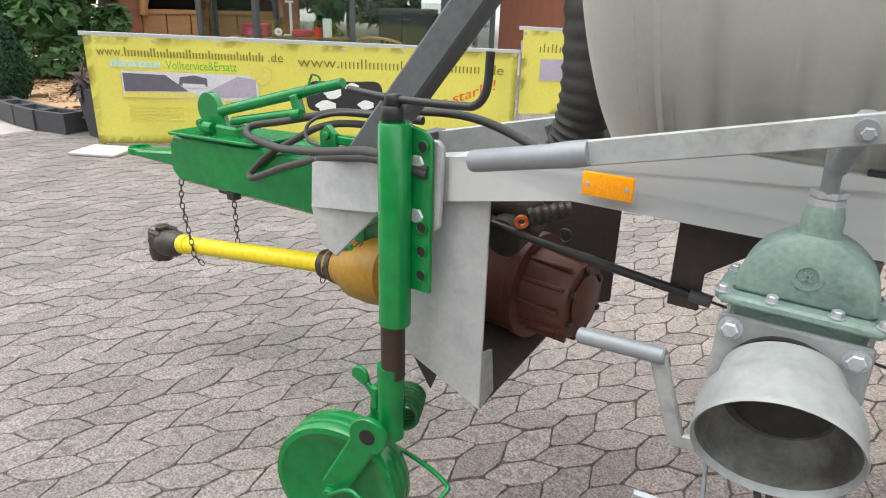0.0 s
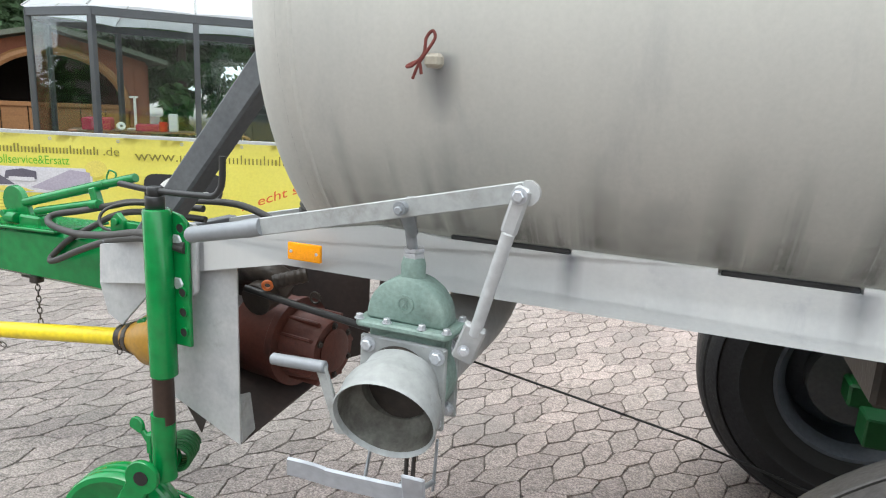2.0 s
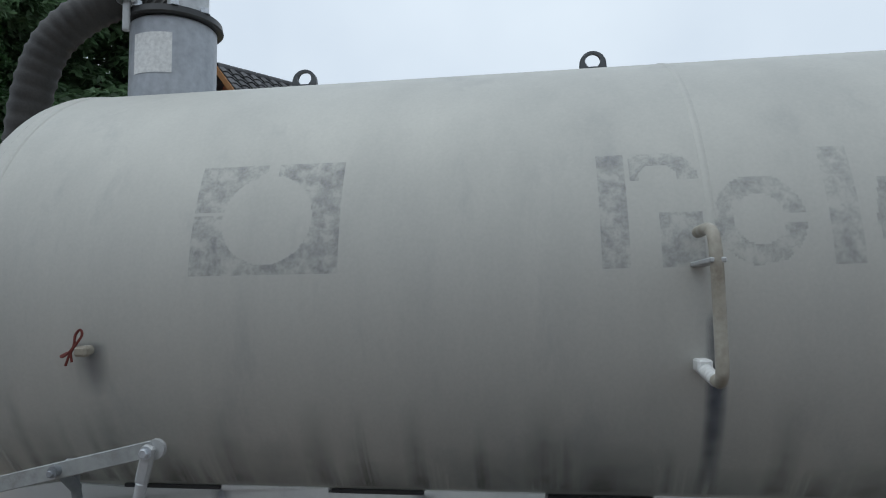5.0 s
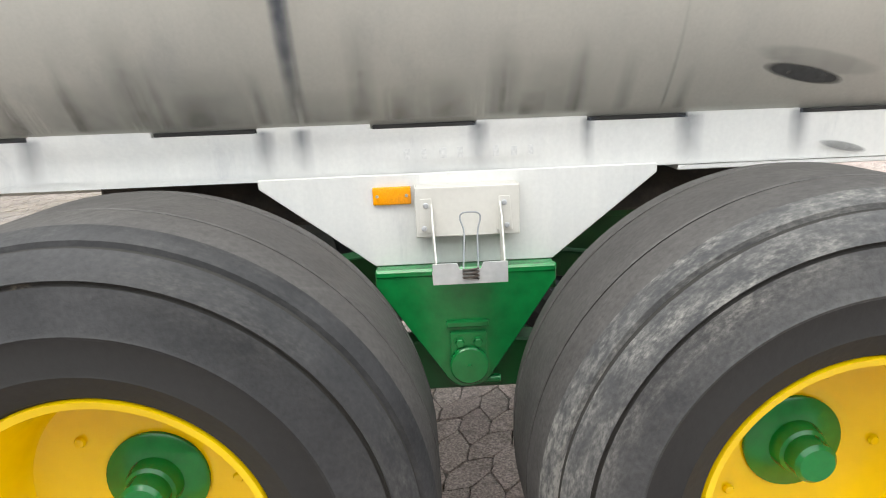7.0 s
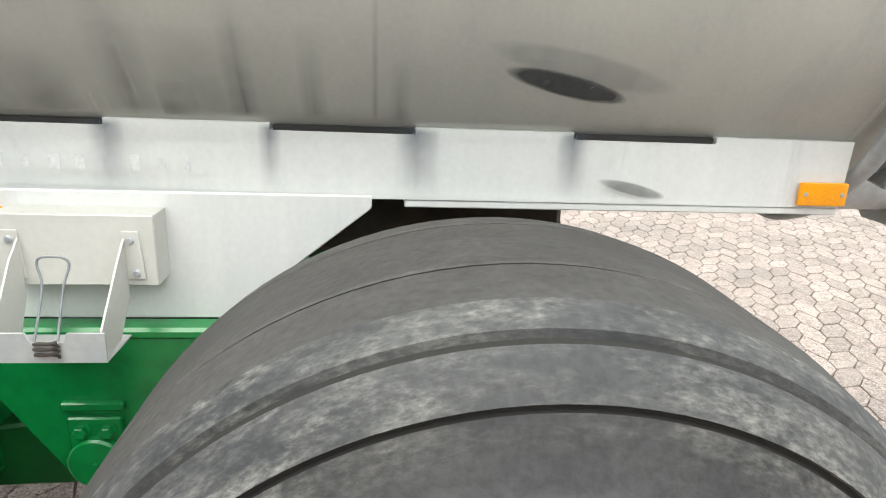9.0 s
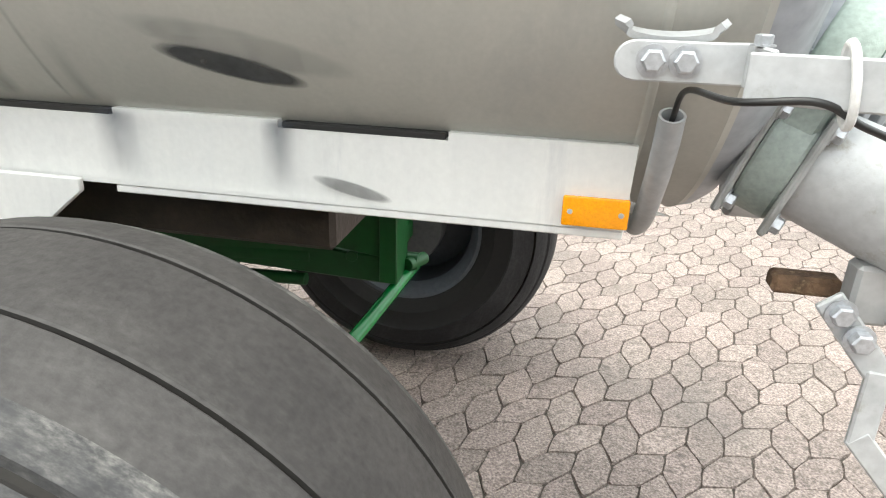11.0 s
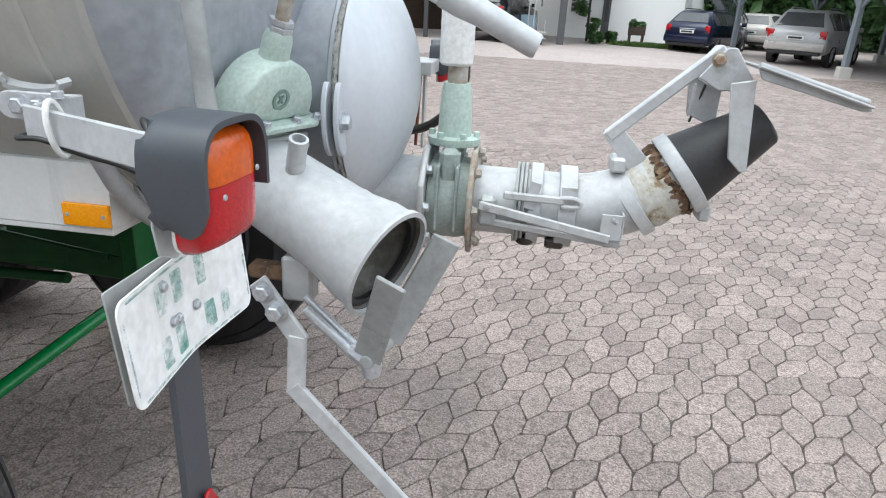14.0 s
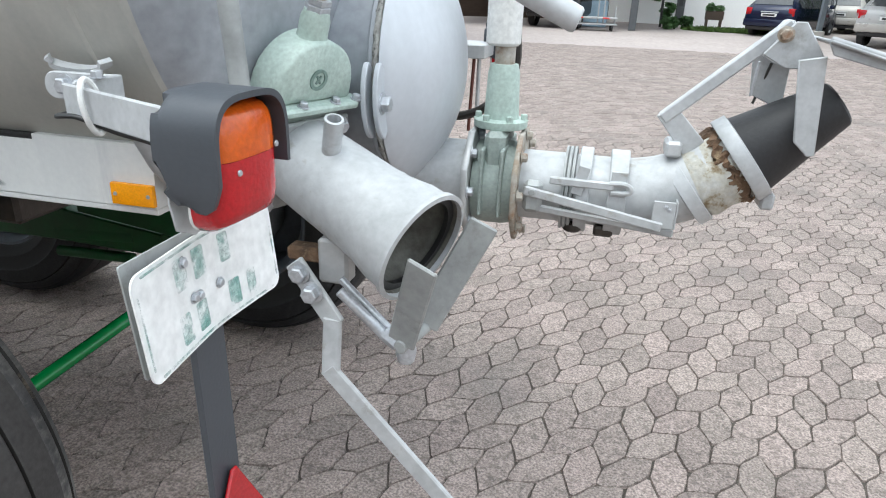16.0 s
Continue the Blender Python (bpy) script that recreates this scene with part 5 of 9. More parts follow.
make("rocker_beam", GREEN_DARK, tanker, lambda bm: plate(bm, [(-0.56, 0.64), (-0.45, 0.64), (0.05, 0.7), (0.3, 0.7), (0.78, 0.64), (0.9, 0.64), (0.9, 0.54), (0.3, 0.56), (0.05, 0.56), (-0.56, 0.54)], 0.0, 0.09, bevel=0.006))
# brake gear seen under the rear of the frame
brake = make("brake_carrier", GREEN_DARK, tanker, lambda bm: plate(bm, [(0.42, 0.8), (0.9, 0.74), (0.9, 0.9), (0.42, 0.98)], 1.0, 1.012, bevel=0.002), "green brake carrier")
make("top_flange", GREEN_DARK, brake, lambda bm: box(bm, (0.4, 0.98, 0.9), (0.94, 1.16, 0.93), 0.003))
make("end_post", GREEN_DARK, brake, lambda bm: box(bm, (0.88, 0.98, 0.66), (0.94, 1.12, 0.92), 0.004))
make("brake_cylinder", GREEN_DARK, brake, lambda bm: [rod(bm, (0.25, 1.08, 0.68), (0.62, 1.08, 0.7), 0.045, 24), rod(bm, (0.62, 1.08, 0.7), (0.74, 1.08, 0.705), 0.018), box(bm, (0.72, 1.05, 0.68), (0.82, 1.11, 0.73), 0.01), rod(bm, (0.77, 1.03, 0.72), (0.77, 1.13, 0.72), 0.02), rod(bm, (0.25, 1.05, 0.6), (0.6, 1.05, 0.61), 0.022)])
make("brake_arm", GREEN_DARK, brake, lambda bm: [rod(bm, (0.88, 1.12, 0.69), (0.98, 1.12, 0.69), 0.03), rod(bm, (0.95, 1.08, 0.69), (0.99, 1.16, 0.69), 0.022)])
make("stay_rod", GREEN, brake, lambda bm: rod(bm, (0.979, 1.099, 0.574), (0.743, -0.057, 0.355), 0.0225, 20), "thick green stay rod")

for o in (brake, *brake.children_recursive):
    if not o.name.startswith("stay_rod"):
        o.data.transform(Matrix.Translation((0.02, -0.06, -0.09)))

# ---- wheel chock holder between the wheels ----
def tray(bm):
    """The face of a pressed plate."""
    box(bm, (0.056, -0.074, 1.003), (0.308, -0.07, 1.124), 0.0015)
HOLDER = surface("cream_zinc_plate", (0.6, 0.585, 0.545), (0.52, 0.505, 0.47), rough=0.5, metal=0.1, large=6, fine=90, mix=0.8, bump=0.04, grain_range=(0.96, 1.03))
hold = make("chock_holder", HOLDER, tanker, tray, "zinc-plated chock holder with wire clip")
for lo, hi in (((0.056, -0.0698, 1.003), (0.059, -0.013, 1.124)), ((0.305, -0.0698, 1.003), (0.308, -0.013, 1.124)), ((0.06, -0.0698, 1.121), (0.304, -0.013, 1.124))):
    make("folded_edge", HOLDER, hold, lambda bm: box(bm, lo, hi, 0))
for sx in (-1, 1):
    ax = 0.176 + sx * 0.094

    def strap(bm):
        plate(bm, [(ax - 0.02, 1.015), (ax + 0.02, 1.015), (ax + 0.013, 1.098), (ax - 0.013, 1.098)], -0.078, -0.0745, bevel=0.0008)
        xs = ax - sx * 0.012
        pts = [(xs, -0.078, 1.085), (xs, -0.078, 0.985), (xs - sx * 0.004, -0.12, 0.925), (xs - sx * 0.004, -0.185, 0.92), (xs - sx * 0.004, -0.185, 0.97), (xs, -0.112, 1.055)]
        f1, f2 = [bm.verts.new(p) for p in pts], [bm.verts.new((p[0] + 0.003, p[1], p[2])) for p in pts]
        bm.faces.new(f1), bm.faces.new(f2[::-1])
        for i in range(6):
            bm.faces.new((f1[i], f1[(i + 1) % 6], f2[(i + 1) % 6], f2[i]))
    make("side_arm", HOLDER, hold, strap)
    for bz, rx in ((1.082, ax), (1.026, ax + sx * 0.006)):
        make("rivet", BOLT, hold, lambda bm: lathe(bm, [(0, 0), (0.007, 0), (0.005, 0.004), (0, 0.005)], frame_to((rx, -0.078, bz), (rx, -0.2, bz)), 12))
make("pan", ZINC, hold, lambda bm: [plate(bm, [(0.09, 0.918), (0.262, 0.918), (0.262, 0.968), (0.206, 0.968), (0.2, 0.952), (0.152, 0.952), (0.146, 0.968), (0.09, 0.968)], -0.189, -0.186, bevel=0.0006), box(bm, (0.09, -0.1858, 0.918), (0.262, -0.09, 0.921), 0.0006)], "grey folded steel pan")
make("wire_clip", STEEL_GREY, hold, lambda bm: tube(bm, smoothed([(0.16, -0.192, 0.955), (0.166, -0.16, 1.03), (0.158, -0.15, 1.062), (0.164, -0.15, 1.075), (0.186, -0.15, 1.077), (0.2, -0.15, 1.074), (0.205, -0.15, 1.062), (0.197, -0.16, 1.03), (0.194, -0.192, 0.955)], 4), 0.002, 8), "bent wire clip")
make("spring", GREASE, hold, lambda bm: tube(bm, [Vector((0.177 + 0.018 * math.cos(a * 0.6), -0.194 + 0.006 * math.sin(a * 0.6), 0.93 + a * 0.00085)) for a in range(32)], 0.0024, 6), "small dark coil spring")

# ---- rear of the tanker ----
DOOR_Y, DOOR_Z, DOOR_R = 0.485, 1.385, 0.268
door_m = lambda x: frame_to((x, DOOR_Y, DOOR_Z), (x + 1, DOOR_Y, DOOR_Z))
neck = make("manhole_neck", ZINC_HEAD, tanker, lambda bm: lathe(bm, [(0.0, 0.0), (0.243, 0.0), (0.243, 0.168), (0.262, 0.17), (0.266, 0.174), (0.266, 0.182), (0.0, 0.184)], door_m(1.722), 72), "blue-grey manhole neck welded to the tank head", 35)
CAP = (DOOR_R ** 2 + 0.108 ** 2) / 0.216          # radius of the dished door
make("rear_door", ZINC_DOOR, tanker, lambda bm: lathe(bm, [(0, 0.108)] + [(DOOR_R * i / 16, 0.108 - CAP + math.sqrt(CAP ** 2 - (DOOR_R * i / 16) ** 2)) for i in range(1, 17)] + [(DOOR_R + 0.002, -0.006), (DOOR_R - 0.004, -0.01), (0, -0.011)], door_m(1.926), 80), "pale blue-grey dished rear door", 35)


def seal(bm):
    """A crusted bead squeezed out between door and neck."""
    rnd = random.Random(9)
    tube(bm, [Vector((1.911, DOOR_Y + 0.2635 * math.cos(radians(q)), DOOR_Z + 0.2635 * math.sin(radians(q)))) for q in range(0, 362, 2)], 0.007, 8)
    for v in bm.verts:
        v.co += Vector((rnd.uniform(-1, 1) * 0.0018, rnd.uniform(-1, 1) * 0.0022, rnd.uniform(-1, 1) * 0.0022))
make("seal_bead", LINING_PALE, tanker, seal, "crusted pale door seal")
for q in (189, 60, 316):
    er, et = Vector((0, math.cos(radians(q)), math.sin(radians(q)))), Vector((0, -math.sin(radians(q)), math.cos(radians(q))))
    em = Matrix((et, Vector((1, 0, 0)), er)).transposed().to_4x4()
    em.translation = Vector((0, DOOR_Y, DOOR_Z)) + er * 0.272
    lens_out = [(0.078 * math.cos(radians(k * 15)), 0.036 * math.copysign(abs(math.sin(radians(k * 15))) ** 1.3, math.sin(radians(k * 15)))) for k in range(24)]
    for x0, holder in ((1.894, neck), (1.919, tanker)):
        ear = make("door_ear", ZINC_DOOR, holder, lambda bm: plate(bm, lens_out, x0, x0 + 0.011, em, 0.002), "pale pear-shaped clamping ear", 40)
    bolt(em @ Vector((0, 1.93, 0.008)), (1, 0, 0), ear, 0.016, 0.016)
make("hanging_rod", RUST, tanker, lambda bm: rod(bm, (1.89, 1.28, 1.08), (1.9, 1.28, 1.36), 0.006))
make("breather_hose", HOSE, tanker, lambda bm: tube(bm, smoothed([(1.8, 1.25, 1.14), (1.88, 1.18, 1.15), (1.98, 1.07, 1.2), (2.065, 0.96, 1.285), (2.1, 0.87, 1.37), (2.105, 0.8, 1.46), (2.11, 0.7, 1.6)], 6), 0.015, 10), "thin black hose")

# main outlet: stub, flange, slide valve with upright actuator, pipe, coupling, elbow, rubber jet
OY, OZ = 0.52, 1.12
ax = lambda x: Vector((x, OY, OZ))
out = make("outlet_stub", ZINC_WORN, tanker, lambda bm: rod(bm, ax(1.8), ax(2.06), 0.094, 40), "pale zinc outlet stub")
def octa(bm, x0, x1, r):
    plate(bm, [(r * math.cos(radians(q + 22.5)), r * math.sin(radians(q + 22.5))) for q in range(0, 360, 45)], x0, x1, Matrix.Translation((0, OY, OZ)) @ Euler((0, 0, radians(-90))).to_matrix().to_4x4(), 0.003)
fl1 = make("pipe_flange", ZINC, out, lambda bm: octa(bm, 2.055, 2.071, 0.14), "grey steel flange")
fl2 = make("pipe_flange", RUSTY, out, lambda bm: octa(bm, 2.173, 2.186, 0.14), "stained steel flange")
for q in range(0, 360, 45):
    o = Vector((0, 0.118 * math.cos(radians(q)), 0.118 * math.sin(radians(q))))
    bolt(ax(2.072) + o, (1, 0, 0), fl1, 0.011, 0.012)
    bolt(ax(2.188) + o, (1, 0, 0), fl2, 0.011, 0.012, RUSTY)
slide = make("slide_valve", CAST_GREY, tanker, lambda bm: [lathe(bm, [(0.0, -0.049), (0.098, -0.049), (0.104, -0.02), (0.104, 0.02), (0.098, 0.049), (0, 0.049)], frame_to(ax(2.122), ax(3)), 40), box(bm, (2.098, OY - 0.085, OZ), (2.147, OY + 0.085, 1.255), 0.012)] + [box(bm, (2.095 + k, OY - 0.112, OZ - 0.06), (2.103 + k, OY + 0.112, OZ + 0.1), 0.003) for k in (0.0, 0.046)], "grey-green slide valve under a white actuator")
make("bonnet_flange", CAST, slide, lambda bm: lathe(bm, [(0, 1.255), (0.062, 1.255), (0.064, 1.26), (0.064, 1.272), (0.045, 1.276), (0, 1.276)], Matrix.Translation((2.122, OY, 0)), 30))
for q in range(0, 360, 60):
    bolt((2.122 + 0.055 * math.cos(radians(q)), OY + 0.055 * math.sin(radians(q)), 1.272), (0, 0, 1), slide, 0.008, 0.014, CAST)
make("neck", CAST, slide, lambda bm: lathe(bm, [(0.042, 1.27), (0.037, 1.38), (0.032, 1.4), (0, 1.4)], Matrix.Translation((2.122, OY, 0)), 30), "pale green neck")
make("piston_rod", RUSTY, slide, lambda bm: rod(bm, (2.122, OY, 1.39), (2.122, OY, 1.46), 0.024, 20))
make("actuator", WHITE_PLASTIC, slide, lambda bm: lathe(bm, [(0, 1.44), (0.034, 1.44), (0.04, 1.446), (0.04, 1.95), (0, 1.95)], Matrix.Translation((2.116, OY, 0)), 36), "white round actuator tube")
pipe = make("outlet_pipe", ZINC_WORN, tanker, lambda bm: tube(bm, smoothed([ax(2.185), ax(2.3), ax(2.42), ax(2.5) + Vector((0, 0, 0.012)), ax(2.58) + Vector((0, 0, 0.045)), ax(2.655) + Vector((0, 0, 0.1))], 6), 0.083, 36), "pale zinc outlet pipe with elbow", 60)
make("pipe_ring", ZINC_WORN, pipe, lambda bm: [lathe(bm, [(0.083, 0), (0.099, 0), (0.101, 0.002), (0.101, w - 0.002), (0.099, w), (0.083, w)], frame_to(ax(x), ax(3)), 40, True) for x, w in ((2.318, 0.03), (2.388, 0.042))])
make("rubber_ring", ZINC_DULL, pipe, lambda bm: lathe(bm, [(0.083, 0), (0.1, 0.001), (0.1, 0.006), (0.095, 0.008), (0.1, 0.01), (0.1, 0.016), (0.095, 0.018), (0.1, 0.02), (0.1, 0.026), (0.083, 0.028)], frame_to(ax(2.284), ax(3)), 40, True))
coup = make("coupling_lever", ZINC_WORN, pipe, lambda bm: beam(bm, (2.203, 0.4, 1.138), (2.512, 0.4, 1.083), 0.008, 0.022, 0.003), "flat zinc-plated coupling lever")
make("lower_bar", ZINC, coup, lambda bm: beam(bm, (2.222, 0.419, 1.094), (2.54, 0.419, 1.066), 0.012, 0.017, 0.003))
make("pivot_block", ZINC_DULL, coup, lambda bm: [box(bm, (2.2, 0.406, 1.082), (2.244, 0.432, 1.158), 0.01, None), rod(bm, (2.222, 0.392, 1.136), (2.222, 0.42, 1.136), 0.008, 16)])
make("end_lug", ZINC_WORN, coup, lambda bm: [box(bm, (2.488, 0.4045, 1.08), (2.536, 0.4085, 1.142), 0.0015), box(bm, (2.5365, 0.4045, 1.08), (2.5405, 0.45, 1.142), 0.0015)])
for bx, bz in ((2.515, 1.13), (2.523, 1.124)):
    bolt((bx, 0.4045, bz), (0, -1, 0), coup, 0.004, 0.002)
make("hook_bar", ZINC_WORN, coup, lambda bm: beam(bm, (2.258, 0.412, 1.164), (2.4, 0.412, 1.162), 0.01, 0.018, 0.003))
make("hook_loop", ZINC_WORN, coup, lambda bm: tube(bm, smoothed([(2.39, 0.412, 1.168), (2.42, 0.41, 1.17), (2.436, 0.41, 1.162), (2.432, 0.412, 1.15), (2.395, 0.414, 1.148)], 4), 0.006, 8))
for sa, sb, sw in (((2.333, 0.419, 1.2), (2.318, 0.418, 1.134), 0.026), ((2.41, 0.419, 1.195), (2.41, 0.418, 1.138), 0.036)):
    make("strap_end", ZINC_WORN, coup, lambda bm: beam(bm, sa, sb, 0.005, sw, 0.0015, (1, 0, 0)))
make("drip_cap", GREASE, coup, lambda bm: rod(bm, (2.318, 0.47, 1.052), (2.318, 0.47, 1.03), 0.022, 20, 0.004))
make("drip_cap", GREASE, coup, lambda bm: box(bm, (2.367, 0.455, 1.026), (2.412, 0.49, 1.05), 0.005))
JC, JD = Vector((2.655, OY, 1.218)), Vector((0.78, 0, 0.62)).normalized()
make("streaked_joint", LIME_STREAK, pipe, lambda bm: lathe(bm, [(0.08, -0.1), (0.088, -0.085), (0.084, -0.05), (0.09, -0.02), (0.086, 0.0)], frame_to(JC, JC + JD), 40), "rust-streaked pipe joint")
make("pipe_clamp", ZINC_PALE, pipe, lambda bm: [lathe(bm, [(0.084, -0.13), (0.09, -0.128), (0.09, -0.1), (0.084, -0.098)], frame_to(JC, JC + JD), 40, True), box(bm, (2.5, 0.47, 1.225), (2.535, 0.54, 1.26), 0.006)])
def crust(bm):
    """An uneven ring of flaking rust behind the collar."""
    rnd = random.Random(6)
    lathe(bm, [(0.082, -0.024), (0.089, -0.02), (0.092, -0.012), (0.092, -0.004), (0.088, 0.002)], frame_to(JC, JC + JD), 72)
    for v in bm.verts:
        o = v.co - JC
        r = o - JD * o.dot(JD)
        v.co += r * rnd.uniform(-0.06, 0.08) + JD * rnd.uniform(-0.014, 0.003)
make("rust_crust", RUST_CRUST, pipe, crust, "thick brown rust crust")
jet = make("rubber_jet", SKIN_BLACK, tanker, lambda bm: lathe(bm, [(0.088, 0.005), (0.094, 0.02), (0.052, 0.226), (0.046, 0.231), (0.042, 0.227), (0.08, 0.02)], frame_to(JC, JC + JD), 44, True), "black rubber cone jet")
make("collar", ZINC_PALE, jet, lambda bm: [lathe(bm, [(0.09, 0.0), (0.101, 0.0), (0.103, 0.004), (0.101, 0.032), (0.09, 0.034)], frame_to(JC, JC + JD), 48, True), box(bm, (2.72, 0.49, 1.12), (2.75, 0.55, 1.16), 0.006)])
arm = make("deflector_arm", ZINC_PALE, tanker, lambda bm: [beam(bm, (2.485, 0.5, 1.305), (2.71, 0.5, 1.515), 0.03, 0.026, 0.003), plate(bm, [(2.472, 1.312), (2.515, 1.33), (2.582, 1.262), (2.545, 1.225)], 0.488, 0.498)], "folded zinc deflector arm")
for y0 in (0.455, 0.56):
    make("head_plate", ZINC_PALE, arm, lambda bm: plate(bm, [(2.655, 1.455), (2.705, 1.52), (2.725, 1.52), (2.77, 1.455), (2.765, 1.43), (2.7, 1.43)], y0, y0 + 0.007))
make("wing_plate", ZINC_PALE, arm, lambda bm: plate(bm, [(2.715, 1.45), (2.765, 1.46), (2.785, 1.265), (2.77, 1.262), (2.74, 1.29)], 0.42, 0.428))
make("wing_plate", ZINC_PALE, arm, lambda bm: plate(bm, [(2.66, 1.45), (2.74, 1.45), (2.74, 1.33), (2.67, 1.36)], 0.575, 0.583))
make("deflector", ZINC, arm, lambda bm: [beam(bm, (2.76, 0.51, 1.49), (2.99, 0.5, 1.425), 0.26, 0.006, 0.002), rod(bm, (2.755, 0.39, 1.492), (2.985, 0.4, 1.432), 0.007), plate(bm, [(2.752, 1.487), (2.985, 1.427), (2.992, 1.416), (2.97, 1.414), (2.765, 1.464)], 0.388, 0.392)], "pale zinc deflector plate")
bolt((2.69, 0.455, 1.495), (0, -1, 0), arm, 0.012, 0.01, RUSTY)
make("wire", HOSE, arm, lambda bm: tube(bm, smoothed([(2.7, 0.57, 1.43), (2.69, 0.58, 1.38), (2.68, 0.58, 1.34)], 5), 0.003, 6))
make("pin", BOLT, arm, lambda bm: rod(bm, (2.655, 0.47, 1.44), (2.65, 0.47, 1.37), 0.003))

# second gate valve with its sloping pipe
d2 = Vector((0.87, -0.36, -0.33)).normalized()
u2 = (Vector((0, 0, 1)) - d2 * d2.z).normalized()
x2 = (-d2).cross(u2)
M2 = Matrix((x2, -d2, u2)).transposed().to_4x4()
C2 = Vector((1.771, 0.116, 1.253))


def tilted_valve():
    val, m = gate_valve(0, 0, 0, 0.0, CAST, "pale green gate valve on a sloping zinc pipe", None, True)
    bore_flange(val, m, -0.03)
    bore_flange(val, m, 0.042)
    return val


val2 = tilted_valve()
for o in (val2, *val2.children_recursive):
    o.data.transform(Matrix.Translation(C2 - BASE[tanker]) @ M2)
    BASE[o] = BASE[tanker]
val2.parent = tanker
noz = make("suction_pipe", ZINC_WORN, val2, lambda bm: lathe(bm, [(0.084, 0.0), (0.089, 0.2), (0.091, 0.21), (0.091, 0.225), (0.098, 0.262), (0.101, 0.275), (0.102, 0.31), (0.107, 0.314), (0.108, 0.326), (0.1, 0.328), (0.097, 0.28), (0.08, 0.255), (0.076, 0.0)],
           frame_to(C2 + d2 * 0.03, C2 + d2), 52, True), "pale zinc suction pipe with open coupling", 50)
make("bore", GREASE, val2, lambda bm: lathe(bm, [(0, 0.0), (0.076, 0.0), (0.076, 0.01), (0, 0.01)], frame_to(C2 + d2 * 0.12, C2 + d2), 32))
make("lining", LINING, val2, lambda bm: lathe(bm, [(0.1, 0.318), (0.097, 0.28), (0.079, 0.254), (0.075, 0.1), (0.073, 0.1), (0.077, 0.255), (0.095, 0.281), (0.098, 0.318)], frame_to(C2 + d2 * 0.03, C2 + d2), 44, True), "stained brown-grey lining", 50)
make("seal", BLACK, val2, lambda bm: lathe(bm, [(0.084, 0.3), (0.099, 0.3), (0.099, 0.31), (0.084, 0.31)], frame_to(C2 + d2 * 0.03, C2 + d2), 44, True))
make("stub", ZINC_PALE, val2, lambda bm: lathe(bm, [(0.017, 0), (0.017, 0.075), (0.0125, 0.076), (0.0125, 0.0)], frame_to(C2 + d2 * 0.13 + u2 * 0.07 - x2 * 0.03, C2 + d2 * 0.14 + u2 * 0.3 - x2 * 0.08), 20, True))
make("inlet_pipe", ZINC_HEAD, val2, lambda bm: tube(bm, smoothed([C2 - d2 * 0.03, C2 - d2 * 0.15, C2 - d2 * 0.28 + Vector((0, 0, 0.02))], 5), 0.084, 32), "blue-grey inlet pipe")
make("sump", ZINC_HEAD, tanker, lambda bm: lathe(bm, [(0.0, -0.2), (0.16, -0.18), (0.2, -0.1), (0.2, 0.15)], Matrix.Translation((1.56, 0.32, 1.34)), 36), "blue-grey welded sump under the tank")
make("stem", RUSTY, val2, lambda bm: rod(bm, C2 + u2 * 0.29, C2 + u2 * 0.42, 0.0125))
make("stem_fork", ZINC_PALE, val2, lambda bm: [box(bm, (-0.022, -0.022, 0.36), (0.022, 0.022, 0.43), 0.006, Matrix.Translation(C2) @ M2), beam(bm, C2 + u2 * 0.4, C2 + u2 * 0.52, 0.03, 0.018, 0.004, tuple(x2))])
top2 = C2 + u2 * 0.47
make("lever", ZINC_PALE, val2, lambda bm: beam(bm, top2 - Vector((0.28, -0.12, -0.13)), top2 + Vector((0.26, -0.03, -0.115)), 0.01, 0.046, 0.002), "galvanised flat lever with tube grip")
make("grip", ZINC_PALE, val2, lambda bm: tube(bm, [top2 + Vector(v) for v in ((0.235, -0.028, -0.104), (0.262, -0.031, -0.116), (0.3, -0.034, -0.134), (0.385, -0.04, -0.176), (0.39, -0.04, -0.178))], 0.02, 18, radii=[0.024, 0.025, 0.021, 0.02, 0.017]), "zinc tube grip", 60)
make("side_rod", ZINC_DULL, val2, lambda bm: [rod(bm, (1.824, -0.12, 1.3), (1.797, -0.12, 1.66), 0.0155), rod(bm, (1.795, -0.145, 1.665), (1.795, -0.095, 1.665), 0.024)])
# clamp lever, turnbuckle and lock bars below the pipe
cl = make("clamp_lever", ZINC_WORN, val2, lambda bm: [beam(bm, (1.832, -0.01, 1.076), (1.922, -0.03, 0.968), 0.012, 0.04, 0.003, (1, 0, 1)), beam(bm, (1.915, -0.03, 0.982), (1.912, -0.04, 0.864), 0.012, 0.036, 0.003, (1, 0, 0)), beam(bm, (1.905, -0.04, 0.878), (2.15, -0.03, 0.6), 0.012, 0.036, 0.003, (1, 0, 1))], "bent zinc clamp lever")
bolt((1.848, -0.022, 1.06), (0, -1, 0), cl, 0.016, 0.014)
bolt((1.876, -0.03, 1.028), (0, -1, 0), cl, 0.016, 0.018)
make("lug", ZINC, val2, lambda bm: [box(bm, (1.87, 0.01, 1.03), (1.93, 0.055, 1.12), 0.006, None)])
make("lug_bar", RUST_CRUST, val2, lambda bm: box(bm, (1.78, 0.06, 1.045), (1.88, 0.1, 1.075), 0.006), "rusty brown lug bar")
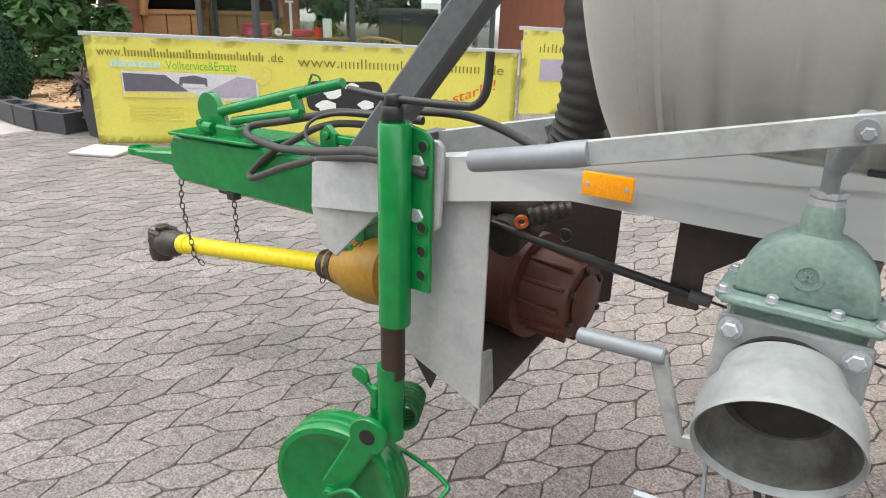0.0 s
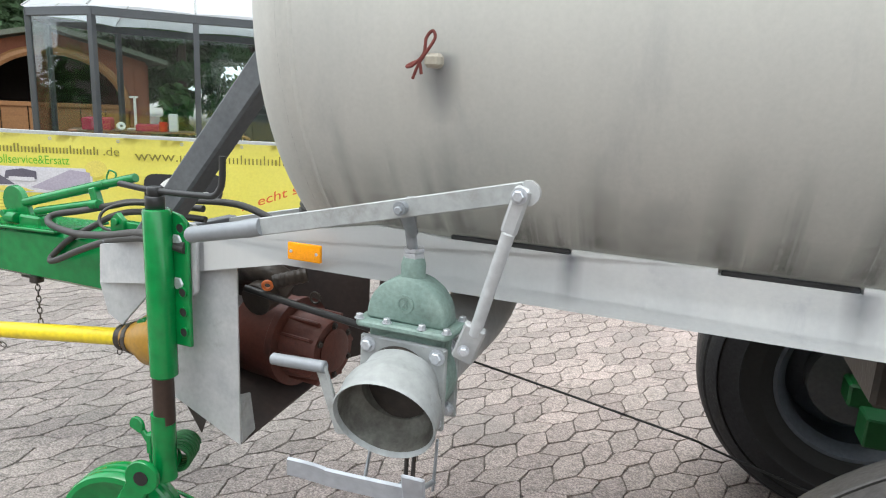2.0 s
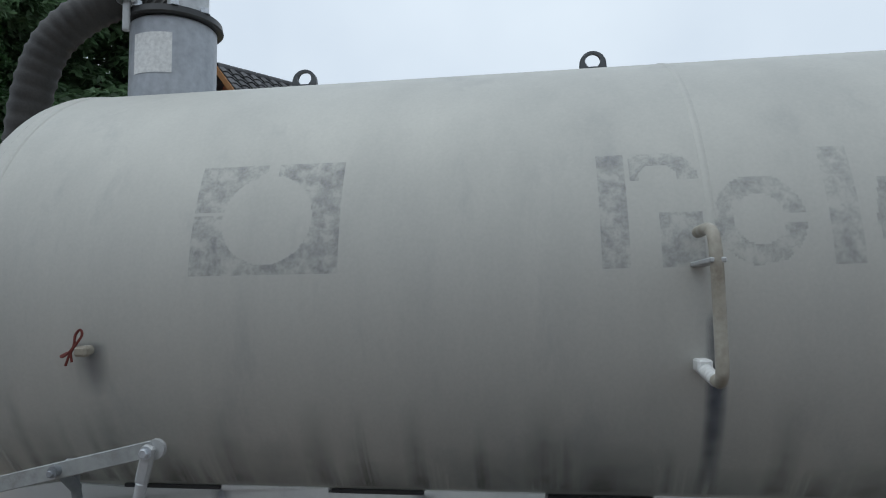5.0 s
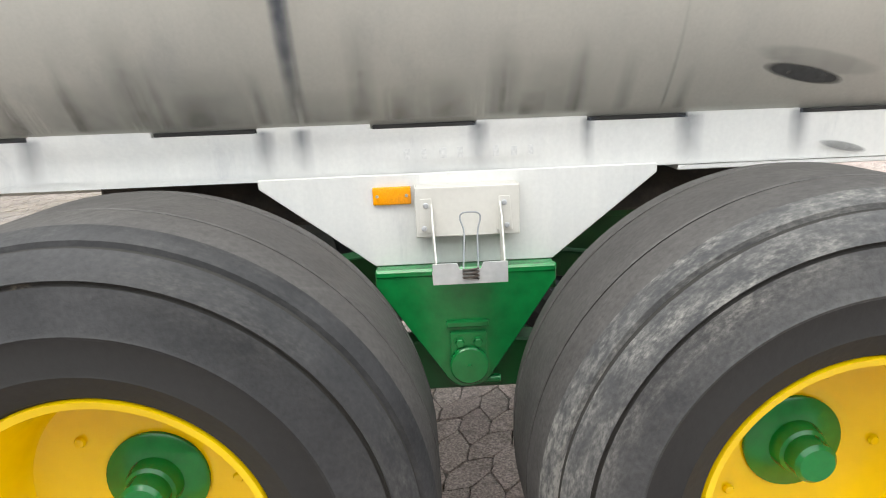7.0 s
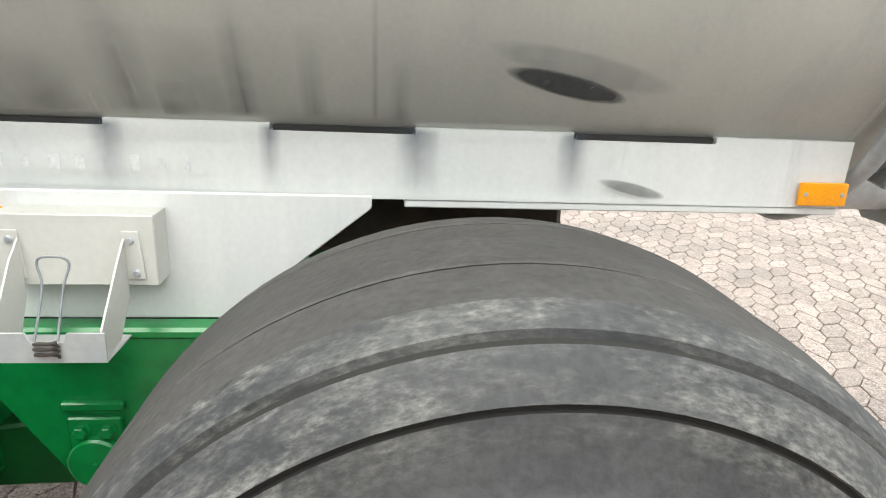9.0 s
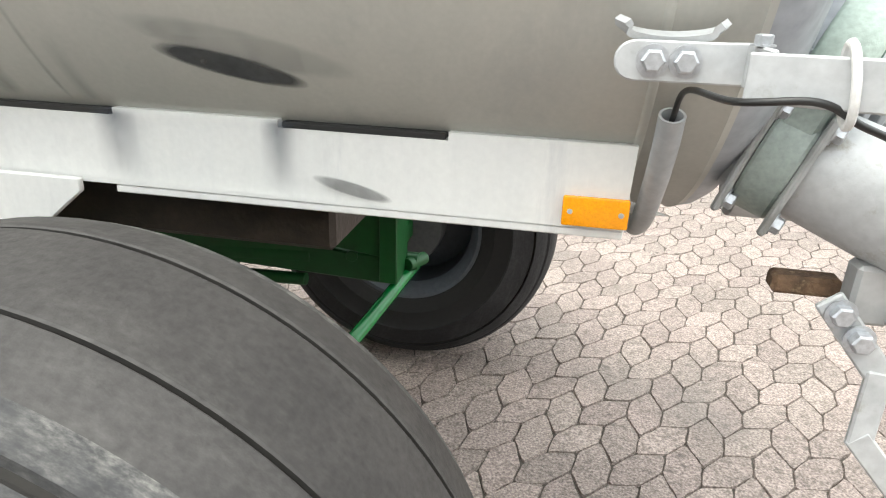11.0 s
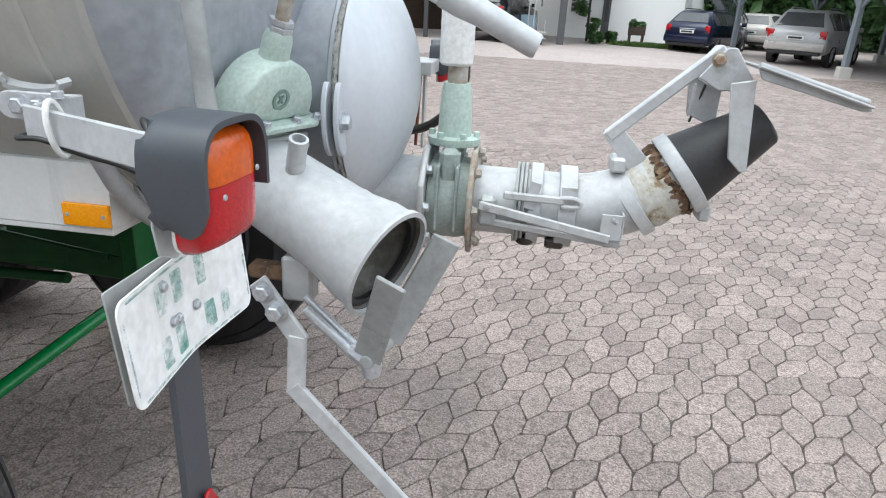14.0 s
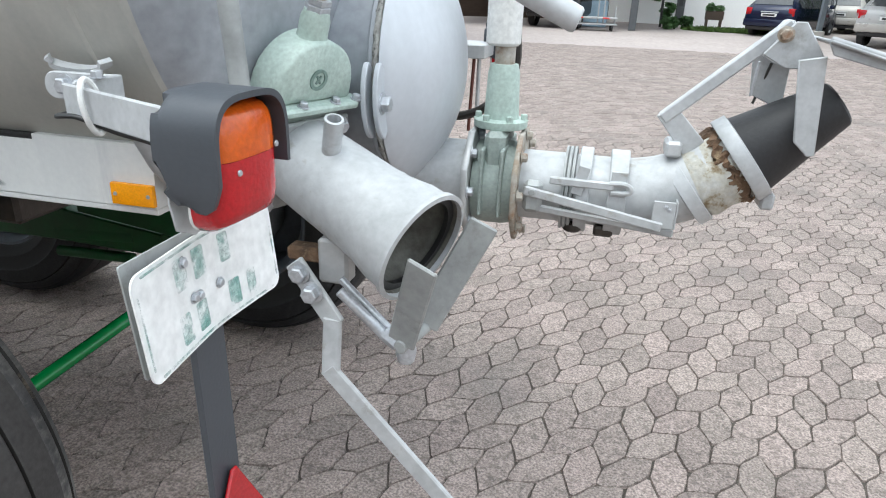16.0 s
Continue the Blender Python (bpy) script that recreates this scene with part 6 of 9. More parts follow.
make("turnbuckle", BOLT, val2, lambda bm: [rod(bm, (1.92, 0.0, 1.05), (2.02, -0.01, 0.965), 0.0075), rod(bm, (1.93, -0.03, 1.04), (2.02, -0.02, 0.95), 0.01), lathe(bm, [(0, -0.02), (0.016, -0.02), (0.02, 0), (0.016, 0.02), (0, 0.02)], Matrix.Translation((2.055, -0.02, 0.93)), 16), rod(bm, (2.01, -0.018, 0.962), (2.04, -0.02, 0.94), 0.014, 6)])
make("lock_bar", ZINC_DULL, val2, lambda bm: [beam(bm, (2.05, -0.035, 0.955), (2.107, -0.108, 1.145), 0.008, 0.056, 0.003, (1, -0.2, -0.3)), beam(bm, (2.072, 0.04, 0.955), (2.173, 0.07, 1.165), 0.008, 0.056, 0.003, (1, 0.2, -0.5)), rod(bm, (2.05, -0.045, 0.95), (2.075, 0.055, 0.95), 0.013)], "bent zinc lock bars")

# tail lamp on its arm, number plate, reflector flap
lamp = make("lamp_arm", ZINC_PALE, tanker, lambda bm: [plate(bm, arc(1.515, 1.395, 0.022, 90, 270, 8) + [(1.635, 1.373), (1.635, 1.418), (1.6, 1.417)], -0.158, -0.15), box(bm, (1.629, -0.248, 1.372), (1.636, -0.152, 1.418), 0.002),
                                                      beam(bm, (1.612, -0.243, 1.392), (1.885, -0.389, 1.4), 0.007, 0.046, 0.002), beam(bm, (1.88, -0.387, 1.392), (1.922, -0.402, 1.378), 0.008, 0.03, 0.003)], "bent zinc lamp arm bolted to the tank")
make("saddle", ZINC_PALE, lamp, lambda bm: ribbon(bm, smoothed([(1.498, -0.148, 1.437), (1.508, -0.14, 1.424), (1.55, -0.136, 1.419), (1.592, -0.14, 1.424), (1.605, -0.148, 1.436)], 4), 0.008, 0.02))
for bx in (1.534, 1.568):
    bolt((bx, -0.158, 1.396), (0, -1, 0), lamp, 0.013, 0.011)
bolt((1.632, -0.2, 1.418), (0, 0, 1), lamp, 0.009, 0.01)
make("cable_tie", WHITE_PLASTIC, lamp, lambda bm: tube(bm, [(1.688 - 0.006 * math.cos(a), -0.281 + 0.017 * math.sin(a), 1.393 + 0.036 * math.cos(a)) for a in [i * math.pi / 10 for i in range(21)]], 0.0042, 8), "white cable tie")
make("cable", BLACK, lamp, lambda bm: tube(bm, smoothed([(1.577, -0.07, 1.318), (1.582, -0.11, 1.36), (1.604, -0.253, 1.37), (1.665, -0.286, 1.378), (1.71, -0.27, 1.358), (1.75, -0.25, 1.342), (1.79, -0.235, 1.319), (1.81, -0.235, 1.302), (1.834, -0.24, 1.258), (1.829, -0.235, 1.25), (1.813, -0.228, 1.297), (1.818, -0.23, 1.309), (1.868, -0.24, 1.284), (1.869, -0.24, 1.292), (1.828, -0.23, 1.326), (1.84, -0.23, 1.329), (1.89, -0.24, 1.314), (1.885, -0.24, 1.324), (1.845, -0.23, 1.353), (1.856, -0.23, 1.356), (1.898, -0.24, 1.347), (1.88, -0.265, 1.366), (1.852, -0.305, 1.392), (1.844, -0.325, 1.412), (1.852, -0.345, 1.427), (1.872, -0.372, 1.43), (1.888, -0.386, 1.414), (1.915, -0.402, 1.397), (1.93, -0.404, 1.397)], 8), 0.0038, 10), "coiled black lamp cable", 60)
make("conduit", ZINC, tanker, lambda bm: tube(bm, smoothed([(1.577, -0.068, 1.324), (1.578, -0.045, 1.28), (1.578, 0.0, 1.215), (1.58, 0.1, 1.13), (1.585, 0.24, 1.075), (1.6, 0.36, 1.065)], 8), 0.017, 14, 0.0135), "bent grey conduit", 60)

LX, LY, LZ = 1.932, -0.387, 1.38


def rounded(w, h, r, n=5):
    pts = []
    for cx, cz, a in ((w - r, h - r, 0), (-w + r, h - r, 90), (-w + r, -h + r, 180), (w - r, -h + r, 270)):
        pts += arc(cx, cz, r, a, a + 90, n)
    return pts


def tail_lamp(ly, m=None):
    """Rear lamp facing +x with a hood over its upper part."""
    T = lambda x0: Matrix.Translation((0, ly, LZ)) @ Euler((0, 0, radians(-90))).to_matrix().to_4x4()
    hood = make("tail_lamp", LAMP_GREY, tanker, lambda bm: hood_shape(bm, ly), "tail lamp, amber over red, in a grey-black hood", 40)
    make("back_shell", LAMP_GREY, hood, lambda bm: plate(bm, [(x, z) for x, z in rounded(0.055, 0.058, 0.02)], LX + 0.012, LX + 0.03, Matrix.Translation((0, ly, LZ)) @ Euler((0, 0, radians(90))).to_matrix().to_4x4() @ Matrix.Scale(-1, 4, (0, 1, 0)), 0.006))
    for nm, mt, z0, z1 in (("amber_lens", LENS_AMBER, 0.0, 0.058), ("red_lens", LENS_RED, -0.08, -0.0005)):
        make(nm, mt, hood, lambda bm: lens_shape(bm, ly, z0, z1), smooth=50)
    make("gasket", WHITE_PLASTIC, hood, lambda bm: plate(bm, [(x, z - 0.042) for x, z in rounded(0.055, 0.041, 0.02)], LX + 0.0055, LX + 0.0115, Matrix.Translation((0, ly, LZ)) @ Euler((0, 0, radians(90))).to_matrix().to_4x4() @ Matrix.Scale(-1, 4, (0, 1, 0)), 0.001))
    for sy, sz in ((-0.028, -0.014), (0.044, 0.004)):
        make("screw", BOLT, hood, lambda bm: lathe(bm, [(0, 0), (0.0038, 0), (0.003, 0.0015), (0, 0.0015)], frame_to((LX + 0.057, ly + sy, LZ + sz), (LX + 0.2, ly + sy, LZ + sz)), 12))
    return hood


def lens_shape(bm, ly, z0, z1):
    """A rounded lens: a stack of bowed cross-sections."""
    rows = []
    for i in range(9):
        z = z0 + (z1 - z0) * i / 8
        v = (z + 0.011) / 0.071
        k = math.sqrt(max(0.0, 1 - min(1, abs(v)) ** 6)) * 0.9 + 0.1
        row = []
        for j in range(13):
            a = radians(-90 + 180 * j / 12)
            c, s = math.cos(a), math.sin(a)
            px = 0.012 + 0.046 * k * (abs(c) ** 0.45)
            py = 0.058 * k ** 0.3 * (1 if s > 0 else -1) * abs(s) ** 0.55
            row.append(bm.verts.new((LX + px, ly + py, LZ + z)))
        rows.append(row)
    for p, q in zip(rows, rows[1:]):
        for j in range(12):
            bm.faces.new((p[j], p[j + 1], q[j + 1], q[j]))
        bm.faces.new((p[12], p[0], q[0], q[12]))
    bm.faces.new(rows[0]), bm.faces.new(rows[-1])


def hood_shape(bm, ly):
    """An open-ended arched hood, thick-walled, longer at the top than below."""
    n = 22
    def ring(w, top, x_of):
        pts = []
        for i in range(n + 1):
            a = radians(180 * i / n)
            y = -w * (1 if math.cos(a) > 0 else -1) * abs(math.cos(a)) ** 0.55
            z = top * abs(math.sin(a)) ** 0.6
            pts.append((y, z))
        low = -0.055
        return [(-w * (1 - 0.1 * k * k), low * (0.35 + 0.65 * k)) for k in (1, 0.8, 0.6, 0.4, 0.2, 0)] + pts + [(w, -0.008), (w, -0.02)]
    outer, inner = ring(0.068, 0.07, None), ring(0.062, 0.063, None)
    def front(z):
        return 0.034 + 0.026 * max(0, min(1, (z + 0.055) / 0.035)) ** 0.5
    V = {}
    for nm, prof2 in (("o", outer), ("i", inner)):
        V[nm + "b"] = [bm.verts.new((LX + (0.012 if nm == "i" else -0.02 + 0.034 * max(0, min(1, (-z - 0.012) / 0.045)) ** 2), ly + y, LZ + z)) for y, z in prof2]
        V[nm + "f"] = [bm.verts.new((LX + front(z), ly + y, LZ + z)) for y, z in prof2]
    m2 = len(outer)
    for i in range(m2 - 1):
        for p, q in (("ob", "of"), ("of", "if"), ("if", "ib")):
            bm.faces.new((V[p][i], V[p][i + 1], V[q][i + 1], V[q][i]))
    back = bm.faces.new(V["ob"])
    bm.faces.new(V["ib"][::-1])
    for e in (0, -1):
        bm.faces.new((V["ob"][e], V["of"][e], V["if"][e], V["ib"][e]))
    bmesh.ops.bevel(bm, geom=list(back.edges), offset=0.016, segments=5, affect="EDGES", profile=0.5)


near_lamp = tail_lamp(LY)
pivot = Vector((LX, LY, 0)) - BASE[tanker]
for o in (near_lamp, *near_lamp.children_recursive):
    o.data.transform(Matrix.Translation(pivot) @ Matrix.Rotation(radians(-5), 4, "Z") @ Matrix.Translation(-pivot))
tail_lamp(1.44)
make("far_lamp_bracket", ZINC, tanker, lambda bm: [box(bm, (1.6, 1.2, 1.34), (1.95, 1.4, 1.385), 0.003), box(bm, (1.9, 1.33, 1.06), (1.91, 1.36, 1.36), 0.002)])
PLATE_X, PLATE_Y, PLATE_Z = 1.905, -0.377, 1.2085


def plate_at(y, z, off=0.0, bow=0.1):
    """A place on the number plate, which is kinked along its middle and leans back."""
    return Vector((PLATE_X + bow * (math.sqrt((y - PLATE_Y) ** 2 + 0.0006) - 0.0245) + off - 0.1 * (z - 1.21), y, z))


def bent_sheet(w, h, r, y0, z0, off, thick, bow=0.1):
    def build(bm):
        bm.faces.new([bm.verts.new((0, y, z)) for y, z in rounded(w, h, r)])
        for k in range(-9, 10):
            bmesh.ops.bisect_plane(bm, geom=bm.verts[:] + bm.edges[:] + bm.faces[:], plane_co=(0, k * w / 10, 0), plane_no=(0, 1, 0))
        for v in bm.verts:
            v.co = plate_at(v.co.y + y0, v.co.z + z0, off, bow)
        bmesh.ops.solidify(bm, geom=bm.faces[:], thickness=thick)
    return build


np_ = make("number_plate", PLATE, tanker, bent_sheet(0.1434, 0.064, 0.016, PLATE_Y, PLATE_Z, 0.0, 0.0025), "white two-line plate with worn teal print, bent", 40)
make("backing_plate", ZINC_DULL, np_, bent_sheet(0.128, 0.067, 0.003, -0.384, 1.214, -0.004, 0.0025, 0.0), smooth=40)
for z0, z1, segs in ((1.222, 1.26, ((-0.445, -0.42), (-0.405, -0.38), (-0.35, -0.33))), (1.158, 1.194, ((-0.452, -0.43), (-0.415, -0.392), (-0.345, -0.322), (-0.306, -0.288)))):
    for ya, yb in segs:
        make("print_bar", PLATE_PRINT, np_, bent_sheet((yb - ya) / 2, (z1 - z0) / 2, 0.003, (ya + yb) / 2, (z0 + z1) / 2, 0.0012, 0.0006))
for y0, z0, w, h in ((PLATE_Y, 1.1495, 0.126, 0.0014), (PLATE_Y, 1.2675, 0.126, 0.0014), (-0.514, PLATE_Z, 0.0014, 0.046), (-0.24, PLATE_Z, 0.0014, 0.046)):
    make("border", PLATE_PRINT, np_, bent_sheet(w, h, 0.0015, y0, z0, 0.0012, 0.0006))
for by, bz in ((-0.36, 1.2), (-0.416, 1.204), (-0.424, 1.252), (-0.404, 1.202)):
    bolt(plate_at(by, bz, 0.001), (1, 0, 0), np_, 0.0055, 0.004)
make("lamp_plate", ZINC_PALE, lamp, lambda bm: plate(bm, [(-0.028, 0.055), (-0.033, 0.02), (-0.026, -0.014), (0.008, -0.03), (0.045, -0.014), (0.04, 0.055)], -0.0015, 0.0015, Matrix.Translation((1.9145, -0.415, 1.312)) @ Euler((0, 0, radians(90))).to_matrix().to_4x4(), 0.001))
make("lamp_boss", RUSTY, lamp, lambda bm: rod(bm, (1.915, -0.405, 1.36), (1.935, -0.405, 1.36), 0.02, 20))
flap = make("rubber_flap", LAMP_GREY, tanker, lambda bm: beam(bm, (1.893, -0.38, 1.232), (1.897, -0.38, 0.72), 0.066, 0.01, 0.002, (1, 0, 0)), "dark grey hanging strip with red triangle")
make("triangle_reflector", LENS_RED, flap, lambda bm: plate(bm, [(-0.078, -0.1), (0.078, -0.1), (0.006, 0.032), (-0.006, 0.032)], -0.006, 0.0, Matrix.Translation((1.9055, -0.375, 0.885)) @ Euler((0, 0, radians(90))).to_matrix().to_4x4(), 0.002), "red triangular reflector")
for bz in (1.21, 1.188):
    make("stud", BOLT, flap, lambda bm: [rod(bm, (1.862, -0.385, bz), (1.89, -0.385, bz), 0.003)])
    make("nut", RUSTY, flap, lambda bm: rod(bm, (1.88, -0.385, bz), (1.8873, -0.385, bz), 0.008, 6))

# ---- drive shaft hanging on chains under the drawbar ----
S0, S1 = Vector((-3.95, 0.43, 0.51)), Vector((-3.12, 0.44, 0.62))
pto = thing("drive_shaft", (-3.5, 0.43, 0.0), "yellow guarded drive shaft hung on chains under the drawbar", "drive shaft")
make("guard_tube", YELLOW_TUBE, pto, lambda bm: [rod(bm, S0, S1, 0.034, 28), rod(bm, S0, S0 + (S1 - S0) * 0.05, 0.04, 28)], "yellow plastic guard tube")
make("guard_cone", OCHRE, pto, lambda bm: lathe(bm, [(0.045, -0.02), (0.06, 0.02), (0.066, 0.06), (0.1, 0.12), (0.112, 0.2), (0.11, 0.27), (0.1, 0.275), (0, 0.275)], frame_to(S1, S1 + (S1 - S0)), 36), "dirty ochre guard cone")
make("cone_collar", GREASE, pto, lambda bm: [lathe(bm, [(0.035, -0.03), (0.052, -0.03), (0.054, -0.01), (0.05, 0.0), (0.062, 0.02), (0.066, 0.04), (0.06, 0.045)], frame_to(S1, S1 + (S1 - S0)), 28)])
def yoke(bm):
    lathe(bm, [(0, -0.02), (0.05, -0.02), (0.055, 0.0), (0.055, 0.06), (0.038, 0.085), (0.03, 0.1)], frame_to(S0 - Vector((0.09, 0.012, 0.012)), S0), 24)
    box(bm, S0 + Vector((-0.17, -0.05, -0.045)), S0 + Vector((-0.08, -0.03, 0.045)), 0.012)
    box(bm, S0 + Vector((-0.17, 0.03, -0.045)), S0 + Vector((-0.08, 0.05, 0.045)), 0.012)
    rod(bm, S0 + Vector((-0.13, -0.058, 0)), S0 + Vector((-0.13, 0.058, 0)), 0.024)
    rod(bm, S0 + Vector((-0.13, 0, -0.1)), S0 + Vector((-0.13, 0, 0.055)), 0.028)
    lathe(bm, [(0.022, -0.04), (0.048, -0.04), (0.052, 0), (0.046, 0.035), (0.022, 0.035)], frame_to(S0 + Vector((-0.15, 0, -0.06)), S0 + Vector((-0.16, 0, -0.2))), 20, True)
make("universal_joint", GREASE, pto, yoke, "greasy black universal joint")
def chain(bm, pts, link=0.032):
    run = [Vector(p) for p in pts]
    L = sum((b - a).length for a, b in zip(run, run[1:]))
    n = max(3, int(L / (link * 0.72)))
    for k in range(n):
        s = (k + 0.5) / n * L
        for a, b in zip(run, run[1:]):
            l = (b - a).length
            if s <= l:
                break
            s -= l
        c, d = a + (b - a) * min(1, s / l), (b - a).normalized()
        side = d.orthogonal().normalized()
        if k % 2:
            side = d.cross(side)
        tube(bm, [c + d * (link / 2) * math.cos(q) * 1.0 + side * 0.008 * math.sin(q) for q in [2 * math.pi * i / 10 for i in range(11)]], 0.0022, 6)
make("chain", GREASE, pto, lambda bm: chain(bm, [(-3.86, 0.4, 0.81), (-3.87, 0.395, 0.72), (-3.83, 0.39, 0.56), (-3.82, 0.39, 0.5), (-3.78, 0.4, 0.47)]), "hanging steel chain")
make("chain", GREASE, pto, lambda bm: chain(bm, [(-3.62, 0.45, 0.8), (-3.62, 0.45, 0.58)]))
make("chain", GREASE, pto, lambda bm: chain(bm, [(-2.95, 0.4, 0.75), (-3.03, 0.39, 0.68), (-3.1, 0.385, 0.63), (-3.12, 0.39, 0.57)]))
make("chain_hook", GREASE, pto, lambda bm: [rod(bm, (-3.66, 0.42, 0.795), (-3.56, 0.42, 0.795), 0.008), box(bm, (-3.6, 0.4, 0.775), (-3.56, 0.44, 0.805), 0.004)])

# ---- ground: one sheet to the horizon, rising gently away from the tanker ----
random.seed(7)


def rise(y):
    return 0.018 * max(0.0, min(y, 45.0) - 5.0)


JOINT = surface("sandy_joint", (0.09, 0.078, 0.064), (0.05, 0.043, 0.036), rough=0.95, large=2, fine=90, mix=0.9, bump=0.4)


def paver_material(name, island):
    """Weathered concrete: sandy grit, dark pits, stains that run on over several stones."""
    m = surface(name, (0.3, 0.258, 0.238), (0.215, 0.187, 0.172), rough=0.88, large=2.3, fine=120, mix=0.8, bump=0.9, spots=((0.115, 0.1, 0.09), 26, 0.5, 0.7), grain_range=(0.5, 1.45), grain_from=(0.33, 0.67), world=True)
    random_tone(m, 0.84, 1.13, island, ((1.0, 0.93, 0.905), (0.985, 0.945, 0.905)))
    n, l = m.node_tree.nodes, m.node_tree.links
    b = n["Principled BSDF"]
    src = b.inputs["Base Color"].links[0].from_socket
    where = n.new("ShaderNodeNewGeometry").outputs["Position"]
    last = src
    for scale, low, high, colour in ((420.0, 0.66, 0.72, (0.62, 0.58, 0.53)), (1.1, 0.56, 0.78, (0.14, 0.128, 0.118))):
        t = n.new("ShaderNodeTexNoise")
        t.inputs["Scale"].default_value, t.inputs["Detail"].default_value = scale, 3
        l.new(where, t.inputs["Vector"])
        r = n.new("ShaderNodeMapRange")
        r.inputs["From Min"].default_value, r.inputs["From Max"].default_value, r.inputs["To Max"].default_value = low, high, 0.6
        l.new(t.outputs["Fac"], r.inputs["Value"])
        mx = n.new("ShaderNodeMixRGB")
        mx.inputs[2].default_value = (*colour, 1)
        l.new(r.outputs[0], mx.inputs[0])
        l.new(last, mx.inputs[1])
        last = mx.outputs[0]
    # the stones by the drawbar are greyer than the rest of the yard
    split, ramp, grey = n.new("ShaderNodeSeparateXYZ"), n.new("ShaderNodeMapRange"), n.new("ShaderNodeMixRGB")
    l.new(where, split.inputs[0])
    l.new(split.outputs["X"], ramp.inputs["Value"])
    for key, v in (("From Min", -1.7), ("From Max", -2.9)):
        ramp.inputs[key].default_value = v
    grey.blend_type, grey.inputs[2].default_value = "MULTIPLY", (0.75, 0.8, 0.82, 1)
    l.new(ramp.outputs[0], grey.inputs[0])
    l.new(last, grey.inputs[1])
    l.new(grey.outputs[0], b.inputs["Base Color"])
    return m


PAVER, PAVER_FIELD = paver_material("pinkish_concrete_paver", False), paver_material("pinkish_concrete_field", True)
# lighter than the pavers: the far yard's grazing sheen is in this colour
YARD = surface("pinkish_yard_paving", (0.4, 0.345, 0.32), (0.34, 0.295, 0.272), rough=0.85, large=0.5, fine=9, mix=0.8, bump=0.2, spots=((0.25, 0.22, 0.2), 1.2, 0.62, 0.9))


def sheet(name, xs, ys, down, material, label, category):
    bm = bmesh.new()
    rows = [[bm.verts.new((x, y, rise(y) - (down if y < 6 else down * 0.55))) for x in xs] for y in ys]
    for p, q in zip(rows, rows[1:]):
        for i in range(len(xs) - 1):
            bm.faces.new((p[i], p[i + 1], q[i + 1], q[i]))
    ob = part(name, bm, material, None)
    return tagged(ob, label, category, kind="structure")


PX0, PX1, PY0, PY1 = -9.5, 13.0, -4.6, 18.0
GROUND = sheet("ground", [-260, -60, PX0 - 0.05, -1.0, PX1 + 0.05, 60, 260], [-260, -40, PY0 - 0.05, 5, 6.5, 13.0, PY1 + 0.05, 25, 45, 260], 0.011, [JOINT, YARD], "flat sandy bed and yard paving under open sky", "ground")
for fc in GROUND.data.polygons:
    c = fc.center
    fc.material_index = 0 if PX0 < c.x < PX1 and PY0 < c.y < 6.5 else 1

# lying and upright hexagons alternate like a chessboard: steps along a row and from row to row
ROW_A, ROW_B, FIRST = Vector((0.2991, 0.0595)), Vector((0.1009, 0.179)), Vector((2.5875, 0.9136))


def stone_outline(wide):
    """Six corners of a lying or an upright paver about its middle."""
    half = [(0.1009, 0.0969), (0.0, 0.082), (-0.08, 0.003)] if wide else [(0.0696, 0.0327), (0.0313, 0.1463), (-0.0487, 0.0672)]
    return half + [(-u, -v) for u, v in half]


def stone_shell(wide, rng, fine):
    """Rings of corners from the joint up over the worn edge to the flat top."""
    six = stone_outline(wide)
    out = []
    jit = lambda: rng.uniform(-1, 1) * 0.003
    for k in range(6):
        (pu, pv), (u0, v0), (u1, v1) = six[k - 1], six[k], six[(k + 1) % 6]
        f, e = rng.uniform(0.25, 0.45), rng.uniform(0.55, 0.75)
        if fine:
            g, h = rng.uniform(0.05, 0.13), rng.uniform(0.05, 0.13)
            out += [(u0 + (pu - u0) * g + jit(), v0 + (pv - v0) * g + jit()), (u0 + (u1 - u0) * h + jit(), v0 + (v1 - v0) * h + jit())]
        else:
            out.append((u0 * 0.98 + jit(), v0 * 0.98 + jit()))
        out.append((u0 + (u1 - u0) * f + jit(), v0 + (v1 - v0) * f + jit()))
        if fine:
            out.append((u0 + (u1 - u0) * e + jit(), v0 + (v1 - v0) * e + jit()))
    rings = []
    for grow, z in ((0.0008, -0.011), (0.004, 0.0)):
        rings.append([(u * (1 - grow / math.hypot(u, v) * 1.2), v * (1 - grow / math.hypot(u, v) * 1.2), z + rng.uniform(-1, 0) * 0.0016) for u, v in out])
    return rings


def stone_faces(n):
    return [tuple(range(n, 2 * n))] + [(i, (i + 1) % n, n + (i + 1) % n, n + i) for i in range(n)]


rng = random.Random(3)
SHELLS = {(w, fine): [sum(stone_shell(w, rng, fine), []) for _ in range(14)] for w in (True, False) for fine in (True, False)}


STONES = []
for r in range(-60, 130):
    for j in range(-180, 150):
        x, y = FIRST + ROW_A * (j / 2) + ROW_B * r
        if PX0 < x < PX1 and PY0 < y < (13.0 if x < -1 else PY1) and not (x < -7.9 and y > 3.2):
            STONES.append((x, y, j % 2 == 0))


def beside_camera(x, y):
    return (-2.35 < x < -0.75 and -0.55 < y < 1.9) or (1.75 < x < 3.6 and -0.25 < y < 2.2)


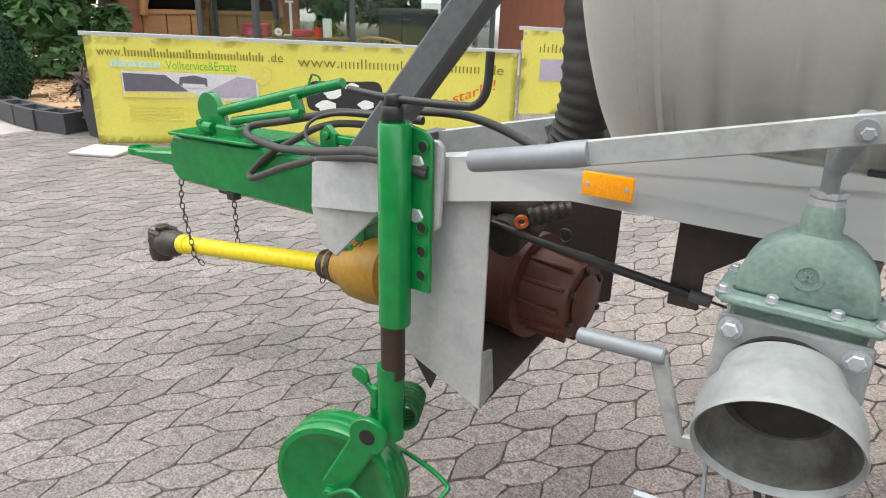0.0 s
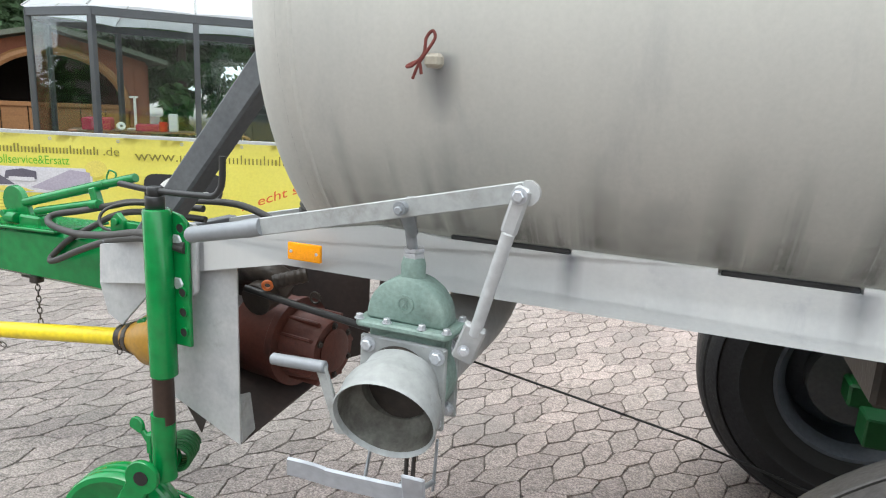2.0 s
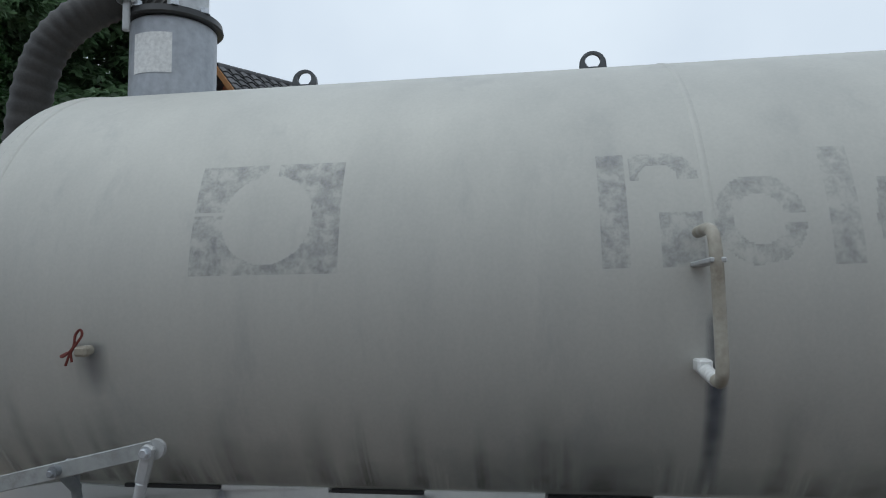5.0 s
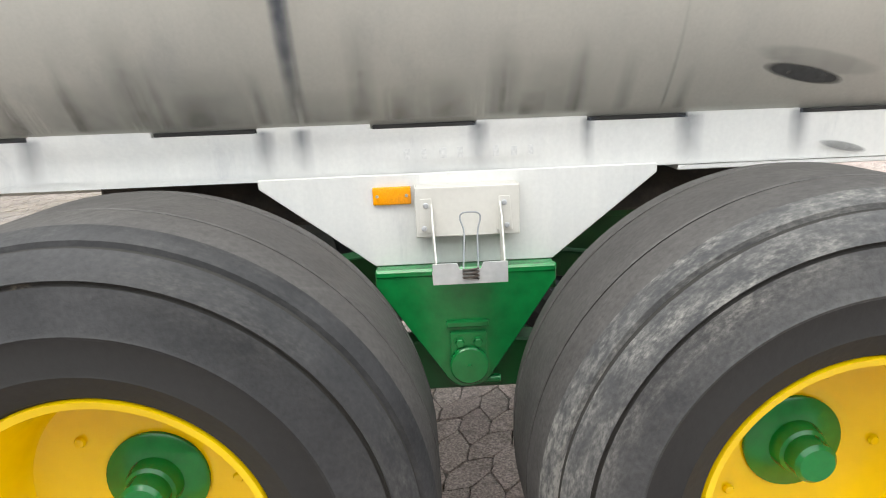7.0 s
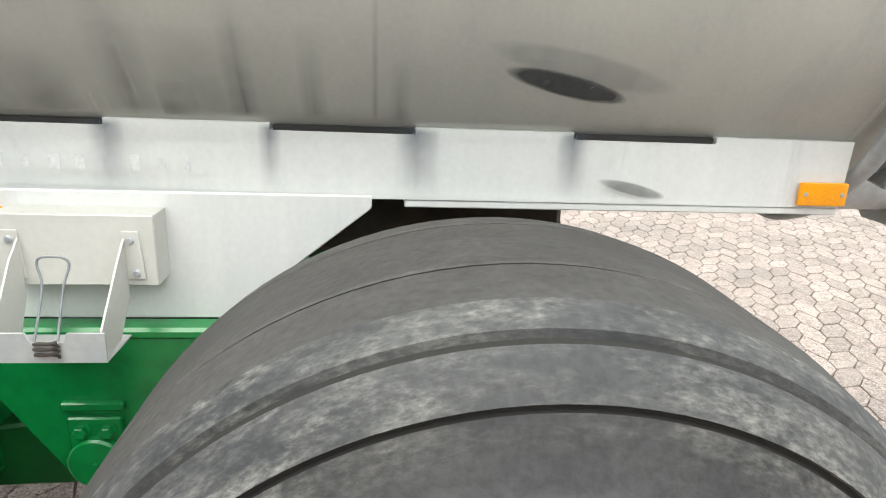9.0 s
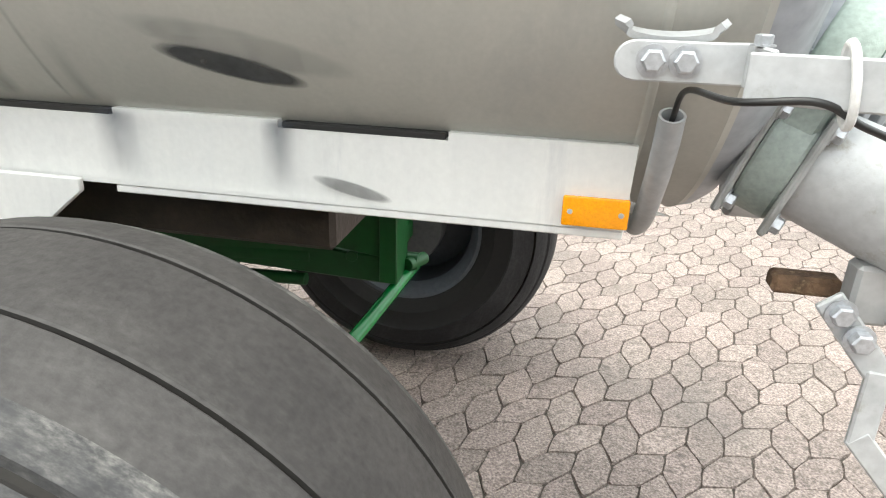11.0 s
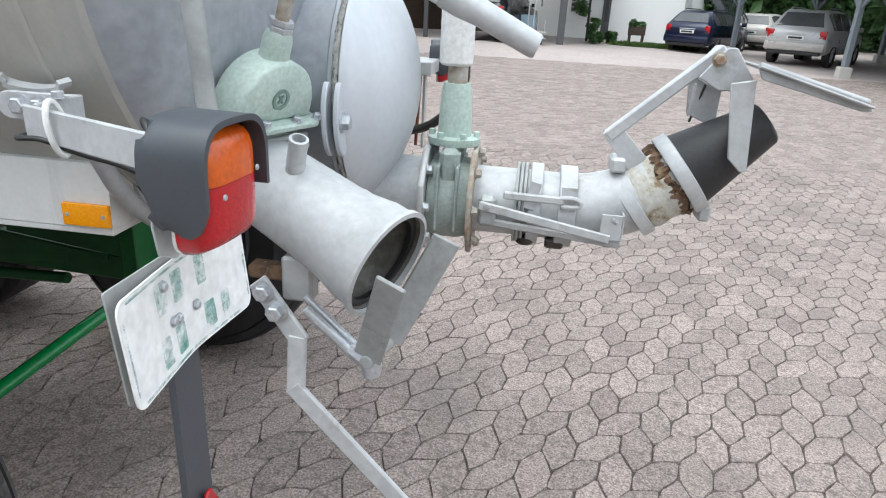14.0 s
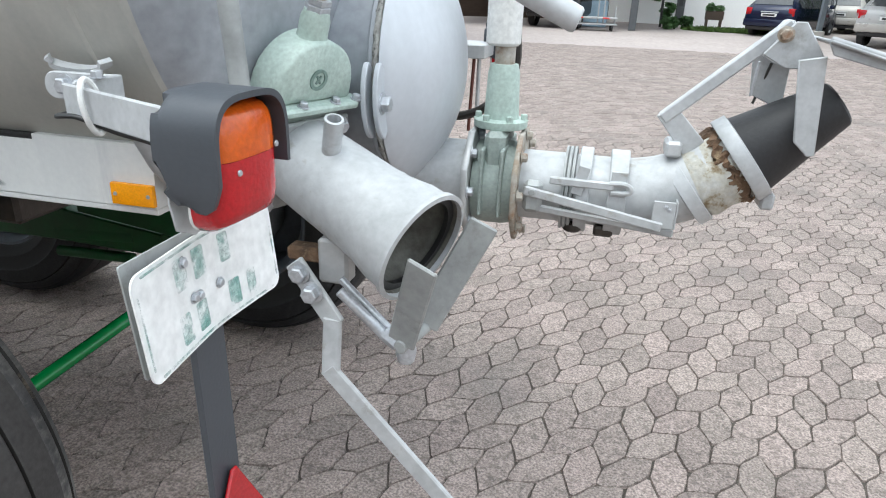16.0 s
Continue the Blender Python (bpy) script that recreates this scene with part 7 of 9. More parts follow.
def pavement():
    meshes = {}
    for w in (True, False):
        for k in range(14):
            me = bpy.data.meshes.new("paver")
            me.from_pydata(SHELLS[(w, True)][k], [], stone_faces(24))
            me.materials.append(PAVER)
            meshes[(w, k)] = me
    paving = thing("pavement", (0, 0, 0), "worn pinkish-grey hexagonal concrete paving with sandy joints", "pavement", kind="structure")
    rnd = random.Random(11)
    verts, faces, count = [], [], 0
    for x, y, w in STONES:
        k = rnd.randrange(14)
        fine = -5 < x < 6 and y < 5
        z = rise(y) + rnd.uniform(-0.0035, 0.001)
        tx, ty = rnd.uniform(-0.012, 0.012), rnd.uniform(-0.012, 0.012)
        if beside_camera(x, y) and count < 300:
            count += 1
            ob = new("paver", meshes[(w, k)])
            ob.location, ob.rotation_euler = (x, y, z), (tx, ty, 0)
            ob.parent = paving
            continue
        b = len(verts)
        for a, c, d in SHELLS[(w, fine)][k]:
            verts.append((x + a, y + c, z + d + c * tx - a * ty + (0.018 * c if y > 5 else 0)))
        faces.extend(tuple(b + i for i in fc) for fc in stone_faces(24 if fine else 12))
    me = bpy.data.meshes.new("paver_field")
    me.from_pydata(verts, [], faces)
    me.materials.append(PAVER_FIELD)
    ob = new("paver_field", me)
    ob.parent = paving
    tagged(ob, "field of worn hexagonal pavers", kind="stuff")


# ---- unseen wall, added behind the walk to close the yard and block low light ----
BACK_WALL = surface("plain_brown_wall", (0.17, 0.15, 0.13), (0.13, 0.115, 0.1), rough=0.9, large=2, fine=30, bump=0.3)
wall = bmesh.new()
box(wall, (-34, -9.6, -0.1), (34, -9.2, 4.6), 0)
tagged(part("wall_south", wall, BACK_WALL, None), "unseen plain grey-brown wall, added to close the yard and block low light", "wall", kind="structure")


# ---- foliage ----
LEAF_DARK = surface("dark_chestnut_leaf", (0.115, 0.19, 0.095), (0.145, 0.22, 0.11), rough=0.6, large=0.6, fine=20, bump=0)
LEAF = surface("shrub_leaf", (0.075, 0.155, 0.055), (0.12, 0.21, 0.08), rough=0.5, large=1.5, fine=20, bump=0)
NEEDLE = surface("spruce_needle", (0.035, 0.09, 0.03), (0.06, 0.125, 0.03), rough=0.6, large=1, fine=20, bump=0)
CONIFER = surface("conifer_green", (0.03, 0.075, 0.035), (0.05, 0.1, 0.045), rough=0.7, large=3, fine=40, bump=0)
GRASS = surface("grass_blades", (0.07, 0.13, 0.03), (0.11, 0.16, 0.04), rough=0.7, large=2, fine=30, bump=0)
for m in (LEAF_DARK, LEAF, NEEDLE, CONIFER, GRASS):
    random_tone(m, 0.6, 1.5, True)
    _n, _l = m.node_tree.nodes, m.node_tree.links
    leaf_back, leaf_mix = _n.new("ShaderNodeBsdfTranslucent"), _n.new("ShaderNodeMixShader")
    leaf_mix.inputs[0].default_value = 0.5
    _l.new(_n["Principled BSDF"].inputs["Base Color"].links[0].from_socket, leaf_back.inputs["Color"])
    _l.new(_n["Principled BSDF"].outputs[0], leaf_mix.inputs[1])
    _l.new(leaf_back.outputs[0], leaf_mix.inputs[2])
    _l.new(leaf_mix.outputs[0], _n["Material Output"].inputs[0])
BARK = surface("grey_brown_bark", (0.09, 0.07, 0.05), (0.05, 0.04, 0.03), rough=0.9, large=4, fine=30, bump=0.8, stretch=(3, 3, 0.5))


def leaf_mesh(name, clumps, n, size, material, parent, seed, flat=0.5, long=1.6):
    """Many small bent leaves in uneven clumps (x, y, z, radius, squash)."""
    g = np.random.default_rng(seed)
    cl = np.array(clumps, float)
    weight = cl[:, 3] ** 2
    pick = g.choice(len(cl), n, p=weight / weight.sum())
    d = g.normal(size=(n, 3))
    d /= np.linalg.norm(d, axis=1)[:, None]
    rad = cl[pick, 3] * (0.55 + 0.5 * g.random(n) ** 0.6)
    pos = cl[pick, :3] + d * rad[:, None] * np.stack([np.ones(n), np.ones(n), cl[pick, 4]], 1)
    nor = d * 0.6 + np.array([0, 0, flat]) + g.normal(size=(n, 3)) * 0.45
    nor /= np.linalg.norm(nor, axis=1)[:, None]
    side = np.cross(nor, g.normal(size=(n, 3)))
    side /= np.linalg.norm(side, axis=1)[:, None]
    along = np.cross(nor, side)
    s = size * (0.6 + 0.8 * g.random(n))[:, None]
    V = np.stack([pos - along * s * long / 2, pos + side * s / 2 + nor * s * 0.1, pos + along * s * long / 2 - nor * s * 0.2, pos - side * s / 2 + nor * s * 0.1], 1).reshape(-1, 3)
    base = np.array(BASE.get(parent, Vector((0, 0, 0))))
    me = bpy.data.meshes.new(name)
    b = np.arange(n) * 4
    me.from_pydata((V - base).tolist(), [], np.concatenate([np.stack([b, b + 1, b + 2], 1), np.stack([b, b + 2, b + 3], 1)]).tolist())
    me.materials.append(material)
    ob = new(name, me)
    ob.parent = parent
    BASE[ob] = BASE.get(parent, Vector((0, 0, 0)))
    return ob


def tree(at, height, radius, low, label, seed, n=7000, size=0.3, name="chestnut_tree", material=None):
    rnd = random.Random(seed)
    at = Vector((at[0], at[1], rise(at[1])))
    t = thing(name, at, label, "tree", "trees behind the yard")

    def wood(bm):
        top = at + Vector((0.2, 0.1, height * 0.62))
        tube(bm, smoothed([at, at + Vector((0.1, 0, height * 0.3)), top], 5), 0.3, 10, radii=[height * (0.035 - 0.0026 * i) for i in range(11)])
        for k in range(7):
            a = k * 2.4 + rnd.random()
            z0 = height * rnd.uniform(0.25, 0.6)
            p = at + Vector((0.08, 0, z0))
            e = p + Vector((math.cos(a) * radius * 0.5, math.sin(a) * radius * 0.5, height * rnd.uniform(0.1, 0.3)))
            tube(bm, smoothed([p, (p + e) / 2 + Vector((0, 0, -0.2)), e], 4), 0.1, 7, radii=[height * (0.014 - 0.0014 * i) for i in range(9)])
    make("trunk", BARK, t, wood)
    clumps = []
    for _ in range(230):
        a, q, h = rnd.uniform(0, 6.28), rnd.random() ** 0.4, rnd.random()
        env = math.sin(math.pi * (0.12 + 0.8 * h)) ** 0.6
        clumps.append((at.x + math.cos(a) * q * radius * env, at.y + math.sin(a) * q * radius * env, at.z + low + h * (height - low), radius * rnd.uniform(0.15, 0.3), 0.5))
    leaf_mesh("crown", clumps, n, size, material or LEAF_DARK, t, seed, flat=0.9, long=1.9)
    return t


def shrub(at, height, radius, label, seed, n=900, size=0.16, group="shrubs in the bed", z=0.15):
    rnd = random.Random(seed)
    at = Vector((at[0], at[1], z))
    t = thing("shrub", at, label, "shrub", group)
    make("stems", BARK, t, lambda bm: [tube(bm, smoothed([at + Vector((0.1 * math.cos(k), 0.1 * math.sin(k), 0)), at + Vector((radius * 0.4 * math.cos(k * 1.9), radius * 0.4 * math.sin(k * 1.9), height * 0.7))], 3), 0.015, 5) for k in range(5)])
    clumps = [(at.x + rnd.uniform(-1, 1) * radius * 0.75, at.y + rnd.uniform(-1, 1) * radius * 0.75, at.z + height * rnd.uniform(0.15, 0.95), radius * rnd.uniform(0.25, 0.42), 0.7) for _ in range(16)]
    leaf_mesh("foliage", clumps, n, size, LEAF, t, seed, flat=0.9, long=1.5)
    return t


# ---- yellow banners on their rail ----
BANNER = surface("yellow_banner_vinyl", (0.84, 0.78, 0.2), (0.8, 0.73, 0.17), rough=0.45, large=1.5, fine=40, mix=0.8, bump=0.1, grain_range=(0.94, 1.04), spots=((0.66, 0.58, 0.1), 2, 0.68, 0.95))
RAIL_GREY = surface("grey_banner_rail", (0.4, 0.41, 0.4), (0.32, 0.33, 0.33), rough=0.5, large=4, fine=60)
OLIVE = surface("olive_print", (0.17, 0.15, 0.02), (0.2, 0.18, 0.03), rough=0.5, large=9, fine=60, bump=0)
PRINT_GREEN = surface("green_print", (0.1, 0.42, 0.02), (0.13, 0.45, 0.03), rough=0.5, large=9, fine=60, bump=0)
PRINT_CYAN = surface("pale_blue_print", (0.42, 0.66, 0.66), (0.36, 0.62, 0.6), rough=0.5, large=9, fine=60, bump=0)
PRINT_RED = surface("red_print", (0.66, 0.11, 0.03), (0.6, 0.1, 0.03), rough=0.5, large=9, fine=60, bump=0)
PRINT_BLACK = surface("black_print", (0.018, 0.018, 0.02), (0.03, 0.03, 0.03), rough=0.45, large=9, fine=60, bump=0)
PRINT_WHITE = surface("white_print", (0.75, 0.75, 0.72), (0.7, 0.7, 0.66), rough=0.45, large=9, fine=60, bump=0)
PRINT_LILAC = surface("lilac_grey_print", (0.34, 0.3, 0.36), (0.42, 0.38, 0.42), rough=0.45, large=5, fine=60, bump=0)
PRINT_SLATE = surface("slate_print", (0.1, 0.09, 0.115), (0.14, 0.13, 0.15), rough=0.45, large=5, fine=60, bump=0)
PRINT_PALE = surface("pale_grey_print", (0.55, 0.53, 0.55), (0.6, 0.58, 0.56), rough=0.45, large=5, fine=60, bump=0)
PRINT_TAN = surface("tan_print", (0.62, 0.52, 0.1), (0.6, 0.5, 0.12), rough=0.45, large=5, fine=60, bump=0)
EYELET = BOLT

BX, BY = Vector((-8.2, 2.485, 0)), Vector((0.737, 0.676, 0))
BN = Vector((0.676, -0.737, 0))
BFRAME = Matrix(((BY.x, -BN.x, 0, BX.x), (BY.y, -BN.y, 0, BX.y), (0, 0, 1, 0), (0, 0, 0, 1)))


def ripple(s, z):
    return 0.006 * math.sin(s * 3.1 + z * 2) * math.sin(z * 2.4 + 0.5) + 0.003 * math.sin(s * 9 - z * 5)


def banner(s0, s1, top0, top1, label, low=0.03):
    t = thing("banner", BFRAME @ Vector((s0, 0, 0)), label, "banner", "banners along the yard")
    def cloth(bm):
        n, k = int((s1 - s0) / 0.08), 12
        g = []
        for i in range(n + 1):
            s = s0 + (s1 - s0) * i / n
            top = top0 + (top1 - top0) * i / n
            g.append([bm.verts.new(BFRAME @ Vector((s, ripple(s, low + (top - low) * j / k), low + (top - low) * j / k))) for j in range(k + 1)])
        for p, q in zip(g, g[1:]):
            for j in range(k):
                bm.faces.new((p[j], q[j], q[j + 1], p[j + 1]))
        bmesh.ops.solidify(bm, geom=bm.faces[:], thickness=0.003)
    make("cloth", BANNER, t, cloth, "yellow printed vinyl", 60)
    make("top_rail", RAIL_GREY, t, lambda bm: beam(bm, BFRAME @ Vector((s0 - 0.04, 0.03, top0 + 0.015)), BFRAME @ Vector((s1 + 0.02, 0.03, top1 + 0.015)), 0.05, 0.04), "grey metal rail")
    for k in range(int((s1 - s0) / 2.1) + 2):
        s = min(s0 + 0.02 + k * 2.1, s1 - 0.02)
        make("post", RAIL_GREY, t, lambda bm: beam(bm, BFRAME @ Vector((s, 0.045, 0)), BFRAME @ Vector((s, 0.045, min(top0, top1))), 0.04, 0.04, up=(1, 0, 0)))
    for k in range(8):
        s = s0 + 0.03 + (s1 - s0 - 0.06) * k / 7
        z = top0 + (top1 - top0) * k / 7 - 0.035
        c = BFRAME @ Vector((s, ripple(s, z) - 0.004, z))
        make("eyelet", EYELET, t, lambda bm: lathe(bm, [(0.008, 0), (0.016, 0), (0.013, 0.005), (0.008, 0.004)], frame_to(c, c + BN), 14))
    return t


def printed(parent, name, outline, material, off=0.005, label=""):
    """A flat printed shape on the banner, from its outline in s and z."""
    bm = bmesh.new()
    bm.faces.new([bm.verts.new(BFRAME @ Vector((s, -off - 0.006, z))) for s, z in outline])
    bmesh.ops.triangulate(bm, faces=bm.faces[:])
    return part(name, bm, material, parent, label)


def lettering(parent, text, s, z, width, height, material, slope=0.0, off=0.008, serif=False):
    cu = bpy.data.curves.new("lettering", "FONT")
    cu.body = text
    ob = bpy.data.objects.new("lettering", cu)
    me = bpy.data.meshes.new_from_object(ob)
    bpy.data.objects.remove(ob)
    xs = [v.co.x for v in me.vertices]
    ys = [v.co.y for v in me.vertices]
    kx, ky = width / (max(xs) - min(xs)), height / (max(ys) - min(ys))
    x0, y0 = min(xs), min(ys)
    base = BASE[parent]
    for v in me.vertices:
        a, b = (v.co.x - x0) * kx, (v.co.y - y0) * ky
        v.co = BFRAME @ Vector((s + a, -off - 0.006, z + b + a * slope)) - base
    me.materials.append(material)
    o = new("lettering", me)
    o.parent = parent
    BASE[o] = base
    return o


def word_bars(parent, s, z, width, height, material, seed, slope=0.0, n=22):
    """A line of print that is not lettered: one short bar for each sign, tall and low ones mixed."""
    rnd = random.Random(seed)
    step = width / n
    for k in range(n):
        a = s + k * step
        z0 = z + (a - s) * slope
        for f in (0.0, 0.5):
            tall = height * (1.0 if rnd.random() < 0.2 else 0.68)
            printed(parent, "text_bar", [(a + f * step, z0), (a + f * step + 0.014, z0), (a + f * step + 0.014, z0 + tall), (a + f * step, z0 + tall)], material)


def rect(s0, s1, z0, z1, tilt=0.0):
    return [(s0, z0), (s1, z0 + tilt * (s1 - s0)), (s1, z1 + tilt * (s1 - s0)), (s0, z1)]


ban = banner(0.0, 4.37, 1.09, 0.985, "yellow vinyl advertising banner with dark lettering and a printed picture")
T1 = -0.012
lettering(ban, "www.", 0.11, 0.9, 0.24, 0.06, OLIVE, T1)
word_bars(ban, 0.365, 0.898, 1.34, 0.085, OLIVE, 1, T1 - 0.014, 22)
lettering(ban, ".de", 1.735, 0.862, 0.15, 0.085, OLIVE, T1)
word_bars(ban, 0.22, 0.795, 0.47, 0.085, PRINT_CYAN, 2, -0.02, 10)
lettering(ban, "Vollservice&Ersatz", 0.74, 0.775, 0.68, 0.085, PRINT_GREEN, -0.02)
# printed picture: panels on two roofs with a pale house between
printed(ban, "picture_ground", rect(0.305, 1.62, 0.5, 0.76, -0.03), PRINT_PALE, 0.004)
printed(ban, "picture_panel", [(0.32, 0.56), (0.93, 0.56), (0.72, 0.72), (0.32, 0.74)], PRINT_SLATE, 0.007)
printed(ban, "picture_panel", [(1.06, 0.53), (1.2, 0.5), (1.6, 0.5), (1.6, 0.68), (1.42, 0.71)], PRINT_LILAC, 0.007)
printed(ban, "picture_house", [(0.84, 0.62), (1.12, 0.61), (1.12, 0.69), (1.0, 0.72), (0.86, 0.7)], PRINT_SLATE, 0.009)
printed(ban, "picture_house", [(0.88, 0.6), (1.1, 0.59), (1.1, 0.63), (0.88, 0.64)], PRINT_PALE, 0.011)
printed(ban, "picture_ground", [(0.32, 0.5), (1.1, 0.49), (0.95, 0.545), (0.32, 0.555)], PRINT_TAN, 0.007)
for k in range(5):
    printed(ban, "text_bar", rect(0.34, 0.86 - 0.05 * (k % 2), 0.40 - k * 0.035, 0.412 - k * 0.035, -0.01), PRINT_TAN)
lettering(ban, "www.", 2.03, 0.815, 0.42, 0.07, OLIVE, -0.018)
word_bars(ban, 2.47, 0.805, 1.5, 0.1, OLIVE, 3, -0.025, 18)
lettering(ban, ".de", 4.01, 0.76, 0.2, 0.1, OLIVE, -0.018)
lettering(ban, "... echt stark !", 3.1, 0.26, 1.03, 0.11, PRINT_RED, 0.33)
blob = [(2.5 + 0.4 * math.copysign(abs(math.cos(a)) ** 0.6, math.cos(a)), 0.52 + 0.17 * math.copysign(abs(math.sin(a)) ** 0.6, math.sin(a)) + 0.02 * math.sin(3 * a)) for a in [k * math.pi / 16 for k in range(32)]]
printed(ban, "picture_shape", blob, PRINT_BLACK, 0.006, "black rounded printed shape")
for cx, cz, rx, rz in ((2.37, 0.56, 0.09, 0.07), (2.3, 0.42, 0.1, 0.06), (2.58, 0.61, 0.07, 0.05), (2.72, 0.43, 0.08, 0.05)):
    printed(ban, "picture_shape", [(cx + rx * math.cos(k * 0.449) * (1 + 0.2 * math.sin(k * 2.1)), cz + rz * math.sin(k * 0.449)) for k in range(14)], PRINT_WHITE, 0.009)
printed(ban, "picture_shape", [(1.66 + 0.1 * math.cos(k * 0.3142), 0.72 + 0.09 * math.sin(k * 0.3142)) for k in range(20)], PRINT_TAN, 0.006)
ban2 = banner(4.41, 8.6, 1.23, 1.12, "second yellow vinyl banner with a small printed picture", 0.34)
printed(ban2, "picture_panel", rect(4.62, 5.0, 0.7, 0.93), PRINT_LILAC)
word_bars(ban2, 4.6, 1.0, 1.8, 0.09, OLIVE, 4, -0.02, 20)

# ---- planting bed with its kerb of black hollow blocks ----
BLOCK = surface("black_concrete_block", (0.045, 0.046, 0.05), (0.075, 0.075, 0.08), rough=0.8, large=5, fine=70, bump=0.4)
CHIPS = surface("wood_chips", (0.42, 0.27, 0.15), (0.27, 0.17, 0.09), rough=0.9, large=9, fine=60, mix=0.9, bump=0.8)
random_tone(CHIPS, 0.6, 1.35, True)
SLAB = surface("pale_concrete_slab", (0.5, 0.48, 0.44), (0.42, 0.4, 0.37), rough=0.85, large=3, fine=60, bump=0.3)
edge = smoothed([(-14.6, 3.9, 0), (-12.3, 2.98, 0), (-10.6, 2.62, 0), (-9.5, 2.54, 0), (-8.85, 2.66, 0)], 40)
dist = [0]
for a, b in zip(edge, edge[1:]):
    dist.append(dist[-1] + (b - a).length)


def along_edge(d):
    for i in range(len(dist) - 1):
        if dist[i + 1] >= d:
            return edge[i].lerp(edge[i + 1], (d - dist[i]) / max(1e-6, dist[i + 1] - dist[i]))
    return edge[-1]


def block():
    bm = bmesh.new()
    out, hole = [(-0.23, -0.14), (0.23, -0.14), (0.23, 0.14), (-0.23, 0.14)], [(-0.18, -0.09), (0.18, -0.09), (0.18, 0.09), (-0.18, 0.09)]
    a = [[bm.verts.new((x, y, z)) for x, y in ring] for ring, z in ((out, 0), (out, 0.225), (hole, 0.225), (hole, 0.12))]
    for p, q in zip(a, a[1:]):
        for i in range(4):
            bm.faces.new((p[i], p[(i + 1) % 4], q[(i + 1) % 4], q[i]))
    bm.faces.new(a[3])
    bmesh.ops.bevel(bm, geom=[e for e in bm.edges if e.calc_face_angle(0) > 0.8], offset=0.01, segments=2, affect="EDGES")
    ob = part("kerb_block", bm, BLOCK, None, smooth=30)
    return tagged(ob, "hollow black concrete kerb block edging the bed", "kerb block", "kerb blocks round the bed")


first_block = block()
total = dist[-1]
n_block = int(total / 0.485)
for k in range(n_block):
    p, q = along_edge(k * 0.485), along_edge(min(total, k * 0.485 + 0.46))
    a = math.atan2(q.y - p.y, q.x - p.x)
    m = pose((p.x + q.x) / 2 - 0.14 * math.sin(a) * 0, (p.y + q.y) / 2 + 0.1, 0.0, rz=math.degrees(a))
    if k == 0:
        first_block.matrix_world = m
    else:
        copy_thing(first_block, m)


def bed_mesh(bm):
    back = [(-8.3, 3.0), (-8.4, 4.6), (-10, 6.0), (-15, 7.0), (-16.5, 4.8)]
    pts = [(p.x, p.y + 0.22) for p in edge[::12]] + back
    bm.faces.new([bm.verts.new((x, y, 0.16)) for x, y in pts])
    bmesh.ops.triangulate(bm, faces=bm.faces[:])
bed = part("bed", (lambda bm: (bed_mesh(bm), bm)[1])(bmesh.new()), CHIPS, None)
tagged(bed, "planting bed covered with light wood chips", "bed", kind="structure")
chip_clumps = [(-9.3 - 0.45 * k, 3.3 + 0.09 * k + 0.5 * (k % 3), 0.165, 0.55, 0.02) for k in range(13)]
chips = leaf_mesh("wood_chips", chip_clumps, 5000, 0.05, CHIPS, None, 21, flat=3.0, long=2.0)
tagged(chips, "loose light brown wood chips on the bed", "wood chips", kind="stuff")


def pot():
    c = Vector((-8.62, 2.86, 0))
    t = thing("plant_pot", c, "tall square black pot beside the yellow banner", "plant pot")
    make("pot", BLOCK, t, lambda bm: lathe(bm, [(0, 0.0), (0.22, 0.0), (0.29, 0.5), (0.3, 0.52), (0.26, 0.52), (0.24, 0.4), (0, 0.4)], Matrix.Translation(c) @ Euler((0, 0, radians(40))).to_matrix().to_4x4(), 4))
    leaf_mesh("plant", [(c.x - 0.12, c.y, 0.58, 0.2, 0.5), (c.x - 0.35, c.y + 0.1, 0.52, 0.16, 0.4)], 60, 0.16, LEAF_BROWN, t, 5, long=2.4)


LEAF_BROWN = surface("dark_purple_leaf", (0.05, 0.03, 0.03), (0.08, 0.05, 0.035), rough=0.6, large=3, fine=30, bump=0)
pot()
slab = part("concrete_slab", (lambda bm: (box(bm, (-0.24, -0.2, 0), (0.24, 0.2, 0.028), 0.006, Matrix.Translation((-7.92, 2.36, 0)) @ Euler((0, 0, radians(25))).to_matrix().to_4x4()), bm)[1])(bmesh.new()), SLAB, None)
tagged(slab, "pale concrete slab lying at the foot of the banner", "slab")


def dwarf_conifer(at, h, r, seed):
    at = Vector((at[0], at[1], 0.16))
    t = thing("dwarf_conifer", at, "small dense cone-shaped dark green conifer in wood chips", "conifer")
    make("trunk", BARK, t, lambda bm: rod(bm, at, at + Vector((0, 0, h * 0.5)), 0.03, 8))
    clumps = [(at.x, at.y, at.z + 0.1 + h * 0.92 * k / 13, 0.015 + r * min(1, 0.6 + 0.13 * k) * (1 - k / 13) ** 0.7, 0.6) for k in range(14)]
    leaf_mesh("needles", clumps, 9000, 0.024, CONIFER, t, seed, flat=0.2, long=2.6)


dwarf_conifer((-10.95, 2.98), 1.08, 0.31, 8)
for k, (sx, sy, h, r, n) in enumerate(((-13.3, 4.35, 1.9, 1.15, 1000), (-13.6, 5.3, 2.2, 0.9, 900), (-15.0, 4.9, 2.4, 1.5, 1100), (-16.6, 6.2, 3.0, 1.6, 900))):
    shrub((sx, sy), h, r, "dense broad-leaved green shrub in the planting bed", 30 + k, n * 2, 0.14)

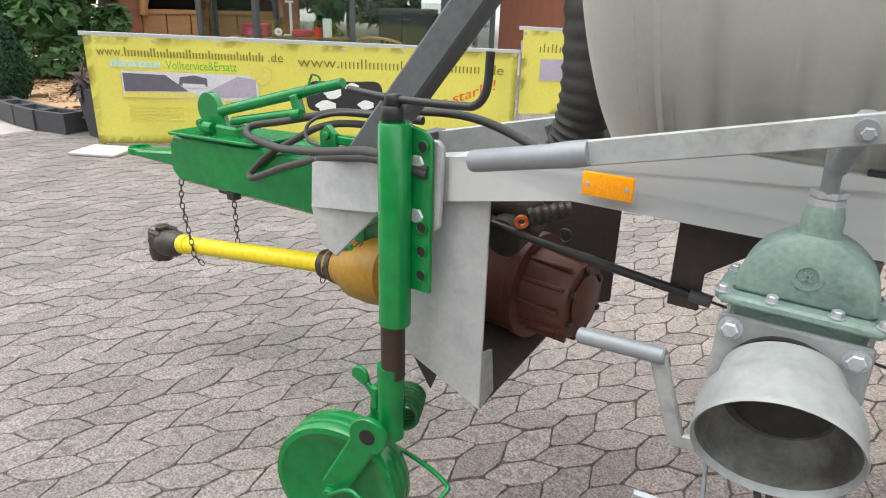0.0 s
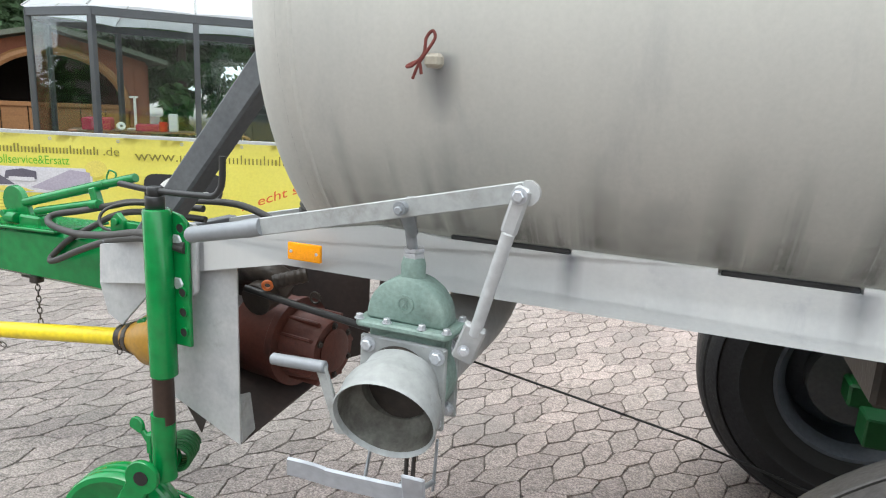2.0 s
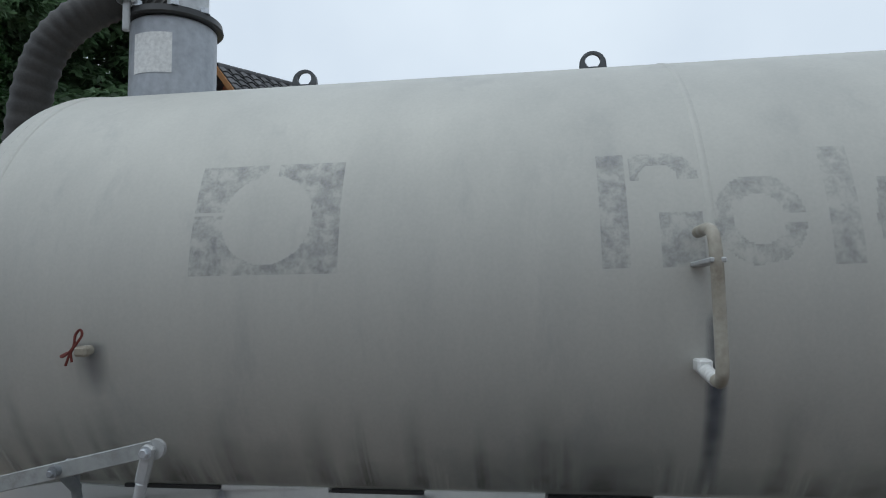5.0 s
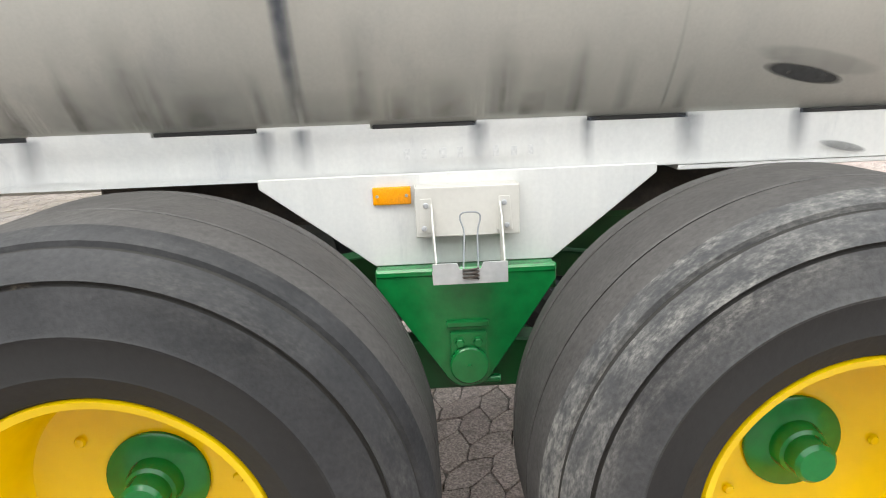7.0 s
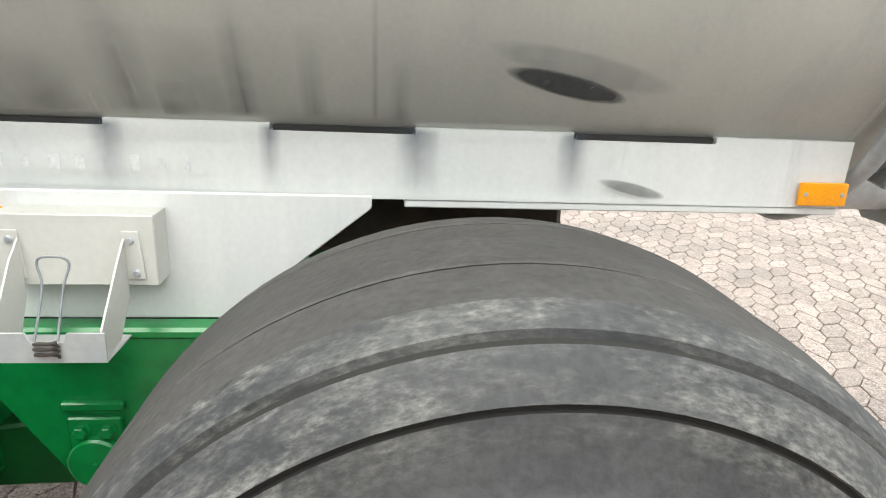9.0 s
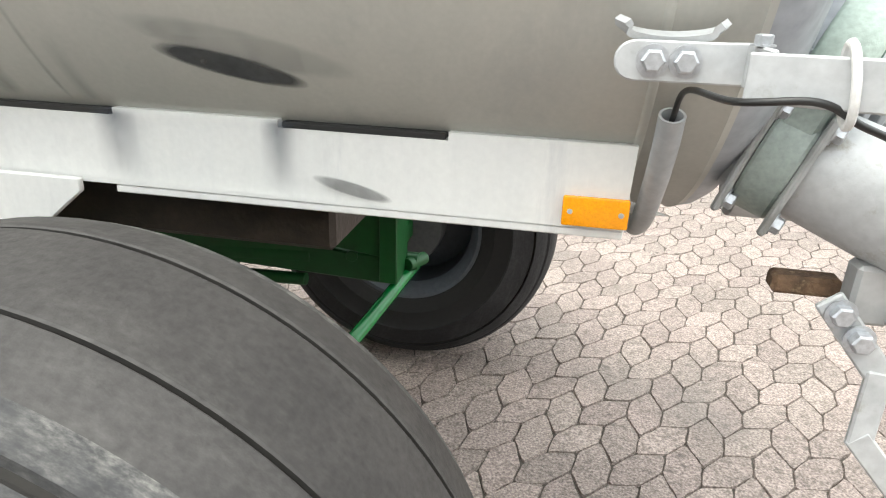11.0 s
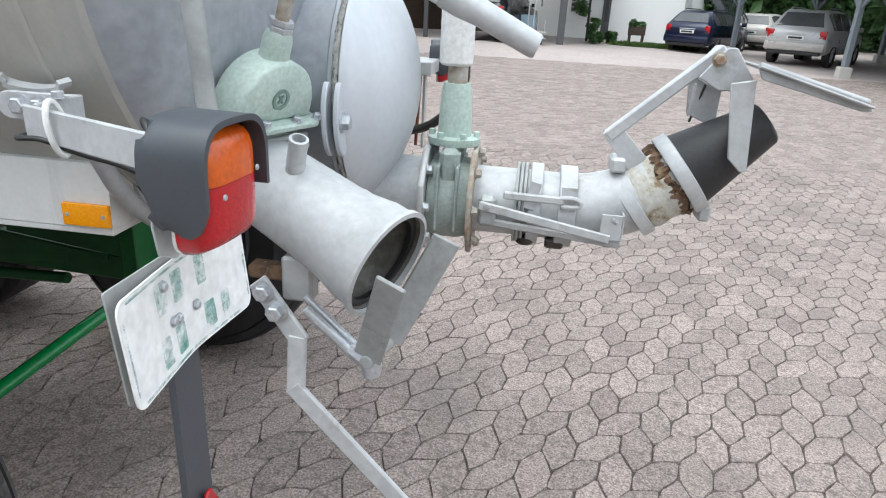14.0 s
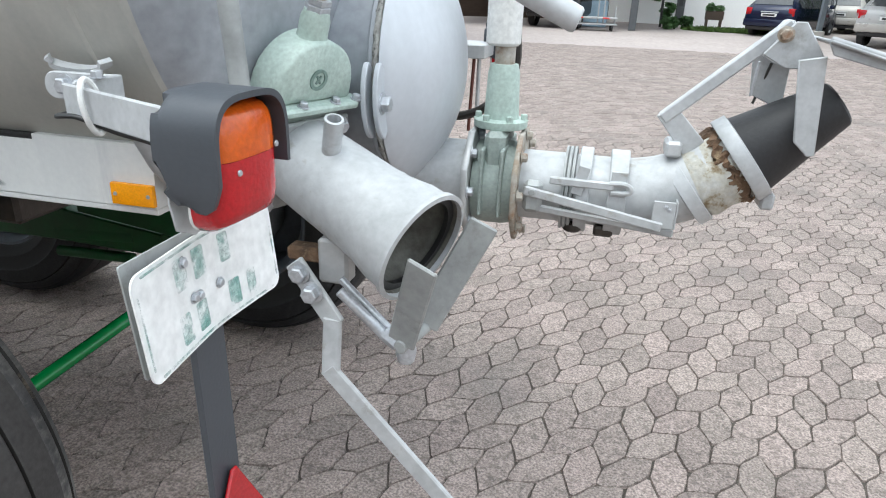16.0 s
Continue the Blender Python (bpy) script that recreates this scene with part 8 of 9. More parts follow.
# ---- glazed garden pavilion ----
FRAME = surface("dark_grey_aluminium", (0.055, 0.06, 0.065), (0.075, 0.08, 0.085), rough=0.4, metal=0.2, large=4, fine=60, bump=0.03)
DOME = surface("white_dome_sheet", (0.78, 0.79, 0.81), (0.72, 0.73, 0.76), rough=0.25, large=1.2, fine=20, bump=0, grain_range=(0.98, 1.02))


def clear_glass(name, tint):
    """A thin clear pane: see-through, with a mirror gloss that grows towards grazing views."""
    m = bpy.data.materials.new(name)
    m.use_nodes = True
    n, l = m.node_tree.nodes, m.node_tree.links
    see, gloss, mx, fr = n.new("ShaderNodeBsdfTransparent"), n.new("ShaderNodeBsdfGlossy"), n.new("ShaderNodeMixShader"), n.new("ShaderNodeLayerWeight")
    see.inputs["Color"].default_value, gloss.inputs["Roughness"].default_value = (*tint, 1), 0.01
    steep, much = n.new("ShaderNodeMath"), n.new("ShaderNodeMapRange")
    steep.operation, steep.inputs[1].default_value, much.inputs["To Min"].default_value = "POWER", 4.0, 0.05
    l.new(fr.outputs["Facing"], steep.inputs[0])
    l.new(steep.outputs[0], much.inputs["Value"])
    l.new(much.outputs[0], mx.inputs[0])
    l.new(see.outputs[0], mx.inputs[1])
    l.new(gloss.outputs[0], mx.inputs[2])
    l.new(mx.outputs[0], n["Material Output"].inputs[0])
    return m


PANE = clear_glass("clear_pane", (0.88, 0.92, 0.91))
# the dome sheet lets daylight through
_n, _l = DOME.node_tree.nodes, DOME.node_tree.links
glow, both = _n.new("ShaderNodeBsdfTranslucent"), _n.new("ShaderNodeMixShader")
glow.inputs["Color"].default_value, both.inputs[0].default_value = (0.85, 0.87, 0.9, 1), 0.38
_l.new(_n["Principled BSDF"].outputs[0], both.inputs[1])
_l.new(glow.outputs[0], both.inputs[2])
_l.new(both.outputs[0], _n["Material Output"].inputs[0])
SILVER = surface("bright_steel_ball", (0.75, 0.76, 0.78), (0.6, 0.6, 0.62), rough=0.15, metal=0.9, large=6, fine=40, bump=0)
EAVE = 2.65
PZ = rise(7.4)
PM, PR, PA = Vector((-10.15, 7.58, 0)), 1.834, -115.4
PU = Vector((0.742, 0.67, 0)) * 1.404
OCT = [PM + PR * Vector((math.cos(radians(PA + 45 * k)), math.sin(radians(PA + 45 * k)), 0)) for k in range(8)]
CORNERS = OCT[:3] + [p + PU for p in OCT[2:6]] + OCT[5:]      # an octagon drawn out by one panel
PC = PM + PU / 2


def pavilion():
    t = thing("pavilion", (PC.x, PC.y, PZ), "long glazed garden pavilion with dark frames and a white dome", "pavilion")
    N = len(CORNERS)
    dome = lambda f: EAVE + 0.03 + 1.08 * (1 - (1 - f) ** 1.75)
    at = lambda k, f, z: PC + (CORNERS[k % N] - PC) * f + Vector((0, 0, z))

    def base(bm):
        plate(bm, [(p.x, p.y) for p in (at(k, 1.06, 0) for k in range(N))], PZ - 0.1, PZ + 0.06, Matrix(((1, 0, 0, 0), (0, 0, 1, 0), (0, 1, 0, 0), (0, 0, 0, 1))), 0)
    make("base", SLAB, t, base)
    for k in range(N):
        out = (at(k, 1, 0) - PC).normalized()
        make("post", FRAME, t, lambda bm: beam(bm, at(k, 1, PZ + 0.06), at(k, 1, EAVE), 0.085, 0.085, 0.004, up=out))
        a, b = at(k, 1, 0), at(k + 1, 1, 0)
        up = Vector((0, 0, 1))
        make("eave_beam", FRAME, t, lambda bm: beam(bm, a + up * (EAVE - 0.04), b + up * (EAVE - 0.04), 0.09, 0.12))
        make("sill_beam", FRAME, t, lambda bm: beam(bm, a + up * (PZ + 0.1), b + up * (PZ + 0.1), 0.07, 0.09))
        for f0, f1 in ((0.03, 0.97),):
            def pane(bm):
                lo, hi = a.lerp(b, f0), a.lerp(b, f1)
                beam(bm, lo + up * ((PZ + 0.14 + EAVE - 0.1) / 2), hi + up * ((PZ + 0.14 + EAVE - 0.1) / 2), 0.008, EAVE - PZ - 0.24, 0)
            p = make("pane", PANE, t, pane)
            p.visible_shadow = False

        def gore(bm):
            n, q = 10, 6
            rows = []
            for i in range(n + 1):
                f = i / n
                r, z = 1.03 * (1 - 0.92 * f), dome(f)
                l, rt = at(k, r, z), at(k + 1, r, z)
                rows.append([bm.verts.new(l.lerp(rt, j / q) + Vector((0, 0, 0.03 * math.sin(math.pi * j / q)))) for j in range(q + 1)])
            for p, qq in zip(rows, rows[1:]):
                for j in range(q):
                    bm.faces.new((p[j], p[j + 1], qq[j + 1], qq[j]))
            bmesh.ops.solidify(bm, geom=bm.faces[:], thickness=0.015)
        make("roof_panel", DOME, t, gore, smooth=50)
        make("roof_rib", RAIL_GREY, t, lambda bm: tube(bm, [at(k, 1.03 * (1 - 0.092 * i), dome(i / 10) + 0.01) for i in range(11)], 0.014, 6))
    make("finial", SILVER, t, lambda bm: lathe(bm, [(0.28, 3.68), (0.3, 3.78), (0.2, 3.81)] + [(0.32 * math.sin(a), 4.02 - 0.26 * math.cos(a)) for a in [0.6 + 2.5 * i / 24 for i in range(25)]] + [(0, 4.28)], Matrix.Translation((PC.x + 0.12, PC.y + 0.11, 0)), 24), "bright ribbed steel turbine vent")
    for k in range(18):
        make("vane", SILVER, t, lambda bm: tube(bm, [Vector((PC.x + 0.12 + 0.325 * math.sin(a) * math.cos(k * 0.349 + 0.3 * a), PC.y + 0.11 + 0.325 * math.sin(a) * math.sin(k * 0.349 + 0.3 * a), 4.02 - 0.265 * math.cos(a))) for a in [0.6 + 2.4 * i / 8 for i in range(9)]], 0.016, 5))


pavilion()
CLOTH_RED = surface("dark_pink_cloth", (0.4, 0.03, 0.075), (0.3, 0.02, 0.05), rough=0.85, large=4, fine=80, bump=0.2)
WICKER = surface("light_cane", (0.55, 0.33, 0.15), (0.42, 0.24, 0.1), rough=0.6, large=9, fine=60, bump=0.3)
WOOD_TOP = surface("brown_table_top", (0.2, 0.12, 0.07), (0.14, 0.08, 0.05), rough=0.45, large=4, fine=40)
RED_ENAMEL = surface("red_enamel", (0.6, 0.03, 0.02), (0.5, 0.02, 0.02), rough=0.3, large=6, fine=40, bump=0)
FZ = PZ + 0.06


def cloth_table(c, yaw, w, d, h, label):
    c = Vector((c[0], c[1], FZ))
    t = thing("table", c, label, "table")
    m = Matrix.Translation(c) @ Euler((0, 0, radians(yaw))).to_matrix().to_4x4()
    make("tabletop", WOOD_TOP, t, lambda bm: box(bm, (-w / 2, -d / 2, h - 0.03), (w / 2, d / 2, h), 0.005, m))
    for sx in (-1, 1):
        for sy in (-1, 1):
            make("leg", FRAME, t, lambda bm: box(bm, (sx * (w / 2 - 0.06) - 0.02, sy * (d / 2 - 0.06) - 0.02, 0), (sx * (w / 2 - 0.06) + 0.02, sy * (d / 2 - 0.06) + 0.02, h - 0.03), 0.003, m))
    return t, m


def pavilion_things():
    tab, m = cloth_table((-9.62, 6.62), 42, 1.8, 0.6, 0.8, "long brown table inside the glazed pavilion")
    box_at = lambda name, lo, hi, mat, label, cat: tagged(part(name, (lambda bm: (box(bm, lo, hi, 0.012, m), bm)[1])(bmesh.new()), mat, None, smooth=30), label, cat)
    box_at("storage_box", (-0.72, -0.28, 0.8), (-0.32, 0.2, 0.98), CLOTH_RED, "dark pink box on the pavilion table", "box")
    box_at("folded_cloth", (0.02, -0.25, 0.8), (0.36, 0.2, 0.9), CLOTH_RED, "folded dark pink cloth on the pavilion table", "cloth")
    box_at("carton", (0.5, -0.2, 0.8), (0.64, 0.0, 1.08), WHITE_PLASTIC, "small white carton on the pavilion table", "carton")
    st = thing("display_stand", m @ Vector((0.0, 0.1, 0.8)), "white T-shaped display stand on the pavilion table", "stand")
    make("foot", WHITE_PLASTIC, st, lambda bm: box(bm, (-0.12, 0.0, 0.8), (0.12, 0.2, 0.825), 0.006, m))
    make("mast", WHITE_PLASTIC, st, lambda bm: box(bm, (-0.02, 0.08, 0.82), (0.02, 0.12, 1.3), 0.004, m))
    make("crossbar", WHITE_PLASTIC, st, lambda bm: box(bm, (-0.08, 0.07, 1.3), (0.05, 0.13, 1.33), 0.004, m))
    mug = thing("mug", m @ Vector((0.42, -0.18, 0.8)), "red enamel mug on the pavilion table", "mug")
    make("cup", RED_ENAMEL, mug, lambda bm: lathe(bm, [(0, 0.8), (0.06, 0.8), (0.062, 0.95), (0.056, 0.95), (0.054, 0.815), (0, 0.815)], m @ Matrix.Translation((0.42, -0.18, 0)), 20))
    make("handle", RED_ENAMEL, mug, lambda bm: tube(bm, [m @ Vector((0.48 + 0.035 * math.sin(a), -0.18, 0.875 + 0.045 * math.cos(a))) for a in [i * math.pi / 8 for i in range(9)]], 0.007, 6))
    jar = make("canister", RAIL_GREY, None, lambda bm: lathe(bm, [(0, 0.8), (0.075, 0.8), (0.075, 1.02), (0.06, 1.035), (0, 1.035)], m @ Matrix.Translation((0.28, 0.12, 0)), 20))
    tagged(jar, "pale metal canister on the pavilion table", "canister")
    roll = make("paper_roll", WHITE_PLASTIC, None, lambda bm: lathe(bm, [(0.02, 0), (0.06, 0), (0.06, 0.1), (0.02, 0.1)], m @ Matrix.Translation((-0.2, -0.2, 0.86)) @ Euler((radians(80), 0, 0.3)).to_matrix().to_4x4(), 20, True))
    tagged(roll, "white paper roll lying on the pavilion table", "paper roll")

    def chair(at, yaw):
        c = Vector((at[0], at[1], FZ))
        w = Matrix.Translation(c) @ Euler((0, 0, radians(yaw))).to_matrix().to_4x4()
        t = thing("wicker_chair", c, "light cane armchair with a round woven back", "chair", "cane chairs in the pavilion")
        make("seat", WICKER, t, lambda bm: lathe(bm, [(0, 0.38), (0.27, 0.38), (0.29, 0.41), (0.27, 0.44), (0, 0.45)], w, 20))
        ringp = lambda z, r, a0, a1: [w @ Vector((r * math.cos(radians(a)), r * math.sin(radians(a)), z + 0.1 * math.sin(radians((a - a0) / (a1 - a0) * 180)))) for a in range(a0, a1 + 1, 10)]
        make("top_rail", WICKER, t, lambda bm: tube(bm, ringp(0.72, 0.34, 0, 180), 0.022, 8))
        make("back_rail", WICKER, t, lambda bm: tube(bm, ringp(0.58, 0.32, 0, 180), 0.012, 6))
        for a in range(0, 181, 15):
            make("spindle", WICKER, t, lambda bm: rod(bm, w @ Vector((0.28 * math.cos(radians(a)), 0.28 * math.sin(radians(a)), 0.42)), w @ Vector((0.34 * math.cos(radians(a)), 0.34 * math.sin(radians(a)), 0.72 + 0.1 * math.sin(radians(a)))), 0.007, 6))
        for a in (45, 135, 225, 315):
            make("leg", WICKER, t, lambda bm: rod(bm, w @ Vector((0.25 * math.cos(radians(a)), 0.25 * math.sin(radians(a)), 0)), w @ Vector((0.22 * math.cos(radians(a)), 0.22 * math.sin(radians(a)), 0.4)), 0.018, 8))
    chair((-8.55, 7.55), 200)
    chair((-7.75, 8.4), 160)
    for k, (x, y, h) in enumerate(((-8.2, 9.1, 1.9), (-9.3, 9.0, 1.7), (-10.6, 8.5, 1.5))):
        c = Vector((x, y, FZ))
        t = thing("potted_plant", c, "leafy green plant in a pale pot inside the pavilion", "plant", "plants in the pavilion")
        make("pot", SLAB, t, lambda bm: lathe(bm, [(0, 0), (0.13, 0), (0.18, 0.3), (0.16, 0.3), (0.15, 0.26), (0, 0.26)], Matrix.Translation(c), 16))
        make("stem", BARK, t, lambda bm: rod(bm, c + Vector((0, 0, 0.2)), c + Vector((0.02, 0, h * 0.8)), 0.015, 6))
        leaf_mesh("leaves", [(x, y, FZ + h * 0.5, 0.28, 1.0), (x + 0.1, y, FZ + h * 0.8, 0.3, 0.8), (x - 0.12, y + 0.1, FZ + h * 0.95, 0.22, 0.8)], 260, 0.12, LEAF, t, 60 + k, long=2)
    cab = thing("cabinet", (-9.9, 8.4, FZ), "dark cabinet at the back of the pavilion", "cabinet")
    cm = Matrix.Translation((-8.95, 8.85, FZ)) @ Euler((0, 0, radians(10))).to_matrix().to_4x4()
    make("body", DARK_STEEL, cab, lambda bm: box(bm, (-0.5, -0.2, 0), (0.5, 0.2, 1.25), 0.008, cm))
    for sx in (-0.49, 0.01):
        make("door", FRAME, cab, lambda bm: box(bm, (sx, -0.222, 0.05), (sx + 0.48, -0.202, 1.22), 0.004, cm))


pavilion_things()

# ---- brick building with an arched opening behind the bed ----
BRICK = surface("red_brick", (0.24, 0.085, 0.045), (0.17, 0.06, 0.035), rough=0.85, large=3, fine=50, bump=0.4)
TIMBER = surface("orange_brown_timber", (0.33, 0.16, 0.06), (0.24, 0.11, 0.04), rough=0.55, large=2, fine=30, stretch=(1, 1, 6), bump=0.2)
TILE = surface("dark_roof_tile", (0.045, 0.045, 0.048), (0.075, 0.073, 0.075), rough=0.6, large=3, fine=50, bump=0.3)
random_tone(TILE, 0.7, 1.5)
MOSSY = surface("mossy_roof", (0.12, 0.13, 0.1), (0.08, 0.1, 0.06), rough=0.9, large=4, fine=30, bump=0.6)
DARK_IN = surface("unlit_shed_wall", (0.03, 0.022, 0.018), (0.05, 0.036, 0.028), rough=0.9, large=3, fine=20)


def arch_house():
    c = Vector((-14.85, 9.3, rise(8.7)))
    t = thing("arch_house", c, "low brick building with a round-arched dark opening over timber panels", "building")
    m = Matrix.Translation(c) @ Euler((0, 0, radians(57))).to_matrix().to_4x4()
    W, R = 1.95, 1.55

    def wall(bm):
        arcp = [(R * math.cos(radians(a)), 0.95 + R * math.sin(radians(a)) * 0.85) for a in range(0, 181, 12)]
        outer = [(W, 0)] + [(W, 2.1), (0, 2.62), (-W, 2.1)] + [(-W, 0)]
        pts = outer + [(-R, 0)] + arcp[::-1] + [(R, 0)]
        plate(bm, pts, 0, 0.3, m, 0)
        bmesh.ops.triangulate(bm, faces=bm.faces[:])
    make("wall", BRICK, t, wall)
    make("arch_ring", TIMBER, t, lambda bm: tube(bm, [m @ Vector(((R - 0.05) * math.cos(radians(a)), -0.03, 0.95 + (R - 0.05) * math.sin(radians(a)) * 0.85)) for a in range(0, 181, 10)], 0.1, 8), "curved orange-brown timber arch")
    # near-black back wall, the shade under the arch put into its colour
    make("back_wall", DARK_IN, t, lambda bm: box(bm, (-W, 2.4, 0), (W, 2.5, 2.45), 0, m))
    for sx in (-1, 1):
        make("side_wall", BRICK, t, lambda bm: box(bm, (sx * W - 0.1, 0.31, 0), (sx * W + 0.1, 2.4, 2.05), 0, m))
    for k in range(6):
        make("timber_panel", TIMBER, t, lambda bm: box(bm, (-R + k * R / 3 + 0.01, 0.1, 0), (-R + (k + 1) * R / 3 - 0.01, 0.16, 0.98), 0.01, m))
    make("rail", TIMBER, t, lambda bm: box(bm, (-R, 0.06, 0.98), (R, 0.2, 1.08), 0.01, m))
    for sx in (-1, 1):
        make("roof", MOSSY, t, lambda bm: plate(bm, [(0, 2.66), (sx * (W + 0.4), 2.06), (sx * (W + 0.4), 2.16), (0, 2.77)], -0.4, 2.7, m, 0), "mossy grey tiled roof")
arch_house()

# ---- tiled house whose ridge shows over the tank ----
def ridge_house():
    a = Vector((-8.68, 14.13, 8.14))
    r = Vector((1.69, 2.2, 0)).normalized()
    d = Vector((0.793, -0.609, 0))
    t = thing("tiled_house", (a.x, a.y, rise(14)), "brick house with a dark tiled gable roof", "house")
    slope = lambda u, v, off=0.0: a + r * u + d * v + Vector((0, 0, -0.9 * v)) + Vector((0.55, -0.42, 0.72)) * off
    far = lambda u, v: a + r * u - d * v + Vector((0, 0, -0.9 * v))

    def gable(bm):
        f = [bm.verts.new(p) for p in (slope(0.35, 0.05, -0.08), slope(0.35, 3.6, -0.08), Vector((*slope(0.35, 3.6).xy, 0.1)), Vector((*far(0.35, 3.6).xy, 0.1)), far(0.35, 3.6) + Vector((0, 0, -0.08)))]
        b = [bm.verts.new(v.co + r * 6) for v in f]
        bm.faces.new(f), bm.faces.new(b)
        for i in range(5):
            bm.faces.new((f[i], f[(i + 1) % 5], b[(i + 1) % 5], b[i]))
    make("wall", BRICK, t, gable)
    for nm, fn in (("near", slope), ("far", far)):
        def deck(bm):
            q = [fn(0, 0), fn(7, 0), fn(7, 4.1), fn(0, 4.1)]
            lo = [bm.verts.new(p + Vector((0, 0, -0.03))) for p in q]
            hi = [bm.verts.new(p + Vector((0, 0, -0.12))) for p in q]
            bm.faces.new(lo), bm.faces.new(hi)
            for i in range(4):
                bm.faces.new((lo[i], lo[(i + 1) % 4], hi[(i + 1) % 4], hi[i]))
        make("roof", TILE, t, deck)
    roof = t.children[1]
    # pantiles, one mesh shared by all
    me = bpy.data.meshes.new("roof_tile")
    vs, fs = [], []
    across = r
    down = (d + Vector((0, 0, -0.9))).normalized()
    upn = across.cross(down).normalized()
    if upn.z < 0:
        upn = -upn
    for i in range(7):
        f = i / 6
        h = 0.03 * math.sin(f * math.pi * 1.6) + 0.03
        for v, lift in ((0, 0.0), (0.37, 0.035), (0.37, 0.0)):
            vs.append(tuple(across * (f * 0.3) + down * v + upn * (h + lift)))
    for i in range(6):
        for j in (0, 1):
            fs.append((i * 3 + j, i * 3 + 3 + j, i * 3 + 4 + j, i * 3 + 1 + j))
    me.from_pydata(vs, [], fs)
    me.materials.append(TILE)
    for i in range(20):
        for j in range(11):
            ob = new("roof_tile", me)
            ob.location = a + across * (i * 0.3) + down * (0.05 + j * 0.33) - BASE[t]
            ob.parent = roof
    for i in range(16):
        c = a + r * (i * 0.38)
        make("ridge_tile", TILE, t, lambda bm: lathe(bm, [(0.11, 0), (0.125, 0.02), (0.125, 0.36), (0.11, 0.4)], frame_to(c + Vector((0, 0, -0.02)), c + r + Vector((0, 0, -0.02))), 10))
    make("verge_board", TIMBER, t, lambda bm: beam(bm, slope(-0.02, 0) + Vector((0, 0, -0.08)), slope(-0.02, 4.1) + Vector((0, 0, -0.08)), 0.04, 0.16))
    make("verge_board", TIMBER, t, lambda bm: beam(bm, far(-0.02, 0) + Vector((0, 0, -0.08)), far(-0.02, 4.1) + Vector((0, 0, -0.08)), 0.04, 0.16))
ridge_house()

# ---- trees behind the yard ----
tree((-18.5, 13.5), 13.0, 5.0, 2.5, "tall dark green horse chestnut in full leaf", 1, 150000, 0.145)
tree((-23.5, 12.0), 12.0, 5.0, 2.0, "broad dark green chestnut beside the shed", 2, 60000, 0.2)
tree((-17.0, 19.0), 12.5, 4.6, 3.0, "dark green chestnut behind the pavilion", 3, 60000, 0.2)
tree((-24.0, 20.0), 13.0, 5.5, 2.0, "distant dark green chestnut", 4, 5000, 0.45)


def spruce(at, h, r, seed):
    at = Vector((at[0], at[1], rise(at[1])))
    t = thing("spruce", at, "slender green spruce with drooping twigs", "spruce", "trees behind the yard")
    make("trunk", BARK, t, lambda bm: tube(bm, [at, at + Vector((0, 0, h))], 0.1, 8, radii=[0.16, 0.02]))
    rnd = random.Random(seed)
    clumps = []
    for k in range(60):
        f = k / 60
        a = k * 2.399
        q = r * (1 - f) * rnd.uniform(0.5, 1.0)
        clumps.append((at.x + q * math.cos(a), at.y + q * math.sin(a), at.z + 1.0 + f * (h - 1), 0.18 + 0.4 * r * (1 - f) * 0.6, 0.45))
    leaf_mesh("needles", clumps, 7000, 0.1, NEEDLE, t, seed, flat=0.1, long=3.2)
spruce((-15.2, 13.6), 11.5, 2.0, 12)

# ---- far side of the yard: house, carports, parked cars ----
EYE = Vector((2.308, -1.2))


def place(az, d):
    """A spot d metres from the end of the walk, az degrees to the left of straight across the yard."""
    x, y = EYE.x - d * math.sin(radians(az)), EYE.y + d * math.cos(radians(az))
    return Vector((x, y, rise(y)))


RENDER_WALL = surface("white_rendered_wall", (0.86, 0.86, 0.845), (0.81, 0.81, 0.79), rough=0.85, large=0.6, fine=30, bump=0.1, grain_range=(0.96, 1.03))
POST_PAINT = surface("grey_blue_post", (0.2, 0.23, 0.25), (0.15, 0.17, 0.19), rough=0.6, large=3, fine=40)
DARK_WOOD = surface("dark_brown_timber", (0.07, 0.045, 0.03), (0.045, 0.03, 0.022), rough=0.7, large=3, fine=40, stretch=(1, 1, 4))
FASCIA = surface("brown_fascia", (0.18, 0.11, 0.065), (0.12, 0.075, 0.045), rough=0.6, large=2, fine=30)
SHEETING = surface("grey_corrugated_sheet", (0.3, 0.31, 0.31), (0.22, 0.23, 0.23), rough=0.7, large=2, fine=20)
UNDERSIDE = surface("weathered_rafters", (0.1, 0.09, 0.08), (0.07, 0.06, 0.055), rough=0.85, large=2, fine=30)
CAR_GLASS = surface("tinted_car_glass", (0.07, 0.075, 0.078), (0.1, 0.105, 0.108), rough=0.08, large=2, fine=20, bump=0)
PAINT_SILVER = surface("silver_car_paint", (0.46, 0.46, 0.455), (0.42, 0.42, 0.415), rough=0.3, metal=0.12, large=3, fine=200, bump=0.01, grain_range=(0.98, 1.02))
PAINT_BEIGE = surface("beige_car_paint", (0.42, 0.4, 0.37), (0.38, 0.36, 0.335), rough=0.3, metal=0.12, large=3, fine=200, bump=0.01, grain_range=(0.98, 1.02))
PAINT_NAVY = surface("navy_car_paint", (0.012, 0.018, 0.045), (0.01, 0.014, 0.036), rough=0.18, metal=0.2, large=3, fine=200, bump=0.01, grain_range=(0.98, 1.02))
